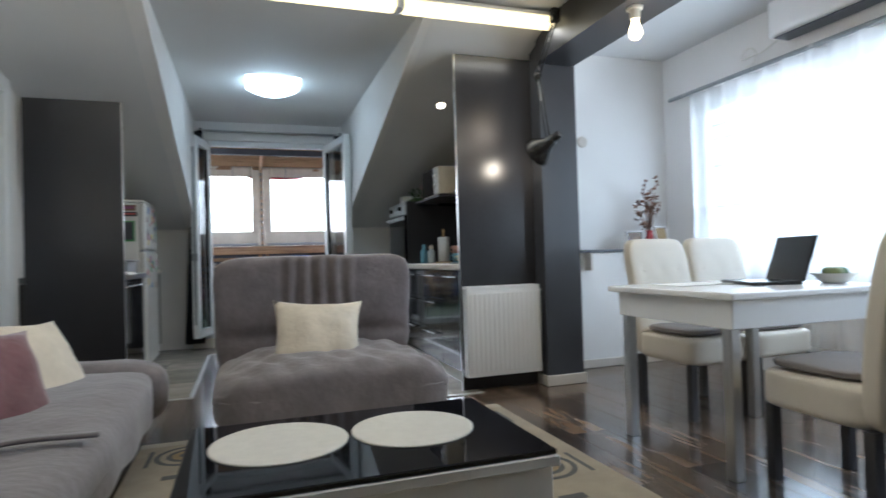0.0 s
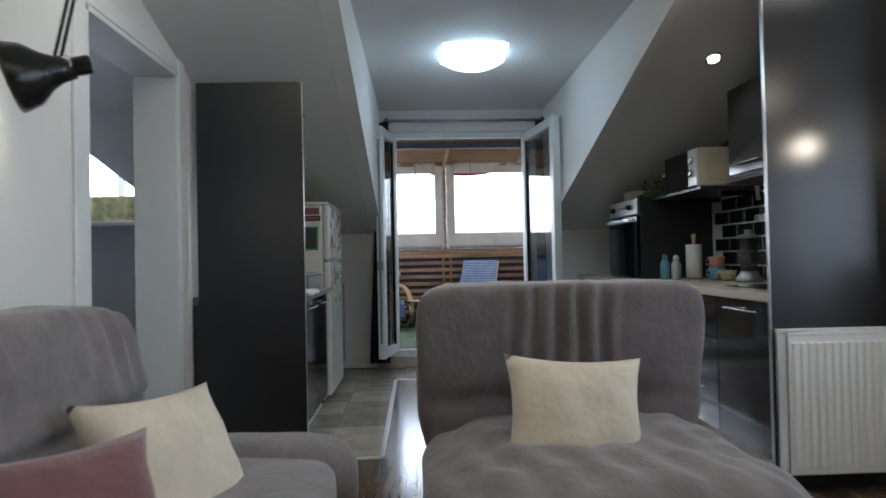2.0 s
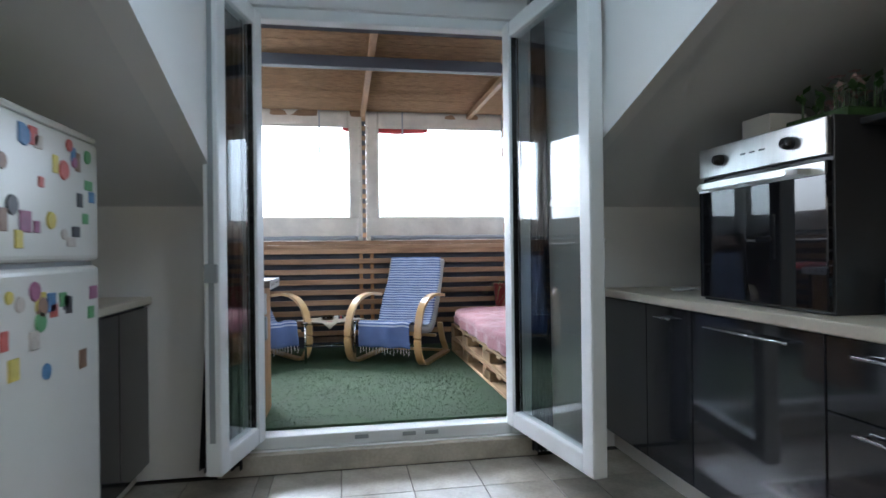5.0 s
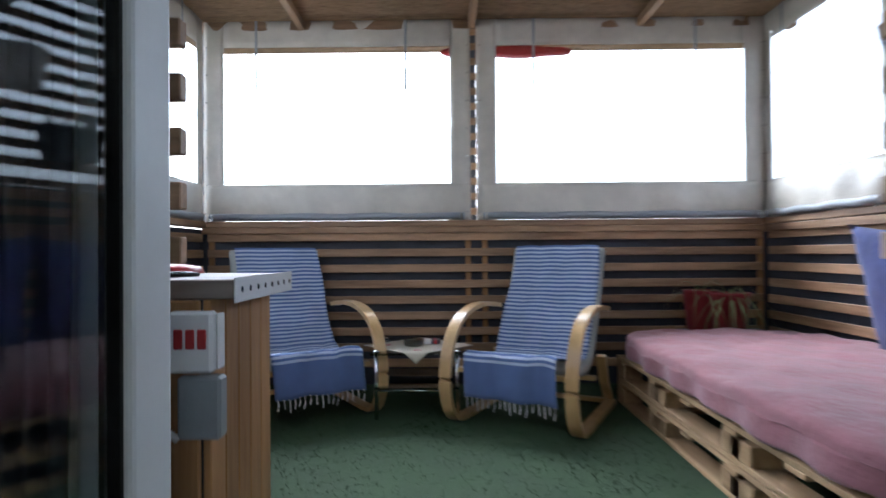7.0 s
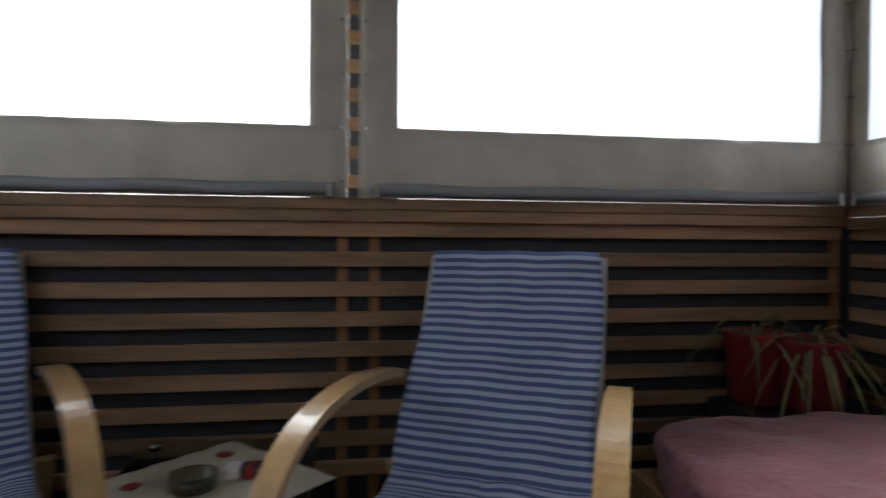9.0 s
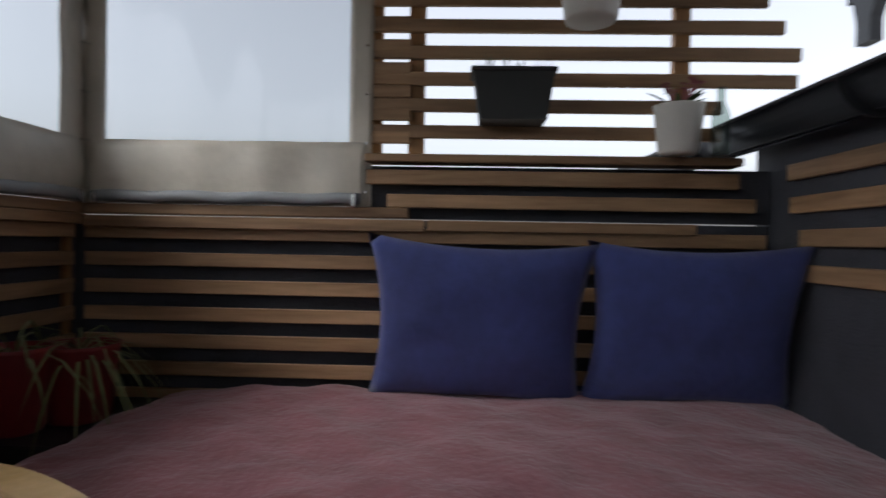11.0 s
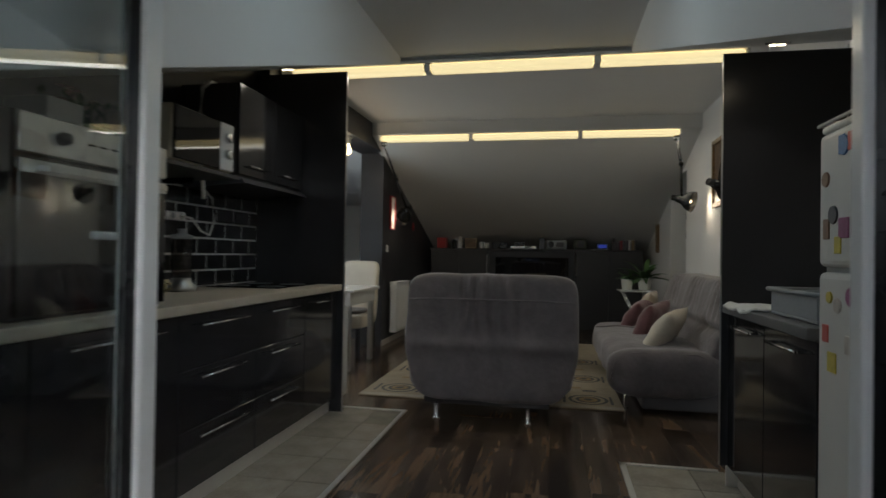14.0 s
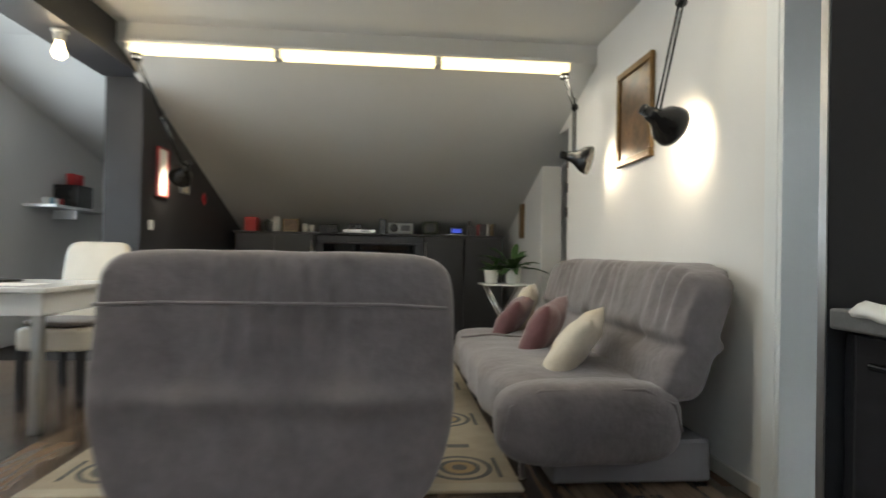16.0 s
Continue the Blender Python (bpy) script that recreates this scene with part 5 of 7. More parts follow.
part("body", box(0.58, 0.80, -8.66, -8.46, LOWZ, LOWZ + 0.10, 0.006), BLACKMETAL, rt)
dv = thing("disc_player", "silver disc player under a black box", "disc player", at=(0.3, -8.55, LOWZ))
part("body", box(0.12, 0.52, -8.66, -8.46, LOWZ + 0.006, LOWZ + 0.045, 0.004), STEEL, dv)
part("box", box(0.30, 0.46, -8.62, -8.48, LOWZ + 0.046, LOWZ + 0.11, 0.004), BLACKMETAL, dv)
part("display", box(0.2, 0.3, -8.46, -8.4575, LOWZ + 0.018, LOWZ + 0.034), DARKGLASS, dv)
rdx = thing("radio", "grey retro radio between a speaker and a clock", "radio", at=(-0.18, -8.55, LOWZ))
part("body", box(-0.34, -0.02, -8.66, -8.50, LOWZ, LOWZ + 0.145, 0.02, seg=3), GREYPLASTIC, rdx)
part("speaker", lathe([(0.05, 0), (0.05, 0.004), (0.04, 0.006)], 20, (-0.1, -8.499, LOWZ + 0.075), Matrix.Rotation(radians(-90), 4, 'X')), BLACKMETAL, rdx, "", True)
part("dial", box(-0.30, -0.18, -8.4995, -8.496, LOWZ + 0.04, LOWZ + 0.11, 0.002), SLATE, rdx)
single("speaker", box(0.0, 0.08, -8.62, -8.50, LOWZ, LOWZ + 0.18, 0.006), BLACKMETAL, "narrow black speaker on the shelf", "speaker")
ck2 = thing("mantel_clock", "round-cornered green-grey clock on the shelf", "clock", at=(-0.55, -8.55, LOWZ))
part("case", box(-0.66, -0.44, -8.60, -8.52, LOWZ, LOWZ + 0.165, 0.05, seg=4), mat("patina metal", (0.1, 0.11, 0.09), 0.35, 0.4, vary=0.3), ck2, "", True)
part("face", lathe([(0.055, 0), (0.055, 0.004)], 24, (-0.55, -8.519, LOWZ + 0.085), Matrix.Rotation(radians(-90), 4, 'X')), SLATE, ck2)
ac2 = thing("alarm_clock", "small digital clock showing blue digits", "clock", at=(-0.86, -8.5, LOWZ))
part("case", box(-0.95, -0.79, -8.55, -8.48, LOWZ + 0.012, LOWZ + 0.10, 0.006), BLACKMETAL, ac2)
part("digits", box(-0.93, -0.81, -8.4795, -8.4775, LOWZ + 0.03, LOWZ + 0.08), glow("blue digits", (0.05, 0.08, 0.5), 0.5), ac2)
single("paper_stack", box(-0.98, -0.72, -8.6, -8.44, LOWZ, LOWZ + 0.011, 0.002), PAPER, "flat white papers under the clock", "papers")

# plant stand beside the sofa
st_ = thing("plant_stand", "folding chrome stand with a white top", "plant stand", at=(-1.15, -6.85, 0))
part("top", box(-1.38, -0.94, -7.05, -6.68, 0.69, 0.705, 0.004), WHITEGLOSS, st_)
for y in (-7.0, -6.73):
    part("leg", sweep([(-1.34, y, 0.008), (-0.98, y, 0.69)], 0.01), CHROME, st_, "", True)
    part("leg", sweep([(-0.98, y, 0.008), (-1.34, y, 0.69)], 0.01), CHROME, st_, "", True)


def potted(x, y, z, r, h, pot_mat, leaf_mat, n, length, label, droop=0.6, seed=1, cat="plant", flower=None, wide=0.02):
    random.seed(seed)
    t = thing("potted_plant", label, cat, "plants", (x, y, z))
    part("pot", lathe([(r * 0.72, 0), (r * 0.8, 0.01), (r, h * 0.95), (r * 1.04, h), (r * 0.94, h), (r * 0.9, h * 0.85)], 22, (x, y, z)), pot_mat, t, "", True)
    part("soil", lathe([(r * 0.88, 0), (r * 0.5, 0.006)], 16, (x, y, z + h * 0.86)), FLOORSUB, t)
    lv = bmesh.new()
    for k in range(n):
        a, up = random.uniform(0, 6.28), random.uniform(0.3, 1.2)
        l = length * random.uniform(0.6, 1.1)
        d = Vector((math.cos(a), math.sin(a), 0))
        pts = [Vector((x, y, z + h * 0.88)) + d * (l * s * (0.6 if up > 0.9 else 0.9)) + Vector((0, 0, l * (up * s - droop * 1.5 * s * s))) for s in (0, 0.25, 0.5, 0.75, 1)]
        prev = None
        side = d.cross(Vector((0, 0, 1)))
        for s, p in zip((0.3, 0.8, 1.0, 0.7, 0.05), pts):
            w = wide * s
            cur = (lv.verts.new(p - side * w), lv.verts.new(p + Vector((0, 0, -w * 0.4))), lv.verts.new(p + side * w))
            if prev:
                lv.faces.new((prev[0], prev[1], cur[1], cur[0]))
                lv.faces.new((prev[1], prev[2], cur[2], cur[1]))
            prev = cur
    part("leaves", lv, leaf_mat, t, "", True)
    if flower:
        fl = bmesh.new()
        for k in range(14):
            a, l = random.uniform(0, 6.28), random.uniform(0.3, 1.0)
            c = Vector((x + math.cos(a) * r * l, y + math.sin(a) * r * l, z + h + random.uniform(0.04, length * 0.8)))
            sweep([(x, y, z + h * 0.9), tuple(c)], 0.002, seg=4, bm=fl)
            for b in range(6):
                e = Vector((math.cos(b * 1.05), math.sin(b * 1.05), random.uniform(-0.2, 0.6))) * 0.016
                f = e.cross(Vector((0, 0, 1))) * 0.5
                fl.faces.new([fl.verts.new(q) for q in (c, c + e * 0.6 + f, c + e, c + e * 0.6 - f)])
        part("blossoms", fl, flower, t)
    return t


potted(-1.04, -6.86, 0.706, 0.07, 0.13, POTWHITE, LEAF, 16, 0.22, "small leafy plant in a white pot", 0.4, 2, wide=0.022)
potted(-1.25, -6.86, 0.706, 0.085, 0.15, POTWHITE, LEAF, 26, 0.42, "broad-leaved plant in a white pot", 0.35, 4, wide=0.035)

# ---- dining side ----
dt_ = thing("dining_table", "white dining table with square metal legs", "dining table", at=(2.1, -4.85, 0))
part("top", box(1.66, 2.62, -5.30, -4.48, 0.735, 0.765, 0.008, seg=2), WHITEGLOSS, dt_, "white glass top")
part("apron", box(1.70, 2.58, -5.26, -4.52, 0.615, 0.734, 0.004), WHITEGLOSS, dt_)
for x in (1.71, 2.52):
    for y in (-5.24, -4.58):
        part("leg", box(x, x + 0.05, y, y + 0.05, 0.0, 0.64, 0.004), STEEL, dt_, "square steel leg")


def dining_chair(m, label):
    t = thing("dining_chair", label, "dining chair", "dining chairs", (0, 0, 0))

    def bk(p):
        q = p.copy()
        k = (p.z - 0.3) / 0.72
        q.y += 0.10 * k * k
        for zx in (0.66, 0.82):
            for xx in (-0.13, 0, 0.13):
                q.y += 0.012 * math.exp(-(((p.x - xx) / 0.02) ** 2 + ((p.z - zx) / 0.02) ** 2)) * (1 if p.y < 0.22 else 0)
        return q
    part("backrest", softbox(-0.22, 0.22, 0.17, 0.255, 0.3, 1.02, 16, 7.0, 0.004, 2, bk), LEATHER, t, "cream buttoned back", True)
    part("seat", softbox(-0.225, 0.225, -0.26, 0.2, 0.30, 0.46, 10, 8.0, 0.003, 1), LEATHER, t, "", True)
    part("cushion", softbox(-0.21, 0.21, -0.24, 0.16, 0.462, 0.50, 10, 5.0, 0.006, 3), GREYCUSH, t, "grey seat pad", True)
    for x in (-0.19, 0.19):
        for y in (-0.22, 0.2):
            part("leg", prism([(x - 0.02, y - 0.02), (x + 0.02, y - 0.02), (x + 0.02, y + 0.02), (x - 0.02, y + 0.02)], 0.0, 0.31, 2), SATINBLACK, t, "dark wooden leg")
    for zx in (0.66, 0.82):
        for xx in (-0.13, 0, 0.13):
            part("button", lathe([(0.01, 0), (0.007, 0.004)], 8, (xx, 0.178 + 0.1 * ((zx - 0.3) / 0.72) ** 2, zx), Matrix.Rotation(radians(90), 4, 'X')), LEATHER, t)
    t.matrix_basis = m
    return t


dining_chair(pose(2.36, -4.28, 0, 0, 0, 0), "cream leatherette chair pushed under the table")
dining_chair(pose(2.84, -4.26, 0, 0, 0, 0), "cream leatherette chair beside the window")
dining_chair(pose(2.06, -5.50, 0, 0, 0, 176), "cream buttoned chair with its back to the sofa")
lp = thing("laptop", "open black laptop on the dining table", "laptop", at=(2.3, -4.9, 0.766))
lpm = pose(2.36, -4.93, 0.766, 0, 0, -112)
for nm, bm, ma in (("keyboard", box(-0.17, 0.17, -0.23, 0.0, 0.0, 0.015, 0.003), BLACKMETAL), ("screen", prism([(-0.005, 0.014), (0.008, 0.014), (0.075, 0.225), (0.062, 0.225)], -0.17, 0.17, 0), BLACKMETAL)):
    bm.transform(lpm)
    part(nm, bm, ma, lp)
single("papers", box(1.84, 2.16, -4.82, -4.60, 0.766, 0.769), PAPER, "white papers on the dining table", "papers")
bw = thing("fruit_bowl", "pale bowl of greenery on the table", "bowl", at=(2.5, -5.1, 0.766))
part("bowl", lathe([(0.05, 0), (0.06, 0.01), (0.1, 0.045), (0.095, 0.046), (0.05, 0.012)], 20, (2.5, -5.08, 0.766)), POTWHITE, bw, "", True)
for k in range(5):
    part("fruit", softbox(2.46 + 0.03 * (k % 3), 2.52 + 0.03 * (k % 3), -5.13 + 0.03 * (k // 2), -5.07 + 0.03 * (k // 2), 0.785, 0.84, 5, 2.2, 0.002), (PALELEAF, LEAF, CREAM)[k % 3], bw, "", True)
vs_ = thing("flower_vase", "dried red and ochre bouquet on the ledge", "flowers", at=(3.27, -2.8, 0.966))
part("vase", lathe([(0.03, 0), (0.045, 0.05), (0.025, 0.13), (0.03, 0.16)], 16, (3.27, -2.8, 0.966)), REDDARK, vs_, "", True)
bq = bmesh.new()
random.seed(4)
for k in range(60):
    c = Vector((3.25 + random.gauss(0, 0.06), -2.8 + random.gauss(0, 0.03), 1.33 + random.gauss(0, 0.10)))
    sweep([(3.27, -2.8, 1.11), tuple(c)], 0.0015, seg=3, bm=bq)
    for b in range(4):
        e = Vector((random.uniform(-1, 1), random.uniform(-1, 1), random.uniform(-1, 1))).normalized() * 0.035
        f = e.cross(Vector((0.3, 0.2, 1))).normalized() * 0.012
        bq.faces.new([bq.verts.new(q) for q in (c, c + e * 0.5 + f, c + e, c + e * 0.5 - f)])
part("bouquet", bq, mat("dried flowers", (0.2, 0.1, 0.06), 0.8, vary=0.8, scale=18, fine=60), vs_)
picture(pose(3.10, -2.80, 1.05, -10, 0, 0), 0.18, 0.14, WHITEGLOSS, PAINTING, "white-framed photo standing on the ledge")
picture(pose(3.40, -2.78, 1.07, -10, 0, 0), 0.14, 0.18, WHITEGLOSS, RUGMID, "small white-framed photo on the ledge")
single("wire_tray", lathe([(0.09, 0), (0.11, 0.025), (0.105, 0.025), (0.085, 0.004)], 20, (2.36, -2.8, 0.966)), BLACKMETAL, "black wire bowl on the ledge", "bowl", smooth=True)
for x in (2.5, 2.95):
    structure("ledge_bracket", box(x - 0.012, x + 0.012, -3.06, -2.962, 0.80, 0.94, 0.003), SKIRT, "pale bracket under the ledge", "bracket")
wdw = thing("window_2", "wide white dining window behind sheer curtains, with an added second window", "window", kind="structure", at=(3.75, -4.3, 0.74))
for y0, y1, z0, z1 in ((-5.70, -5.63, 0.74, 2.22), (-3.05, -2.98, 0.74, 2.22), (-5.63, -3.05, 0.74, 0.81), (-5.63, -3.05, 2.15, 2.22), (-4.38, -4.30, 0.81, 2.15)):
    part("window_frame", box(XW + 0.1, XW + 0.17, y0, y1, z0, z1, 0.005), PVC, wdw)
for y0, y1 in ((-5.63, -4.38), (-4.30, -3.05)):
    g = part("pane", box(XW + 0.13, XW + 0.136, y0, y1, 0.81, 2.15), PANE, wdw)
    g.visible_shadow = False
# frame and pane of the second window, added to let light in
for y0, y1, z0, z1 in ((-7.1, -7.03, 0.74, 1.9), (-5.97, -5.9, 0.74, 1.9), (-7.03, -5.97, 0.74, 0.81), (-7.03, -5.97, 1.83, 1.9)):
    part("window_frame", box(XW + 0.1, XW + 0.17, y0, y1, z0, z1, 0.005), PVC, wdw)
g = part("pane", box(XW + 0.13, XW + 0.136, -7.03, -5.97, 0.81, 1.83), PANE, wdw)
g.visible_shadow = False
for k in range(11):
    part("shutter_slat", box(XW + 0.19, XW + 0.215, -3.62, -3.0, 0.82 + k * 0.12, 0.85 + k * 0.12, 0.003), GREYPLASTIC, wdw)
SHEER = bpy.data.materials.new("sheer curtain")
SHEER.use_nodes = True
sn = SHEER.node_tree.nodes
sn.remove(sn["Principled BSDF"])
s1, s2, s3, s4 = sn.new("ShaderNodeBsdfTransparent"), sn.new("ShaderNodeBsdfTranslucent"), sn.new("ShaderNodeMixShader"), sn.new("ShaderNodeTexNoise")
s2.inputs[0].default_value = (0.9, 0.9, 0.9, 1)
s4.inputs["Scale"].default_value = 120
s3.inputs[0].default_value = 0.55
SHEER.node_tree.links.new(s1.outputs[0], s3.inputs[1])
SHEER.node_tree.links.new(s2.outputs[0], s3.inputs[2])
SHEER.node_tree.links.new(s3.outputs[0], sn["Material Output"].inputs[0])
single("sheer_curtain", sheet(lambda u, v: Vector((XW - 0.07 + 0.022 * math.sin(u * 95) + 0.01 * math.sin(u * 37), -5.75 + 2.72 * u, 0.25 + 2.03 * v)), 160, 6), SHEER, "white sheer curtain across the window", "curtain", smooth=True)
crd = thing("curtain_rod", "purple-grey curtain rod above the dining window", "curtain rod", at=(XW - 0.08, -4.3, 2.32))
part("rod", sweep([(XW - 0.08, -5.9, 2.30), (XW - 0.08, -2.80, 2.30)], 0.018), GREYPLASTIC, crd, "", True)
for y in (-5.5, -4.2, -3.0):
    part("bracket", box(XW - 0.1, XW - 0.001, y - 0.01, y + 0.01, 2.29, 2.315, 0.002), STEEL, crd)
acu = thing("air_conditioner", "white split air conditioner high on the wall", "air conditioner", at=(XW - 0.1, -4.3, 2.45))
part("body", box(XW - 0.2, XW - 0.002, -4.75, -3.95, 2.42, 2.69, 0.03, seg=3), WHITEGLOSS, acu, "", True)
part("louvre", box(XW - 0.19, XW - 0.05, -4.70, -4.0, 2.412, 2.42, 0.003), SLATE, acu)
part("cable", sweep([(XW - 0.03, -3.96, 2.48), (XW - 0.02, -3.75, 2.42)] + [(XW - 0.02, -3.62 + 0.07 * math.cos(k / 2.5), 2.42 + 0.07 * math.sin(k / 2.5)) for k in range(14)], 0.006), POTWHITE, acu, "", True)
dsh = thing("wall_shelf", "white shelf on the wall beside the dining window", "shelf", at=(3.45, -8.1, 1.4))
part("board", box(3.30, XW - 0.001, -8.75, -7.50, 1.38, 1.41, 0.003), WHITEGLOSS, dsh)
part("bracket", box(3.36, XW - 0.001, -8.02, -8.0, 1.28, 1.379, 0.003), WHITEGLOSS, dsh)
cm = thing("coffee_machine", "black coffee machine with red bean hoppers", "coffee machine", at=(3.46, -8.14, 1.41))
part("body", box(3.34, 3.60, -8.30, -7.98, 1.411, 1.66, 0.012, seg=2), BLACKMETAL, cm)
for y in (-8.21, -8.07):
    part("hopper", lathe([(0.05, 0), (0.055, 0.12), (0.03, 0.13)], 16, (3.46, y, 1.66)), REDPL, cm, "red hopper", True)
for k in range(4):
    single("jar", lathe([(0.03, 0), (0.032, 0.06), (0.028, 0.075)], 14, (3.45, -7.84 + 0.08 * k, 1.411)), (REDPL, PAPER, SKYB, POTWHITE)[k], "small jar on the white shelf", "jar", "shelf jars far", smooth=True)

# bedroom glimpsed through the doorway
bw1 = thing("window_3", "bright bedroom window with white frame", "window", kind="structure", at=(-3.8, -0.05, 1.5))
for x0, x1, z0, z1 in ((-3.75, -3.68, 1.50, 2.5), (-2.87, -2.80, 1.50, 2.5), (-3.68, -2.87, 1.50, 1.57), (-3.20, -3.13, 1.57, 2.5)):
    part("window_frame", box(x0, x1, -0.09, -0.03, z0, z1, 0.005), PVC, bw1)
pn = part("pane", box(-3.68, -2.87, -0.065, -0.06, 1.57, 2.5), PANE, bw1)
pn.visible_shadow = False
structure("bedroom_cheek", prism([(-3.85, 2.54), (-3.32, 2.10), (-2.80, 1.68), (-2.5, 1.68), (-2.5, 2.54)], -0.3, -0.125, 1), CEIL, "pale slanting cheek beside the bedroom window")
single("cafe_curtain", sheet(lambda u, v: Vector((-3.8 + 1.05 * u, -0.16 + 0.012 * math.sin(u * 60), 1.50 + 0.24 * v)), 90, 3, 0.003), mat("pale yellow print cotton", (0.5, 0.46, 0.25), 0.9, vary=0.4, scale=14, fine=200), "short yellow curtain under the bedroom window", "curtain", smooth=True)
single("bedroom_shelf", box(-4.49, -2.2, -0.42, -0.125, 1.44, 1.475, 0.004), WHITEGLOSS, "white shelf under the bedroom window", "shelf")
hb = thing("bedstead", "dark blue upholstered bed head with bedding", "bed", at=(-3.6, -1.8, 0))
part("head", softbox(-3.95, -3.30, -1.3, -1.1, 0.0, 1.42, 12, 6.0, 0.006), mat("dark blue cloth", (0.02, 0.035, 0.09), 0.9, vary=0.1, fine=200, bump=0.2), hb, "", True)
part("mattress", softbox(-4.3, -2.45, -2.6, -1.32, 0.25, 0.62, 12, 6.0, 0.01), mat("grey bedding", (0.3, 0.31, 0.33), 0.9, vary=0.1, fine=180, bump=0.2), hb, "", True)
part("frame", box(-4.3, -2.45, -2.6, -1.32, 0.0, 0.26, 0.01), SLATE, hb)
toy = thing("toy_helmet", "yellow and red toy on the bed", "toy", at=(-2.75, -1.9, 0.62))
part("dome", lathe([(0.12, 0), (0.115, 0.06), (0.08, 0.12), (0.02, 0.145)], 18, (-2.72, -1.85, 0.63)), mat("yellow plastic", (0.6, 0.42, 0.02), 0.35), toy, "", True)
part("brim", lathe([(0.16, 0), (0.16, 0.05), (0.12, 0.06)], 18, (-2.86, -1.9, 0.62)), REDPL, toy, "", True)


# ---- balcony ----
BY, BL, BR, BZ = 2.88, -1.66, 2.02, 0.14
structure("balcony_floor", box(BL - 0.1, BR + 0.1, KD, BY + 0.1, -0.05, BZ), TURF, "green artificial grass over the balcony floor", "floor")
random.seed(2)
gb = bmesh.new()
for k in range(9000):
    x, y = random.uniform(BL, 1.1), random.uniform(KD + 0.02, BY)
    a, l = random.uniform(0, 6.28), random.uniform(0.004, 0.008)
    d = Vector((math.cos(a) * 0.004, math.sin(a) * 0.004, 0))
    e = Vector((random.uniform(-0.006, 0.006), random.uniform(-0.006, 0.006), l))
    p = Vector((x, y, BZ))
    gb.faces.new([gb.verts.new(q) for q in (p - d, p + d, p + e)])
tagged(part("turf_blades", gb, TURF), "short green plastic grass blades", "grass", kind="stuff")

structure("parapet_membrane", box(BL - 0.06, BR + 0.06, BY + 0.035, BY + 0.05, BZ, 1.17), STUCCO, "black membrane behind the parapet slats")
structure("parapet_membrane_west", box(BL - 0.05, BL - 0.035, KD, BY + 0.034, BZ, 1.17), STUCCO, "black membrane behind the side slats")
structure("parapet_membrane_rail", box(BR + 0.035, BR + 0.05, KD, 1.80, 1.175, 1.375), STUCCO, "black membrane under the pine shelf rail")
structure("parapet_membrane_east", box(BR + 0.035, BR + 0.05, KD, BY + 0.034, BZ, 1.17), STUCCO, "black membrane behind the daybed slats")
hw = bmesh.new()
box(-1.8, -0.65, KD + 0.001, KD + 0.012, 0.0, 1.42, bm=hw)
box(0.92, 2.15, KD + 0.001, KD + 0.012, 0.0, 1.47, bm=hw)
box(-0.76, -0.65, KD + 0.001, KD + 0.012, 1.42, 2.69, bm=hw)
box(0.92, 1.17, KD + 0.001, KD + 0.012, 1.47, 2.69, bm=hw)
box(-0.65, 0.92, KD + 0.001, KD + 0.012, KT, 2.69, bm=hw)
box(-0.6495, -0.638, 0.1065, KD + 0.012, 0.126, KT - 0.001, bm=hw)
box(0.908, 0.9195, 0.1065, KD + 0.012, 0.126, KT - 0.001, bm=hw)
box(-0.6375, 0.9075, 0.1365, KD + 0.012, KT - 0.012, KT - 0.001, bm=hw)
structure("house_wall", hw, STUCCO, "black stuccoed house wall on the balcony side")
for k in range(14):
    random.seed(k)
    single("paint_chip", box(0.921 + random.uniform(0, 0.004), 0.928 + random.uniform(0, 0.008), KD + 0.0125, KD + 0.0135, 0.35 + 0.03 * k, 0.353 + 0.03 * k + random.uniform(0, 0.01)), GREYPLASTIC, "chipped white spot in the black stucco", "wear", "paint chips", kind="structure") if k % 2 else None


def slat_mesh(l, h, d, axis, material):
    b = box(-l / 2, l / 2, -d / 2, d / 2, -h / 2, h / 2, 0.003) if axis == 0 else box(-d / 2, d / 2, -l / 2, l / 2, -h / 2, h / 2, 0.003)
    return to_mesh("slat", b, material)


def slat_wall(name, label, axis, a0, a1, c, z0, z1, pitch=0.103, h=0.052, d=0.022, gaps=()):
    t = thing(name, label, "slatted wall", kind="structure", at=((a0 + a1) / 2 if axis == 0 else c, c if axis == 0 else (a0 + a1) / 2, z0))
    me = slat_mesh(a1 - a0, h, d, axis, PINE if axis == 0 else PINEY)
    n = int((z1 - z0) / pitch) + 1
    ms = []
    for k in range(n):
        z = z1 - k * pitch
        j = 0.004 * math.sin(k * 7.3)
        ms.append(Matrix.Translation(((a0 + a1) / 2, c + j, z) if axis == 0 else (c + j, (a0 + a1) / 2, z)))
    copies("slat", me, t, ms)
    return t


sb = slat_wall("parapet", "stained pine slats forming the parapet", 0, BL + 0.03, BR - 0.03, BY, 0.19, 1.11)
for x in (0.06, 0.17, BL + 0.03, BR - 0.05):
    part("batten", box(x, x + 0.035, BY + 0.013, BY + 0.033, BZ, 1.17, 0.002), PINEZ, sb)
part("top_rail", box(BL - 0.04, BR + 0.04, BY - 0.035, BY + 0.05, 1.175, 1.215, 0.004), PINE, sb, "wide pine top rail")
part("rail_front", box(BL, BR, BY - 0.034, BY - 0.012, 1.135, 1.174, 0.003), PINE, sb)
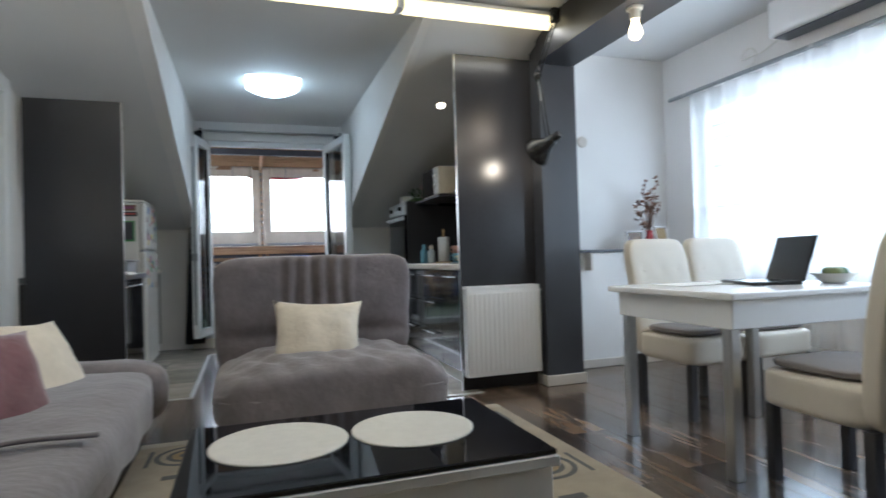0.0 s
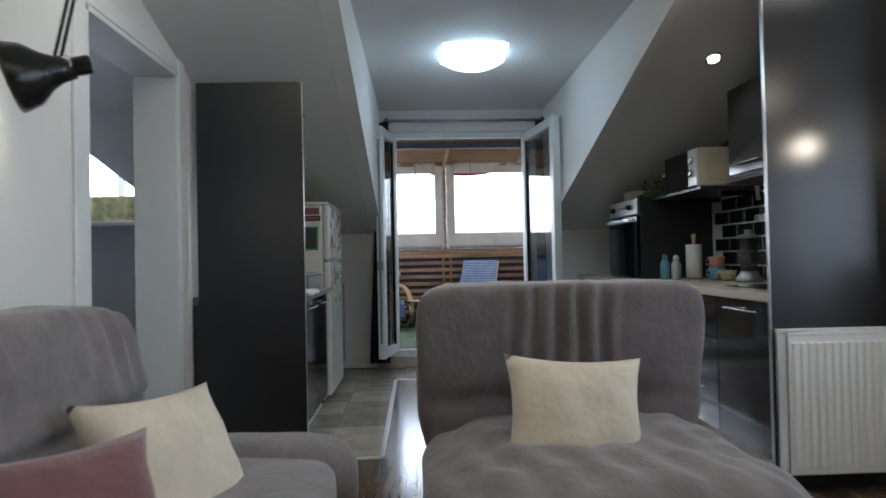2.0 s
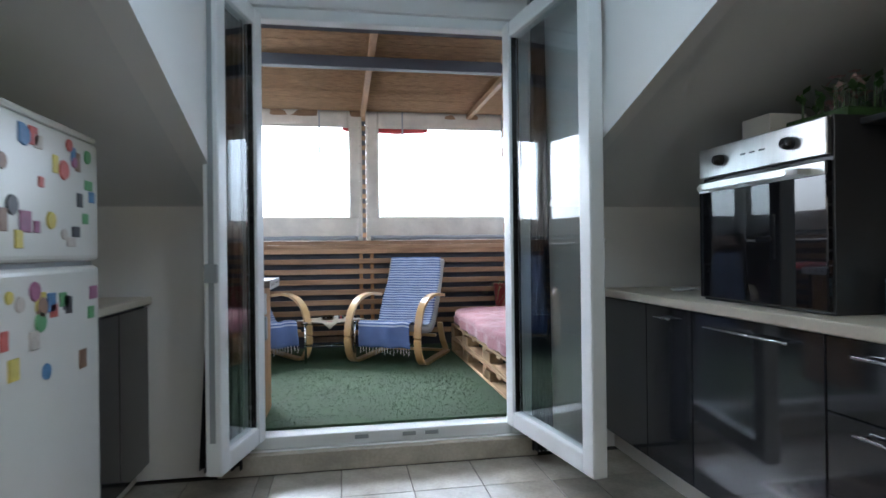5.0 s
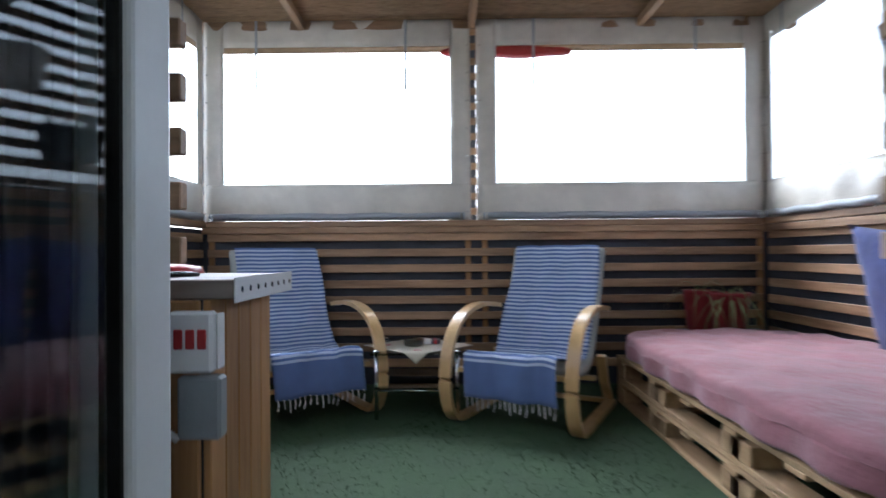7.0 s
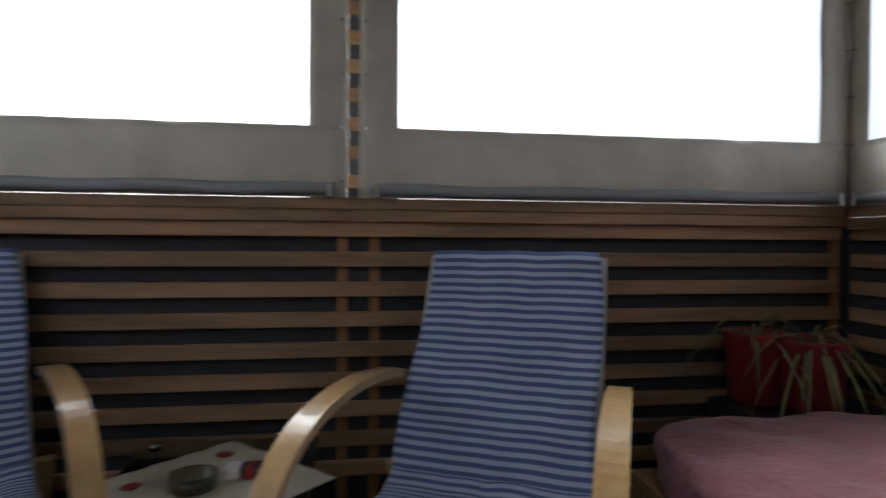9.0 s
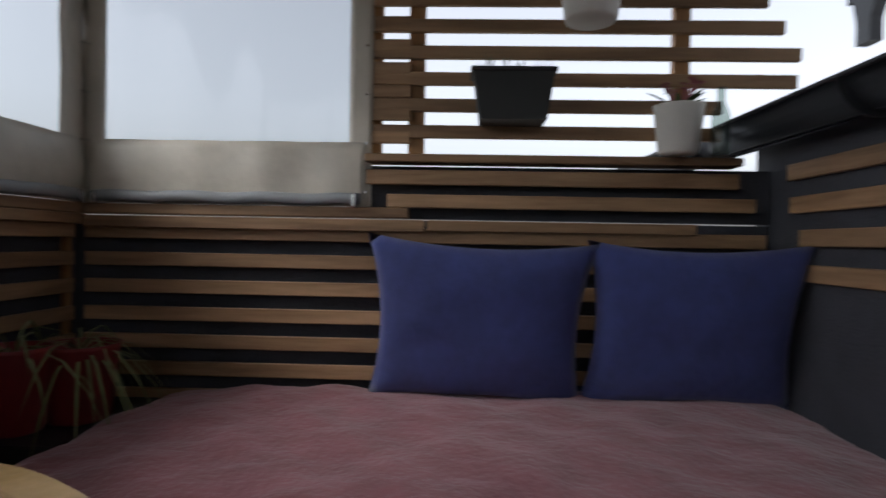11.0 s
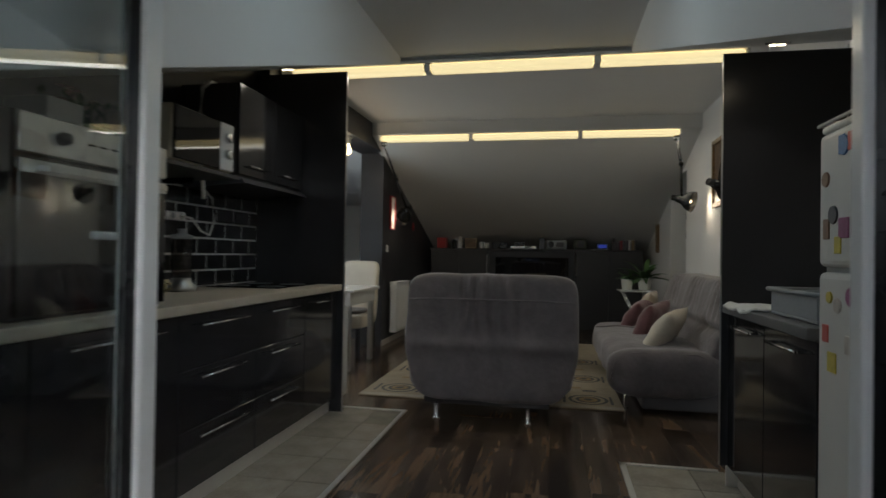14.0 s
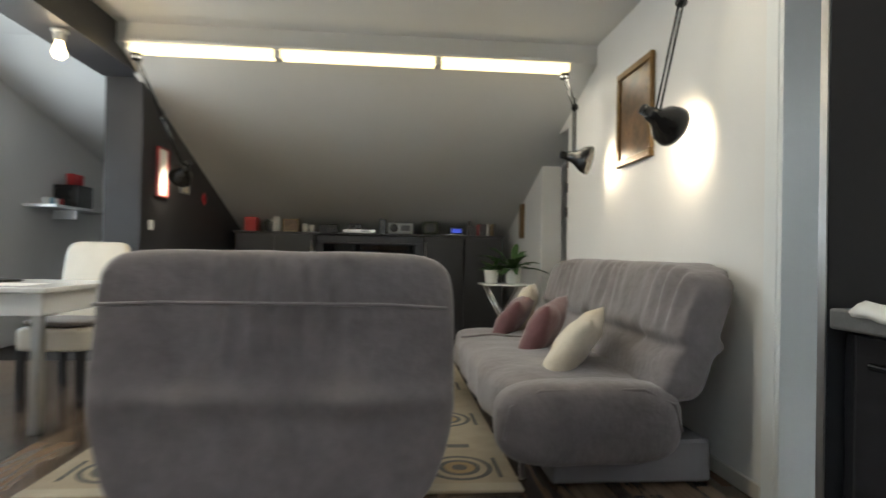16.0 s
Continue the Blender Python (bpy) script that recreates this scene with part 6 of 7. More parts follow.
sl = slat_wall("parapet_west", "stained pine slats on the side parapet", 1, 0.95, BY - 0.03, BL, 0.19, 1.11)
part("top_rail", box(BL - 0.05, BL + 0.035, 0.9, BY - 0.04, 1.175, 1.215, 0.004), PINEY, sl)
sr = slat_wall("parapet_east", "stained pine slats beside the daybed", 1, KD + 0.04, BY - 0.03, BR, 0.19, 1.11)
part("top_rail", box(BR - 0.035, BR + 0.05, 1.62, BY - 0.04, 1.175, 1.215, 0.004), PINEY, sr)
part("rail_front", box(BR - 0.036, BR - 0.012, 1.56, BY - 0.04, 1.125, 1.17, 0.003), PINEY, sr)
part("rail_front", box(BR - 0.034, BR - 0.012, KD + 0.3, 1.55, 1.13, 1.17, 0.003), PINEY, sr)
part("upper_rail", box(BR - 0.06, BR + 0.05, 0.42, 1.78, 1.38, 1.41, 0.004), PINEY, sr, "pine shelf rail")
part("upper_slat", box(BR - 0.03, BR - 0.005, 0.42, 1.78, 1.30, 1.355, 0.003), PINEY, sr)
part("upper_slat", box(BR - 0.03, BR - 0.005, 0.36, 1.70, 1.215, 1.265, 0.003), PINEY, sr)

# open privacy slats above the daybed
pv = thing("privacy_screen", "open pine slat screen with plant pots", "slatted screen", kind="structure", at=(BR, 1.0, 1.41))
for k in range(11):
    z = 1.50 + k * 0.098
    y0 = 0.30 + 0.045 * (1.6 - abs(k - 2)) if k < 3 else 0.30 + 0.06 * (k - 2)
    part("slat", box(BR - 0.012, BR + 0.012, min(y0, 0.75) - 0.16 if k > 1 else 0.48, 1.80, z - 0.024, z + 0.024, 0.003), PINEY, pv)
for y in (0.62, 1.60, 1.76):
    part("post", box(BR + 0.013, BR + 0.055, y - 0.03, y + 0.03, 1.42, 2.5, 0.004), PINEZ, pv)
for k in range(12):
    part("short_slat", box(BR - 0.013, BR + 0.011, 1.62, 1.82, 1.455 + k * 0.085, 1.50 + k * 0.085, 0.003), PINEY, pv)

pw = thing("privacy_screen", "open pine slat screen above the bar", "slatted screen", kind="structure", at=(BL, 0.9, 1.25))
for k in range(12):
    z = 1.27 + k * 0.098
    part("slat", box(BL - 0.012, BL + 0.012, 0.36 + 0.03 * (k % 3), 1.53, z - 0.024, z + 0.024, 0.003), PINEY, pw)
for y in (0.5, 1.0, 1.49):
    part("post", box(BL - 0.055, BL - 0.013, y - 0.03, y + 0.03, 1.216, 2.5, 0.004), PINEZ, pw)

# slats on the house wall
hs = thing("house_slats", "stained pine slats on the black house wall", "slatted wall", kind="structure", at=(1.3, KD + 0.02, 1.0))
for z, x1 in ((1.01, 1.78), (1.125, 1.82), (1.237, 1.88), (1.35, 1.90), (1.463, 1.05), (1.575, 1.05), (1.687, 1.13), (1.80, 1.13), (1.91, 1.13), (2.02, 1.13), (2.13, 1.13), (2.24, 1.13)):
    part("slat", box(0.842, x1, KD + 0.013, KD + 0.035, z - 0.028, z + 0.028, 0.003), PINE, hs)
hs2 = thing("house_slats", "stained pine slat ends beside the bar", "slatted wall", kind="structure", at=(-1.0, KD + 0.02, 1.0))
for k in range(12):
    z = 1.01 + 0.113 * k
    part("slat", box(-1.6 if z < 1.4 else -0.74, -0.60, KD + 0.013, KD + 0.045, z - 0.028, z + 0.028, 0.003), PINE, hs2)
# narrow posts of alternating blocks between the tarpaulins
for x, y in ((0.115, BY), (BL + 0.03, BY), (BR - 0.03, BY)):
    pb = thing("slat_post", "dark post with pine blocks between tarpaulins", "post", "corner posts", (x, y, 1.2))
    part("core", box(x - 0.02 if x > -1 else x - 0.07, x + 0.02 if x < 1 else x + 0.07, y + 0.0, y + 0.03, 1.216, 2.5), SLATE, pb)
    for k in range(13):
        part("block", box(x - 0.021, x + 0.021, y - 0.012, y - 0.001, 1.25 + k * 0.098, 1.295 + k * 0.098, 0.002), PINE, pb)


def tarp(m, w, label, z0=1.222, zw0=1.455, zw1=2.29, z1=2.52, side=0.085):
    """Roll-down tarpaulin with a clear window; local x along the wall, face to -y."""
    t = thing("tarpaulin", label, "tarpaulin", "tarpaulins", (0, 0, 0))
    ph = w * 7

    def f(x0, x1, za, zb, amp, lean=0.0):
        def g(u, v):
            x, z = x0 + (x1 - x0) * u, za + (zb - za) * v
            y = amp * (math.sin(x * 23 + ph) * 0.4 + noise.noise(Vector((x * 5 + ph, z * 4, 0)))) * (0.4 + 0.6 * math.sin(math.pi * v)) - lean * math.sin(math.pi * v)
            return Vector((x, y - 0.02, z))
        return g
    part("hem", sheet(f(0.02, w - 0.02, z0 - 0.006, zw0, 0.014, 0.012), 40, 8, 0.003), VINYL, t, "cream lower hem", True)
    part("hem_roll", sweep([(0.04 + (w - 0.08) * k / 24, -0.035 + 0.004 * math.sin(k * 1.7), z0 + 0.02 + 0.003 * math.sin(k * 0.9)) for k in range(25)], 0.022), GREYPLASTIC, t, "grey roller pocket", True)
    part("strip", sheet(f(0.0, side, z0 - 0.015, z1, 0.006), 4, 24, 0.003), VINYL, t, "", True)
    part("strip", sheet(f(w - side, w, z0 - 0.015, z1, 0.006), 4, 24, 0.003), VINYL, t, "", True)
    part("header", sheet(f(side, w - side, zw1 + 0.06, z1, 0.01), 30, 4, 0.003), VINYL, t, "", True)
    g = part("window", sheet(f(side, w - side, zw0, zw1 + 0.06, 0.008), 24, 8), CLEAR, t, "clear vinyl window", True)
    g.visible_shadow = False
    for k in range(7):
        for x in (0.02, w - 0.02):
            part("snap", lathe([(0.006, 0), (0.004, 0.004)], 8, (x, -0.026, 1.27 + k * 0.18), Matrix.Rotation(radians(90), 4, 'X')), CHROME, t)
    for x in (0.06, w - 0.06):
        part("clip", box(x - 0.008, x + 0.008, -0.06, -0.03, z0 - 0.01, z0 + 0.04, 0.003), CHROME, t)
    for x in (0.2 * w, 0.76 * w):
        part("strap", box(x - 0.008, x + 0.008, -0.034, -0.03, 2.06, 2.52, 0.001), GREYPLASTIC, t, "hanging grey strap")
    t.matrix_basis = m
    return t


tarp(pose(-1.64, BY - 0.01, 0), 1.735, "cream tarpaulin with a clear window, rolled down", side=0.13)
tarp(pose(0.135, BY - 0.01, 0), 1.865, "wide cream tarpaulin with a clear window, rolled down", side=0.13)
tarp(pose(BR, BY - 0.03, 0, 0, 0, -90), 1.09, "cream side tarpaulin beside the daybed, rolled down")
tarp(pose(BL, 1.55, 0, 0, 0, 90), 1.28, "cream side tarpaulin beside the bar, rolled down")

# roof of reed mats
rf = bmesh.new()
box(BL - 0.3, BR + 0.15, KD + 0.25, BY + 0.35, 2.53, 2.555, bm=rf)
structure("balcony_ceiling", rf, REED, "brown reed mat ceiling over the balcony", "ceiling")
rd_ = bmesh.new()
random.seed(9)
for k in range(300):
    y = KD + 0.26 + (BY - KD) * 0.0 + k * 0.0098
    sweep([(BL - 0.25, y, 2.527 + random.uniform(-0.003, 0.003)), (0.2, y + random.uniform(-0.01, 0.01), 2.525 + random.uniform(-0.004, 0.004)), (BR + 0.15, y, 2.527)], 0.0045, seg=4, bm=rd_)
tagged(part("reed_stalks", rd_, REED), "thin reed stalks under the balcony roof", "reeds", kind="stuff")
for x in (-1.0, 0.11, 1.2):
    single("rafter", box(x - 0.022, x + 0.022, KD + 0.3, BY + 0.3, 2.465, 2.519, 0.004), PINEY, "pale pine rafter under the reed roof", "rafter", "rafters", "structure")
single("cross_beam", box(BL - 0.2, BR + 0.2, 1.02, 1.09, 2.385, 2.463, 0.004), SLATE, "dark painted cross beam", "beam", kind="structure")
single("wall_plate", box(BL - 0.2, BR + 0.2, BY - 0.03, BY + 0.05, 2.46, 2.523, 0.004), PINE, "pine beam over the parapet", "beam", kind="structure")
ev = sheet(lambda u, v: Vector((1.18 + 1.35 * u, 0.52 - 0.80 * v, 2.55 - 0.27 * v - 0.02 * math.sin(u * 3))), 12, 10, 0.03)
structure("reed_eave", ev, REED, "sloping reed eave above the gutter", "roof")
es = bmesh.new()
for k in range(60):
    x = 1.19 + k * 0.0225
    sweep([(x, 0.52, 2.515), (x + random.uniform(-0.01, 0.01), 0.1, 2.375), (x, -0.30, 2.24)], 0.005, seg=4, bm=es)
tagged(part("eave_stalks", es, REED), "reed stalks of the sloping eave", "reeds", kind="stuff")
brk = thing("eave_bracket", "dark painted eave board with a bracket", "eave", kind="structure", at=(2.4, -0.3, 2.05))
part("board", box(1.18, 2.55, -0.34, -0.30, 2.19, 2.27, 0.004), GUTTER, brk)
part("bracket", prism([(2.33, 2.19), (2.50, 2.19), (2.47, 2.08), (2.47, 1.98), (2.38, 1.98), (2.38, 2.08)], -0.345, -0.29, 1), GUTTER, brk)

gt = thing("gutter", "dark half-round roof gutter along the eave", "gutter", kind="structure", at=(1.8, 0.40, 1.5))
gm = bmesh.new()
prof = [(0.09 * math.cos(a), 0.09 * math.sin(a)) for a in [math.pi + math.pi * k / 12 for k in range(13)]]
rows_ = []
for x, dz in ((0.97, 0.0), (3.6, 0.03)):
    rows_.append([gm.verts.new((x, 0.385 + a, 1.525 + dz + b)) for a, b in prof])
for k in range(12):
    gm.faces.new((rows_[0][k], rows_[0][k + 1], rows_[1][k + 1], rows_[1][k]))
bmesh.ops.solidify(gm, geom=list(gm.faces), thickness=0.004)
part("trough", gm, GUTTER, gt, "", True)
part("end_cap", prism([(0.385 + a, 1.525 + b) for a, b in prof], 0.962, 0.97, 0), GUTTER, gt)
for x in (1.35, 2.3):
    part("strap", sweep([(x, 0.385 + 0.093 * math.cos(a), 1.527 + 0.093 * math.sin(a)) for a in [math.pi + math.pi * k / 10 for k in range(11)]], 0.025, 0.004, flat=True, up=(1, 0, 0)), GUTTER, gt)
part("lip", sweep([(0.965, 0.475, 1.526), (3.6, 0.475, 1.556)], 0.008), GUTTER, gt, "", True)
structure("main_roof", prism([(0.36, 1.44), (-0.6, 1.76), (-0.6, 1.80), (0.36, 1.48)], 2.16, 3.9, 0), GUTTER, "dark tiled main roof beside the dormer", "roof")
structure("main_roof_west", prism([(0.36, 1.44), (-0.1, 1.60), (-0.1, 1.64), (0.36, 1.48)], -4.7, -1.82, 0), GUTTER, "dark main roof on the other side", "roof")
bdp = thing("collage_board", "collage board of bottle labels on the slats", "wall decoration", at=(1.02, KD + 0.045, 1.75))
part("board", box(0.90, 1.16, KD + 0.037, KD + 0.055, 1.575, 1.95, 0.003), RUGDARK, bdp)
random.seed(12)
for k in range(60):
    x, z = random.uniform(0.905, 1.10), random.uniform(1.58, 1.89)
    part("label", box(x, x + random.uniform(0.03, 0.06), KD + 0.0555 + k * 0.0001, KD + 0.0558 + k * 0.0001, z, z + random.uniform(0.03, 0.06)), random.choice([SLATE, GREYPLASTIC, RUGDARK, RUG, RUGMID, MAGNET[1], MAGNET[4]]), bdp)
part("lettering", box(0.965, 1.00, KD + 0.062, KD + 0.0625, 1.60, 1.93), SLATE, bdp)
part("opener", box(0.86, 0.895, KD + 0.036, KD + 0.06, 1.86, 1.96, 0.008), BLACKMETAL, bdp)
sk = thing("wall_socket", "white weatherproof socket on the slats", "socket", at=(1.28, KD + 0.03, 1.15))
part("box", box(1.245, 1.315, KD + 0.013, KD + 0.06, 1.105, 1.18, 0.006), WHITEGLOSS, sk)
part("flap", box(1.25, 1.31, KD + 0.0605, KD + 0.066, 1.11, 1.165, 0.003), WHITEGLOSS, sk)

# daybed of pallets
PX0, PX1, PY0, PY1 = 0.92, 1.99, 0.29, 2.46
dbd = thing("daybed", "pallet daybed with a mauve bedspread", "daybed", at=(1.45, 1.4, BZ))
for lay in range(2):
    z = BZ + lay * 0.135
    for x in (PX0, 1.41, PX1 - 0.1):
        part("bottom_board", box(x, x + 0.1, PY0, PY1, z + 0.001, z + 0.02, 0.002), RAWPINE, dbd)
        for y in (PY0, 0.98, 1.05, 1.72, 1.79, PY1 - 0.14):
            part("block", box(x, x + 0.1, y, y + 0.14, z + 0.021, z + 0.092, 0.003), RAWPINE, dbd)
    for y in (PY0, 0.7, 1.08, 1.46, 1.84, PY1 - 0.1):
        part("stringer", box(PX0, PX1, y, y + 0.1, z + 0.093, z + 0.111, 0.002), RAWPINE, dbd)
    for x in (PX0, 1.2, 1.5, PX1 - 0.1):
        part("deck_board", box(x, x + 0.1, PY0, PY1, z + 0.112, z + 0.132, 0.002), RAWPINE, dbd)


def bed_fn(p):
    q = p.copy()
    q.z += cover(p, 0.012, 3.5) + cover(p, 0.006, 16, 3) + (0.006 * math.sin(p.y * 21) * math.sin(p.x * 17) if p.z > 0.5 else 0)
    if p.z < 0.5:
        q.x += 0.012 * math.sin(p.y * 19) * (1 if p.x < 1.2 else 0)
    return q


part("mattress", softbox(PX0 - 0.02, PX1 + 0.0, PY0 - 0.01, PY1 + 0.02, 0.40, 0.565, 64, 7.0, 0.006, 4, bed_fn), MAUVE, dbd, "mauve quilted bedspread", True)
single("cushion", pillow(0.74, 0.60, 0.17, pose(1.83, 0.64, 0.815, 14, 0, -90), seed=5, n=18), BLUECUSH, "large blue canvas cushion against the slats", "cushion", "blue cushions", smooth=True)
single("cushion", pillow(0.76, 0.60, 0.17, pose(1.83, 1.36, 0.815, 14, 2, -90), seed=9, n=18), BLUECUSH, "large blue canvas cushion by the tarpaulin", "cushion", "blue cushions", smooth=True)
single("side_box", box(1.40, 1.92, 2.50, 2.82, BZ, 0.51, 0.006), SATINBLACK, "dark box behind the daybed", "box")
REDPOT = mat("faded red plastic", (0.22, 0.022, 0.025), 0.45, vary=0.2, scale=9)
potted(1.65, 2.62, 0.511, 0.115, 0.24, REDPOT, PALELEAF, 34, 0.34, "trailing spider plant in a red pot", 0.85, 6, wide=0.005)
potted(1.52, 2.73, 0.511, 0.10, 0.25, REDPOT, PALELEAF, 22, 0.34, "thin-leaved spider plant in a dull red pot", 0.85, 16, wide=0.005)

# pots on the privacy screen
potted(BR - 0.10, 0.67, 1.411, 0.085, 0.17, POTWHITE, LEAF, 16, 0.12, "ribbed white pot with pink blossoms on the rail", 0.2, 7, flower=mat("pink petals", (0.35, 0.1, 0.14), 0.7, vary=0.3), wide=0.012)
jr = thing("glass_bottle", "clear glass bottle beside the pot", "bottle", at=(BR - 0.09, 0.50, 1.411))
part("body", lathe([(0.03, 0), (0.032, 0.01), (0.032, 0.14), (0.014, 0.19), (0.014, 0.24)], 14, (BR - 0.09, 0.52, 1.411)), glass("bottle glass", (0.6, 0.65, 0.62), 0.02), jr, "", True)
pl = thing("hanging_planter", "dark planter hooked on the slats", "planter", at=(BR - 0.09, 1.36, 1.58))
part("trough", prism([(1.11, 1.69), (1.39, 1.69), (1.365, 1.52), (1.135, 1.52)], BR - 0.15, BR - 0.016, 0), DARKPOT, pl)
part("rim", box(BR - 0.156, BR - 0.014, 1.10, 1.40, 1.685, 1.702, 0.004), DARKPOT, pl)
tl2 = bmesh.new()
random.seed(3)
for k in range(40):
    c = Vector((BR - 0.085 + random.uniform(-0.05, 0.05), random.uniform(1.12, 1.38), 1.702))
    e = Vector((random.uniform(-0.02, 0.02), random.uniform(-0.02, 0.02), random.uniform(0.02, 0.06)))
    s = e.cross(Vector((0.3, 1, 0))).normalized() * 0.008
    tl2.faces.new([tl2.verts.new(q) for q in (c, c + e * 0.5 + s, c + e, c + e * 0.5 - s)])
part("plants", tl2, LEAF, pl)
hp = thing("hanging_planter", "white round planter hooked high on the slats", "planter", at=(BR - 0.1, 1.0, 1.9))
part("pot", lathe([(0.085, 0), (0.09, 0.01), (0.115, 0.19), (0.12, 0.2), (0.105, 0.2), (0.1, 0.18)], 24, (BR - 0.135, 0.99, 1.86)), POTWHITE, hp, "", True)
part("hook", sweep([(BR - 0.02, 0.99, 2.06), (BR - 0.012, 0.99, 2.11), (BR + 0.02, 0.99, 2.11)], 0.004, seg=5), BLACKMETAL, hp)


# bentwood armchairs with striped towels
def lounge_chair(m, label):
    t = thing("lounge_chair", label, "armchair", "bentwood chairs", (0, 0, 0))
    loop = [(0.40, 0.015), (0.1, 0.013), (-0.22, 0.013), (-0.33, 0.03), (-0.40, 0.10), (-0.43, 0.20), (-0.425, 0.30), (-0.39, 0.40), (-0.33, 0.48), (-0.24, 0.535), (-0.12, 0.565), (0.02, 0.575), (0.16, 0.565), (0.25, 0.55)]
    ctl = [loop[0]] + loop + [loop[-1]]
    loop = [tuple(0.5 * (2 * q1[d] + (q2[d] - q0[d]) * w + (2 * q0[d] - 5 * q1[d] + 4 * q2[d] - q3[d]) * w * w + (3 * q1[d] - q0[d] - 3 * q2[d] + q3[d]) * w ** 3) for d in (0, 1))
            for q0, q1, q2, q3 in zip(ctl, ctl[1:], ctl[2:], ctl[3:]) for w in (0, 0.25, 0.5, 0.75)] + [loop[-1]]
    for s in (-1, 1):
        part("arm_frame", sweep([(0.315 * s, y, z) for y, z in loop], 0.06, 0.024, flat=True, up=(0.0, 0.0, 1)), BENT, t, "curved birch arm and leg")
        part("back_leg", sweep([(0.30 * s, 0.22, 0.30), (0.30 * s, 0.30, 0.14), (0.30 * s, 0.40, 0.03)], 0.05, 0.022, flat=True), BENT, t)
    for y, z in ((-0.30, 0.27), (0.10, 0.20), (0.38, 0.02)):
        part("crossbar", box(-0.30, 0.30, y - 0.02, y + 0.02, z - 0.012, z + 0.012, 0.003), BENT, t)
    prof = [(0.46, 0.88), (0.40, 0.74), (0.31, 0.55), (0.22, 0.40), (0.14, 0.30), (0.06, 0.265), (-0.08, 0.275), (-0.22, 0.31), (-0.34, 0.335)]
    arc = [0.0]
    for a, b in zip(prof, prof[1:]):
        arc.append(arc[-1] + math.hypot(b[0] - a[0], b[1] - a[1]))

    def along(v, drop=0.0):
        s = v * (arc[-1] + drop)
        if s >= arc[-1]:
            return prof[-1][0] - 0.03 - 0.02 * math.sin((s - arc[-1]) * 8), prof[-1][1] - (s - arc[-1]), (0.6, 0.6), s
        k = max(i for i in range(len(arc) - 1) if arc[i] <= s)
        f = (s - arc[k]) / (arc[k + 1] - arc[k])
        y, z = prof[k][0] + (prof[k + 1][0] - prof[k][0]) * f, prof[k][1] + (prof[k + 1][1] - prof[k][1]) * f
        d = Vector((prof[k + 1][0] - prof[k][0], prof[k + 1][1] - prof[k][1])).normalized()
        return y, z, (d.y, -d.x), s

    def pad(off):
        def f(u, v):
            y, z, n, s = along(v * 0.93)
            e = 1 - 0.06 * abs(2 * u - 1) ** 8
            return Vector(((u - 0.5) * 0.54, y + n[0] * off, z + n[1] * off))
        return f
    cu = sheet(pad(-0.034), 14, 30, 0.05)
    part("cushion", cu, mat("pale cushion ticking", (0.45, 0.47, 0.44), 0.9, vary=0.1, fine=200, bump=0.2), t, "pale seat cushion", True)

    def cloth(u, v):
        y, z, n, s = along(v, 0.21)
        w = 0.50 + 0.03 * math.sin(v * 5)
        q = Vector(((u - 0.5) * w + 0.008 * math.sin(v * 13), y + n[0] * 0.026, z + n[1] * 0.026))
        r = 0.006 * noise.noise(Vector((u * 5, v * 9, m.translation.x * 3))) + 0.004 * math.sin(u * 9 + v * 4)
        q.y += n[0] * abs(r) * 1.5 - (0.012 * math.sin(u * 14) if s > arc[-1] else 0)
        q.z += n[1] * abs(r) * 1.5 + 0.010
        q.y -= 0.012
        return q
    part("towel", sheet(cloth, 26, 60, 0.003, uv=lambda u, v: (u, v * (arc[-1] + 0.21))), TOWEL, t, "blue and white striped towel with fringe", True)
    fr_ = bmesh.new()
    for k in range(17):
        c = cloth((k + 0.5) / 17, 1.0)
        l = 0.05 + 0.012 * math.sin(k * 4.1)
        sweep([tuple(c + Vector((0, 0, 0.004))), tuple(c + Vector((0.003, -0.003, -l * 0.5))), tuple(c + Vector((0.005 * math.sin(k), 0.0, -l)))], 0.0035, seg=5, bm=fr_)
    part("fringe", fr_, PAPER, t, "knotted white fringe")
    t.matrix_basis = m
    return t


lounge_chair(pose(-0.897, 2.326, BZ, 0, 0, 32), "birch bentwood armchair with a striped towel, by the bar")
lounge_chair(pose(0.405, 2.19, BZ, 0, 0, -27), "birch bentwood armchair with a striped towel, by the daybed")

tt = thing("side_table", "glass side table with thin metal legs", "side table", at=(-0.22, 2.3, BZ))
part("glass_top", box(-0.46, 0.02, 2.06, 2.62, 0.478, 0.488, 0.002), glass("tinted glass", (0.4, 0.45, 0.42), 0.02), tt)
part("glass_shelf", box(-0.44, 0.0, 2.08, 2.60, 0.30, 0.308, 0.002), glass("tinted shelf glass", (0.4, 0.45, 0.42), 0.02), tt)
for x in (-0.43, -0.01):
    for y in (2.10, 2.58):
        part("leg", sweep([(x, y, BZ), (x, y, 0.50)], 0.011), CHROME, tt, "", True)
        part("cap", lathe([(0.018, 0), (0.018, 0.008), (0.008, 0.012)], 12, (x, y, 0.489)), CHROME, tt, "", True)
    part("side_bar", sweep([(x, 2.10, 0.29), (x, 2.58, 0.29)], 0.007), CHROME, tt, "", True)
part("front_bar", sweep([(-0.43, 2.10, 0.29), (-0.01, 2.10, 0.29)], 0.007), CHROME, tt, "", True)


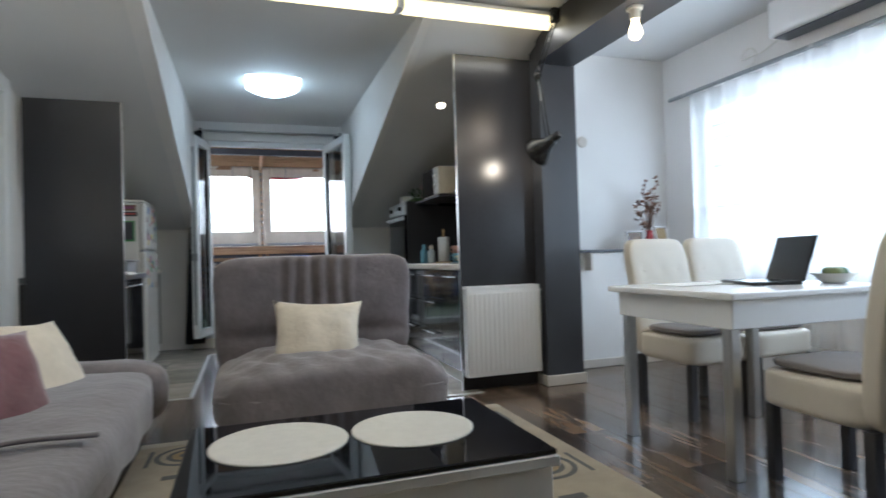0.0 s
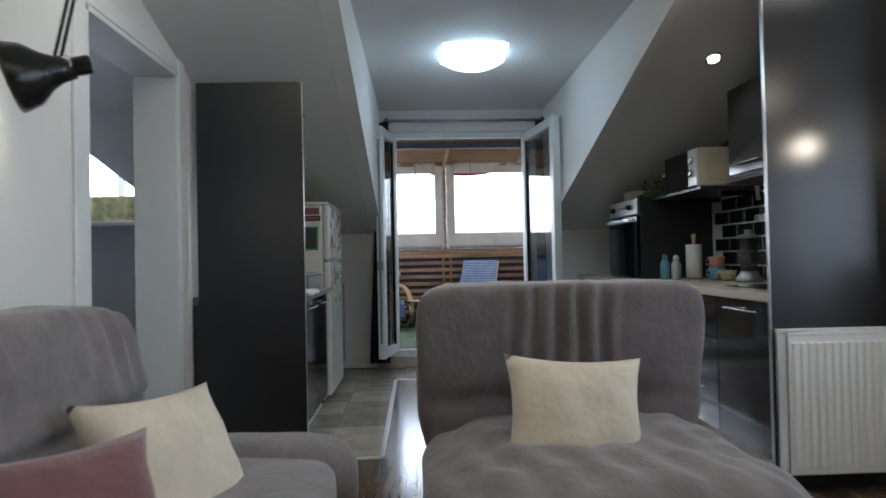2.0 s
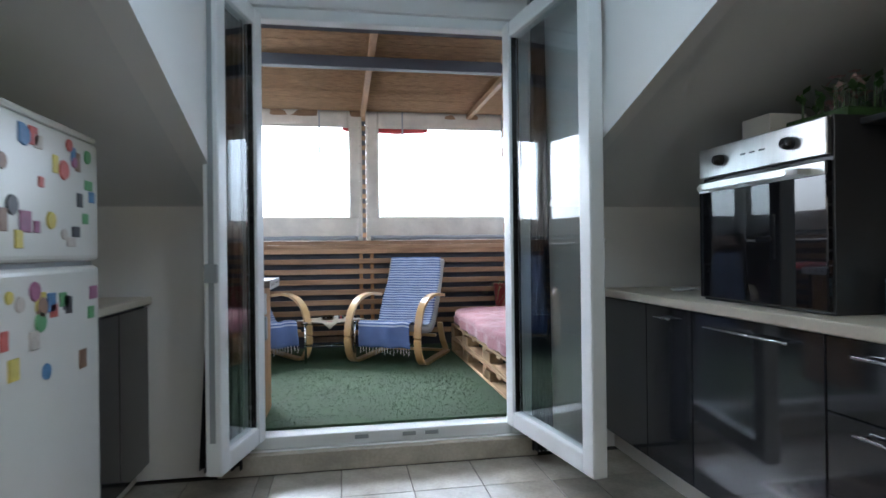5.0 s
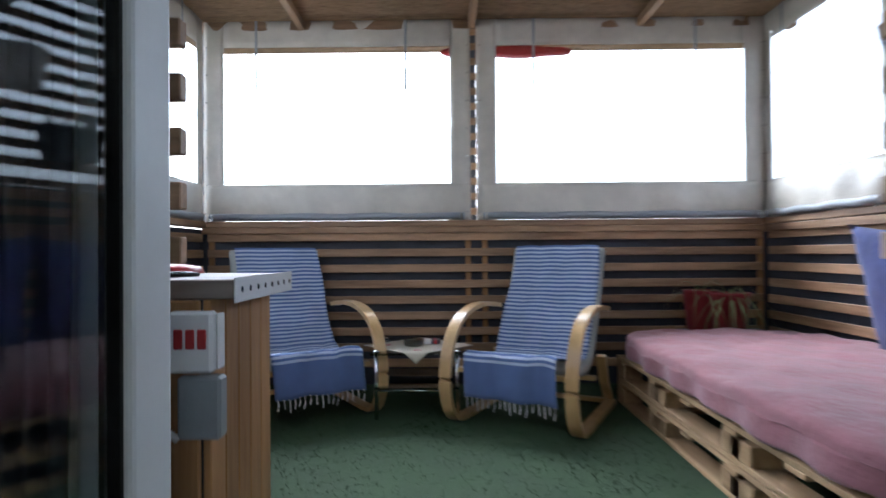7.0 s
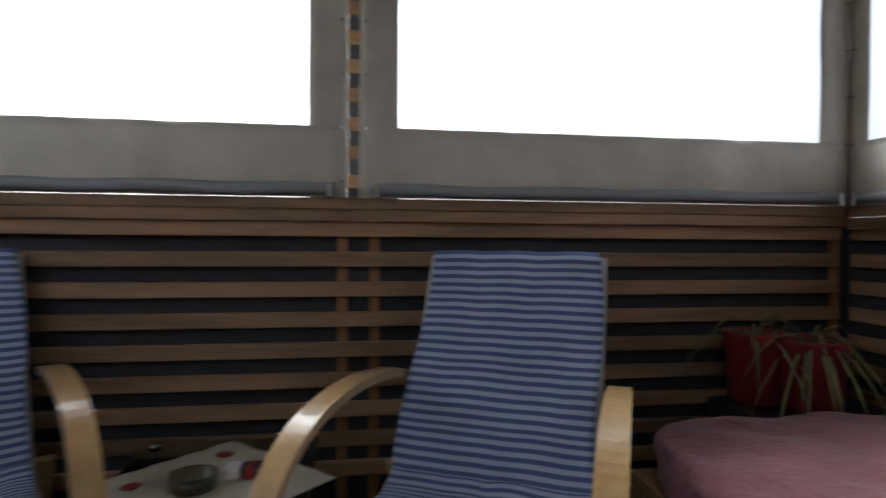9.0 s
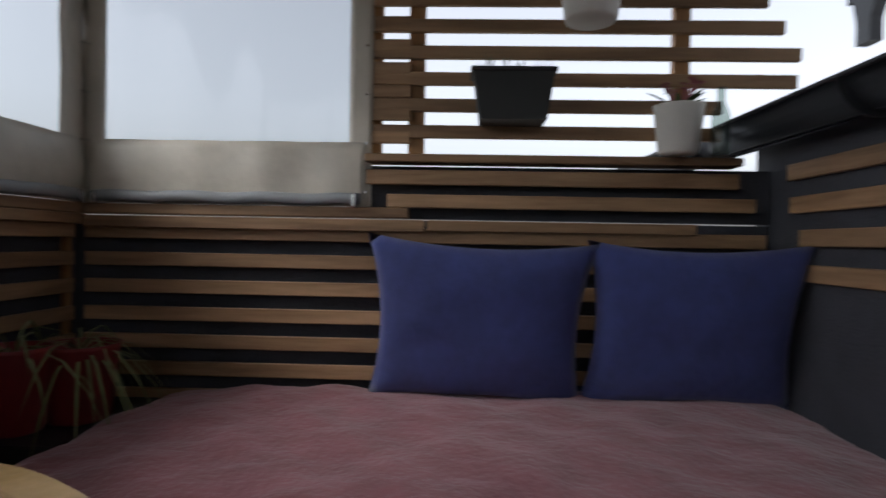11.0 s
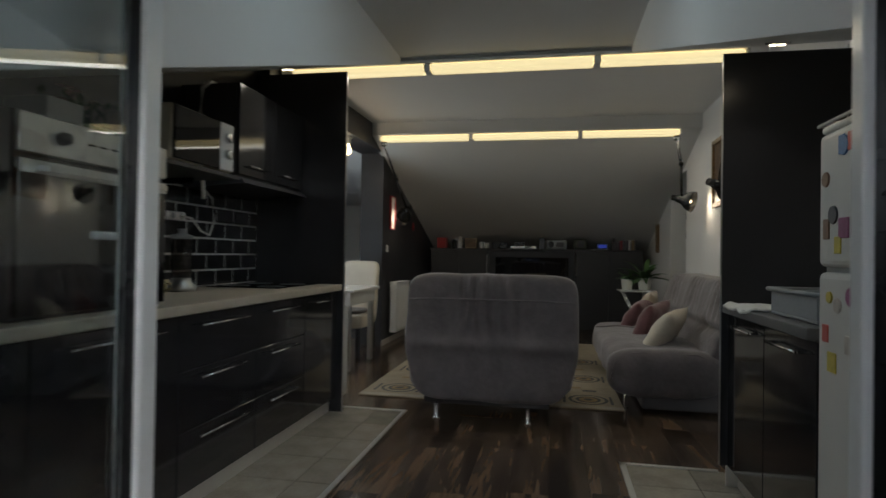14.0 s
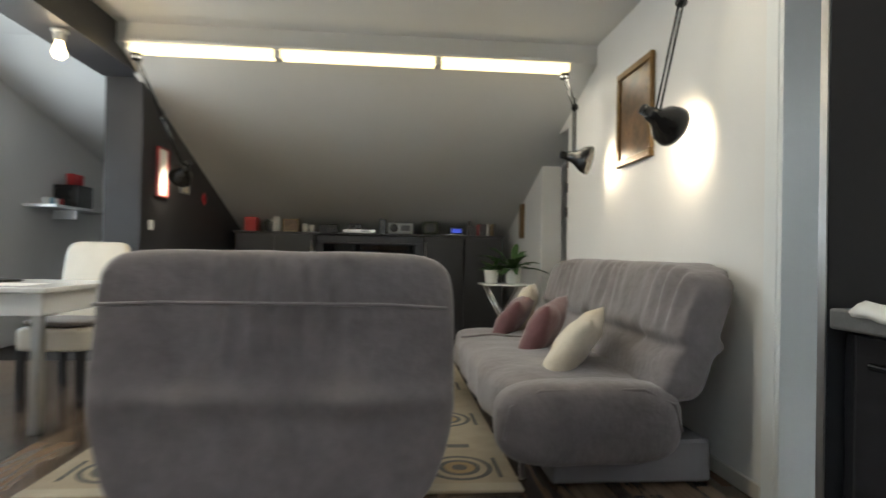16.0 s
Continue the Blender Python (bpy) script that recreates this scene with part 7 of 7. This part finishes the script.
def doily(u, v):
    a, b = (u - 0.5) * 0.42, (v - 0.5) * 0.42
    x, y = -0.22 + (a - b) * 0.72, 2.30 + (a + b) * 0.72
    z = 0.4935
    if y < 2.06:
        z -= (2.06 - y) * 0.9
        y = 2.06 - (2.06 - y) * 0.35 - 0.004
    return Vector((x, y, z + 0.0015 * math.sin(u * 30) * math.sin(v * 27)))


dly = single("doily", sheet(doily, 30, 30, 0.002), mat("embroidered linen", (0.52, 0.48, 0.38), 0.9, vary=0.08, fine=260, bump=0.3), "embroidered linen cloth on the glass table", "tablecloth", smooth=True)
for x, y in ((-0.22, 2.12), (-0.39, 2.30), (-0.05, 2.30), (-0.22, 2.48)):
    part("motif", lathe([(0.022, 0), (0.022, 0.001)], 8, (x, y, 0.4965)), REDDARK, dly)
ash = thing("ashtray", "clear glass ashtray on the cloth", "ashtray", at=(-0.24, 2.28, 0.497))
part("dish", lathe([(0.05, 0), (0.055, 0.004), (0.055, 0.035), (0.047, 0.035), (0.044, 0.01)], 18, (-0.245, 2.27, 0.497)), glass("ashtray glass", (0.55, 0.55, 0.5), 0.03), ash, "", True)
pk = thing("cigarette_pack", "small dark printed packet on the cloth", "packet", at=(-0.14, 2.33, 0.497))
part("pack", box(-0.185, -0.10, 2.31, 2.365, 0.4972, 0.52, 0.002), SLATE, pk)
part("band", box(-0.186, -0.15, 2.309, 2.366, 0.4971, 0.5202), PAPER, pk)
part("band", box(-0.135, -0.12, 2.309, 2.366, 0.4971, 0.5203), REDPL, pk)

# bar beside the door
br_ = thing("bar_counter", "pine-clad bar counter with a metal edged top", "bar", at=(-1.0, 0.5, BZ))
part("core", box(-1.58, -0.572, KD + 0.05, 0.70, BZ, 0.905), SATINBLACK, br_)
for k in range(5):
    part("board", box(-0.571, -0.553, KD + 0.05 + k * 0.081, KD + 0.128 + k * 0.081, BZ, 0.905, 0.003), PINEZ, br_)
for k in range(12):
    part("board", box(-1.575 + k * 0.0835, -1.495 + k * 0.0835, 0.701, 0.718, BZ, 0.905, 0.003), PINEZ, br_)
for k in range(6):
    part("board", box(-0.653 - k * 0.083, -0.573 - k * 0.083, KD + 0.033, KD + 0.049, BZ, 0.905, 0.003), PINEZ, br_)
tp_ = part("top", box(-1.62, -0.505, KD + 0.05, 0.755, 0.906, 0.948, 0.003), GREYWOOD, br_, "weathered wooden top")
part("edge_strip", box(-0.5045, -0.501, KD + 0.05, 0.756, 0.898, 0.952), WHITEGLOSS, br_, "punched white metal edge strip")
for k in range(8):
    part("hole", lathe([(0.007, 0), (0.007, 0.0006)], 10, (-0.501, KD + 0.09 + k * 0.053, 0.925), Matrix.Rotation(radians(90), 4, 'Y')), BLACKMETAL, br_)
sbx = thing("switch_box", "white switch box with three red rockers", "switch box", at=(-0.53, 0.33, 0.85))
part("box", box(-0.62, -0.53, KD - 0.004, KD + 0.032, 0.76, 0.885, 0.006), WHITEGLOSS, sbx)
part("face", box(-0.5295, -0.522, KD + 0.015, KD + 0.046, 0.765, 0.88, 0.003), WHITEGLOSS, sbx)
for k in range(3):
    part("rocker", box(-0.606 + k * 0.024, -0.588 + k * 0.024, KD - 0.01, KD - 0.0045, 0.81, 0.85, 0.002), REDPL, sbx)
part("box_lower", box(-0.61, -0.52, KD + 0.013, KD + 0.055, 0.62, 0.75, 0.006), GREYPLASTIC, sbx)
part("cable", sweep([(-0.62, KD + 0.02, 0.82), (-0.65, KD + 0.0, 0.76), (-0.65, KD + 0.0, 0.66), (-0.61, KD + 0.02, 0.62)], 0.008), POTWHITE, sbx, "", True)


def stool(x, y, label):
    t = thing("bar_stool", label, "bar stool", "bar stools", (x, y, BZ))
    part("seat", lathe([(0.14, 0), (0.175, 0.012), (0.182, 0.035), (0.165, 0.06), (0.1, 0.072), (0.01, 0.075)], 28, (x, y, 0.89)), REDDARK, t, "round red padded seat", True)
    part("seat_ring", lathe([(0.16, 0), (0.172, 0.01), (0.165, 0.02)], 28, (x, y, 0.872)), BLACKMETAL, t, "", True)
    for a in range(4):
        c, s = math.cos(a * 1.571 + 0.785), math.sin(a * 1.571 + 0.785)
        part("leg", sweep([(x + 0.12 * c, y + 0.12 * s, 0.875), (x + 0.2 * c, y + 0.2 * s, BZ)], 0.011), BLACKMETAL, t, "", True)
    part("foot_ring", sweep([(x + 0.17 * math.cos(k * 0.2618), y + 0.17 * math.sin(k * 0.2618), 0.42) for k in range(25)], 0.008), BLACKMETAL, t, "", True)


stool(-1.27, 1.52, "round red bar stool with black legs")
stool(-1.30, 1.10, "round red bar stool nearer the counter")
kx = thing("radio", "small dark radio on the bar", "radio", at=(-0.9, 0.5, 0.948))
part("body", box(-1.05, -0.82, 0.42, 0.56, 0.949, 1.06, 0.015, seg=2), BLACKMETAL, kx)
part("cable", sweep([(-0.82, 0.5, 0.955), (-0.72, 0.56, 0.953), (-0.66, 0.5, 0.953), (-0.72, 0.44, 0.953), (-0.82, 0.46, 0.955)], 0.006), BLACKMETAL, kx, "", True)
rbn = thing("parasol_bundle", "red rolled awning outside the tarpaulin", "awning", at=(0.2, BY + 0.25, 2.3))
part("roll", softbox(-0.1, 0.8, BY + 0.15, BY + 0.23, 2.345, 2.42, 12, 3.0, 0.012), REDPL, rbn, "", True)
for k, (x, y) in enumerate(((-1.0, 0.75), (1.1, 1.055))):
    f = thing("spot_fitting", "small black spotlight on the rafter", "spotlight", "balcony spots", (x, y, 2.4))
    part("stem", sweep([(x, y, 2.465 if k == 0 else 2.385), (x, y, 2.33)], 0.008), BLACKMETAL, f)
    part("head", lathe([(0.02, 0), (0.045, 0.02), (0.05, 0.075), (0.045, 0.075), (0.03, 0.02)], 16, (x, y, 2.27), Matrix.Rotation(radians(25), 4, 'X')), BLACKMETAL, f, "", True)


# ---- pieces: brick tiles, floor tiles, planks ----
backing = part("tile_backing", box(1.962, 1.9795, -3.235, -1.475, 0.888, 1.484), mat("white grout", (0.68, 0.68, 0.66), 0.85, vary=0.06, fine=200), None)
tagged(backing, "white grout bed of the black brick tiles", "tiles", kind="structure")
BRICK = mat("black glazed brick tile", (0.014, 0.014, 0.016), 0.14, vary=0.3, scale=6, fine=40, bump=0.04, island=True)
full = to_mesh("brick_tile", box(-0.007, 0.007, -0.089, 0.089, -0.043, 0.043, 0.003), BRICK)
half = to_mesh("brick_tile_half", box(-0.007, 0.007, -0.043, 0.043, -0.043, 0.043, 0.003), BRICK)
ms, mh = [], []
for r in range(6):
    z = 0.940 + r * 0.0975
    if r % 2 == 0:
        mh.append(Matrix.Translation((1.957, -3.18, z)))
    yy = (-3.125 if r % 2 == 0 else -3.225) + 0.1
    while yy + 0.095 < -1.475:
        ms.append(Matrix.Translation((1.957, yy, z)))
        yy += 0.2
copies("brick_tile", full, backing, ms)
copies("brick_tile", half, backing, mh)

tl_mesh = to_mesh("floor_tile", box(-0.163, 0.163, -0.163, 0.163, -0.008, 0.0, 0.002), TILE)
tiles = []
cuts = {}


def lay(x0, x1, y0, y1, sx=0.33, sy=0.33):
    """Square tiles over a patch, cut at its edges."""
    y = y1
    while y > y0 + 0.02:
        ya = max(y0, y - sy)
        x = x1
        while x > x0 + 0.02:
            xa = max(x0, x - sx)
            w, h = round(x - xa - 0.004, 3), round(y - ya - 0.004, 3)
            key = (w, h)
            if key not in cuts:
                cuts[key] = to_mesh("floor_tile", box(-w / 2, w / 2, -h / 2, h / 2, -0.008, 0.0, 0.0015), TILE)
            tiles.append((cuts[key], Matrix.Translation(((x + xa) / 2, (y + ya) / 2, 0.0))))
            x -= sx
        y -= sy


lay(-1.6, -0.52, -2.64, -0.05)
lay(-0.52, 0.87, -0.62, -0.05)
lay(0.87, 1.40, -3.36, -0.05)
gr_ = tagged(part("tile_grout", box(-1.6, 1.40, -3.36, -0.05, -0.0119, -0.0035), GROUT), "grout bed between the floor tiles", "floor", kind="structure")
for me, m in tiles:
    copies("floor_tile", me, gr_, [m])
STRIP = mat("aluminium strip", (0.6, 0.6, 0.58), 0.35, 0.8, vary=0.08)
for b in ((-0.535, -0.505, -2.655, -0.62), (-1.0, -0.505, -2.655, -2.625), (0.855, 0.885, -3.38, -0.62), (0.885, 1.40, -3.38, -3.35), (-0.505, 0.855, -0.635, -0.605)):
    single("floor_strip", box(*b, -0.001, 0.006, 0.002), STRIP, "pale metal strip at the tile edge", "floor strip", "floor strips", "structure")

PW, PL = 0.192, 1.28
pm = {}
random.seed(21)


def planks(x0, x1, y0, y1, phase):
    x, i = x0, 0
    while x < x1 - 0.01:
        xa = min(x + PW, x1)
        y = y0 - ((i * 0.47 + phase) % 1.0) * PL
        while y < y1:
            ya, yb = max(y, y0), min(y + PL, y1)
            if yb - ya > 0.03:
                key = (round(xa - x - 0.0015, 3), round(yb - ya - 0.0015, 3))
                if key not in pm:
                    pm[key] = to_mesh("floor_plank", box(-key[0] / 2, key[0] / 2, -key[1] / 2, key[1] / 2, -0.008, 0.0, 0.001), PLANK)
                copies("floor_plank", pm[key], floor, [Matrix.Translation(((x + xa) / 2, (ya + yb) / 2, 0.0))])
            y += PL
        x += PW
        i += 1


planks(-0.52, 0.87, -3.36, -0.62, 0.1)
planks(-1.6, -0.52, -3.36, -2.64, 0.35)
planks(-1.8, 2.2, -9.3, -3.36, 0.2)
planks(1.40, 2.2, -3.36, -3.26, 0.7)
planks(2.2, 3.62, -6.6, -2.96, 0.6)
tagged(part("floor_rest", box(-4.5, -1.8, -5.6, -0.05, -0.0119, -0.001), PLANK), "dark laminate in the bedroom", "floor", kind="structure")
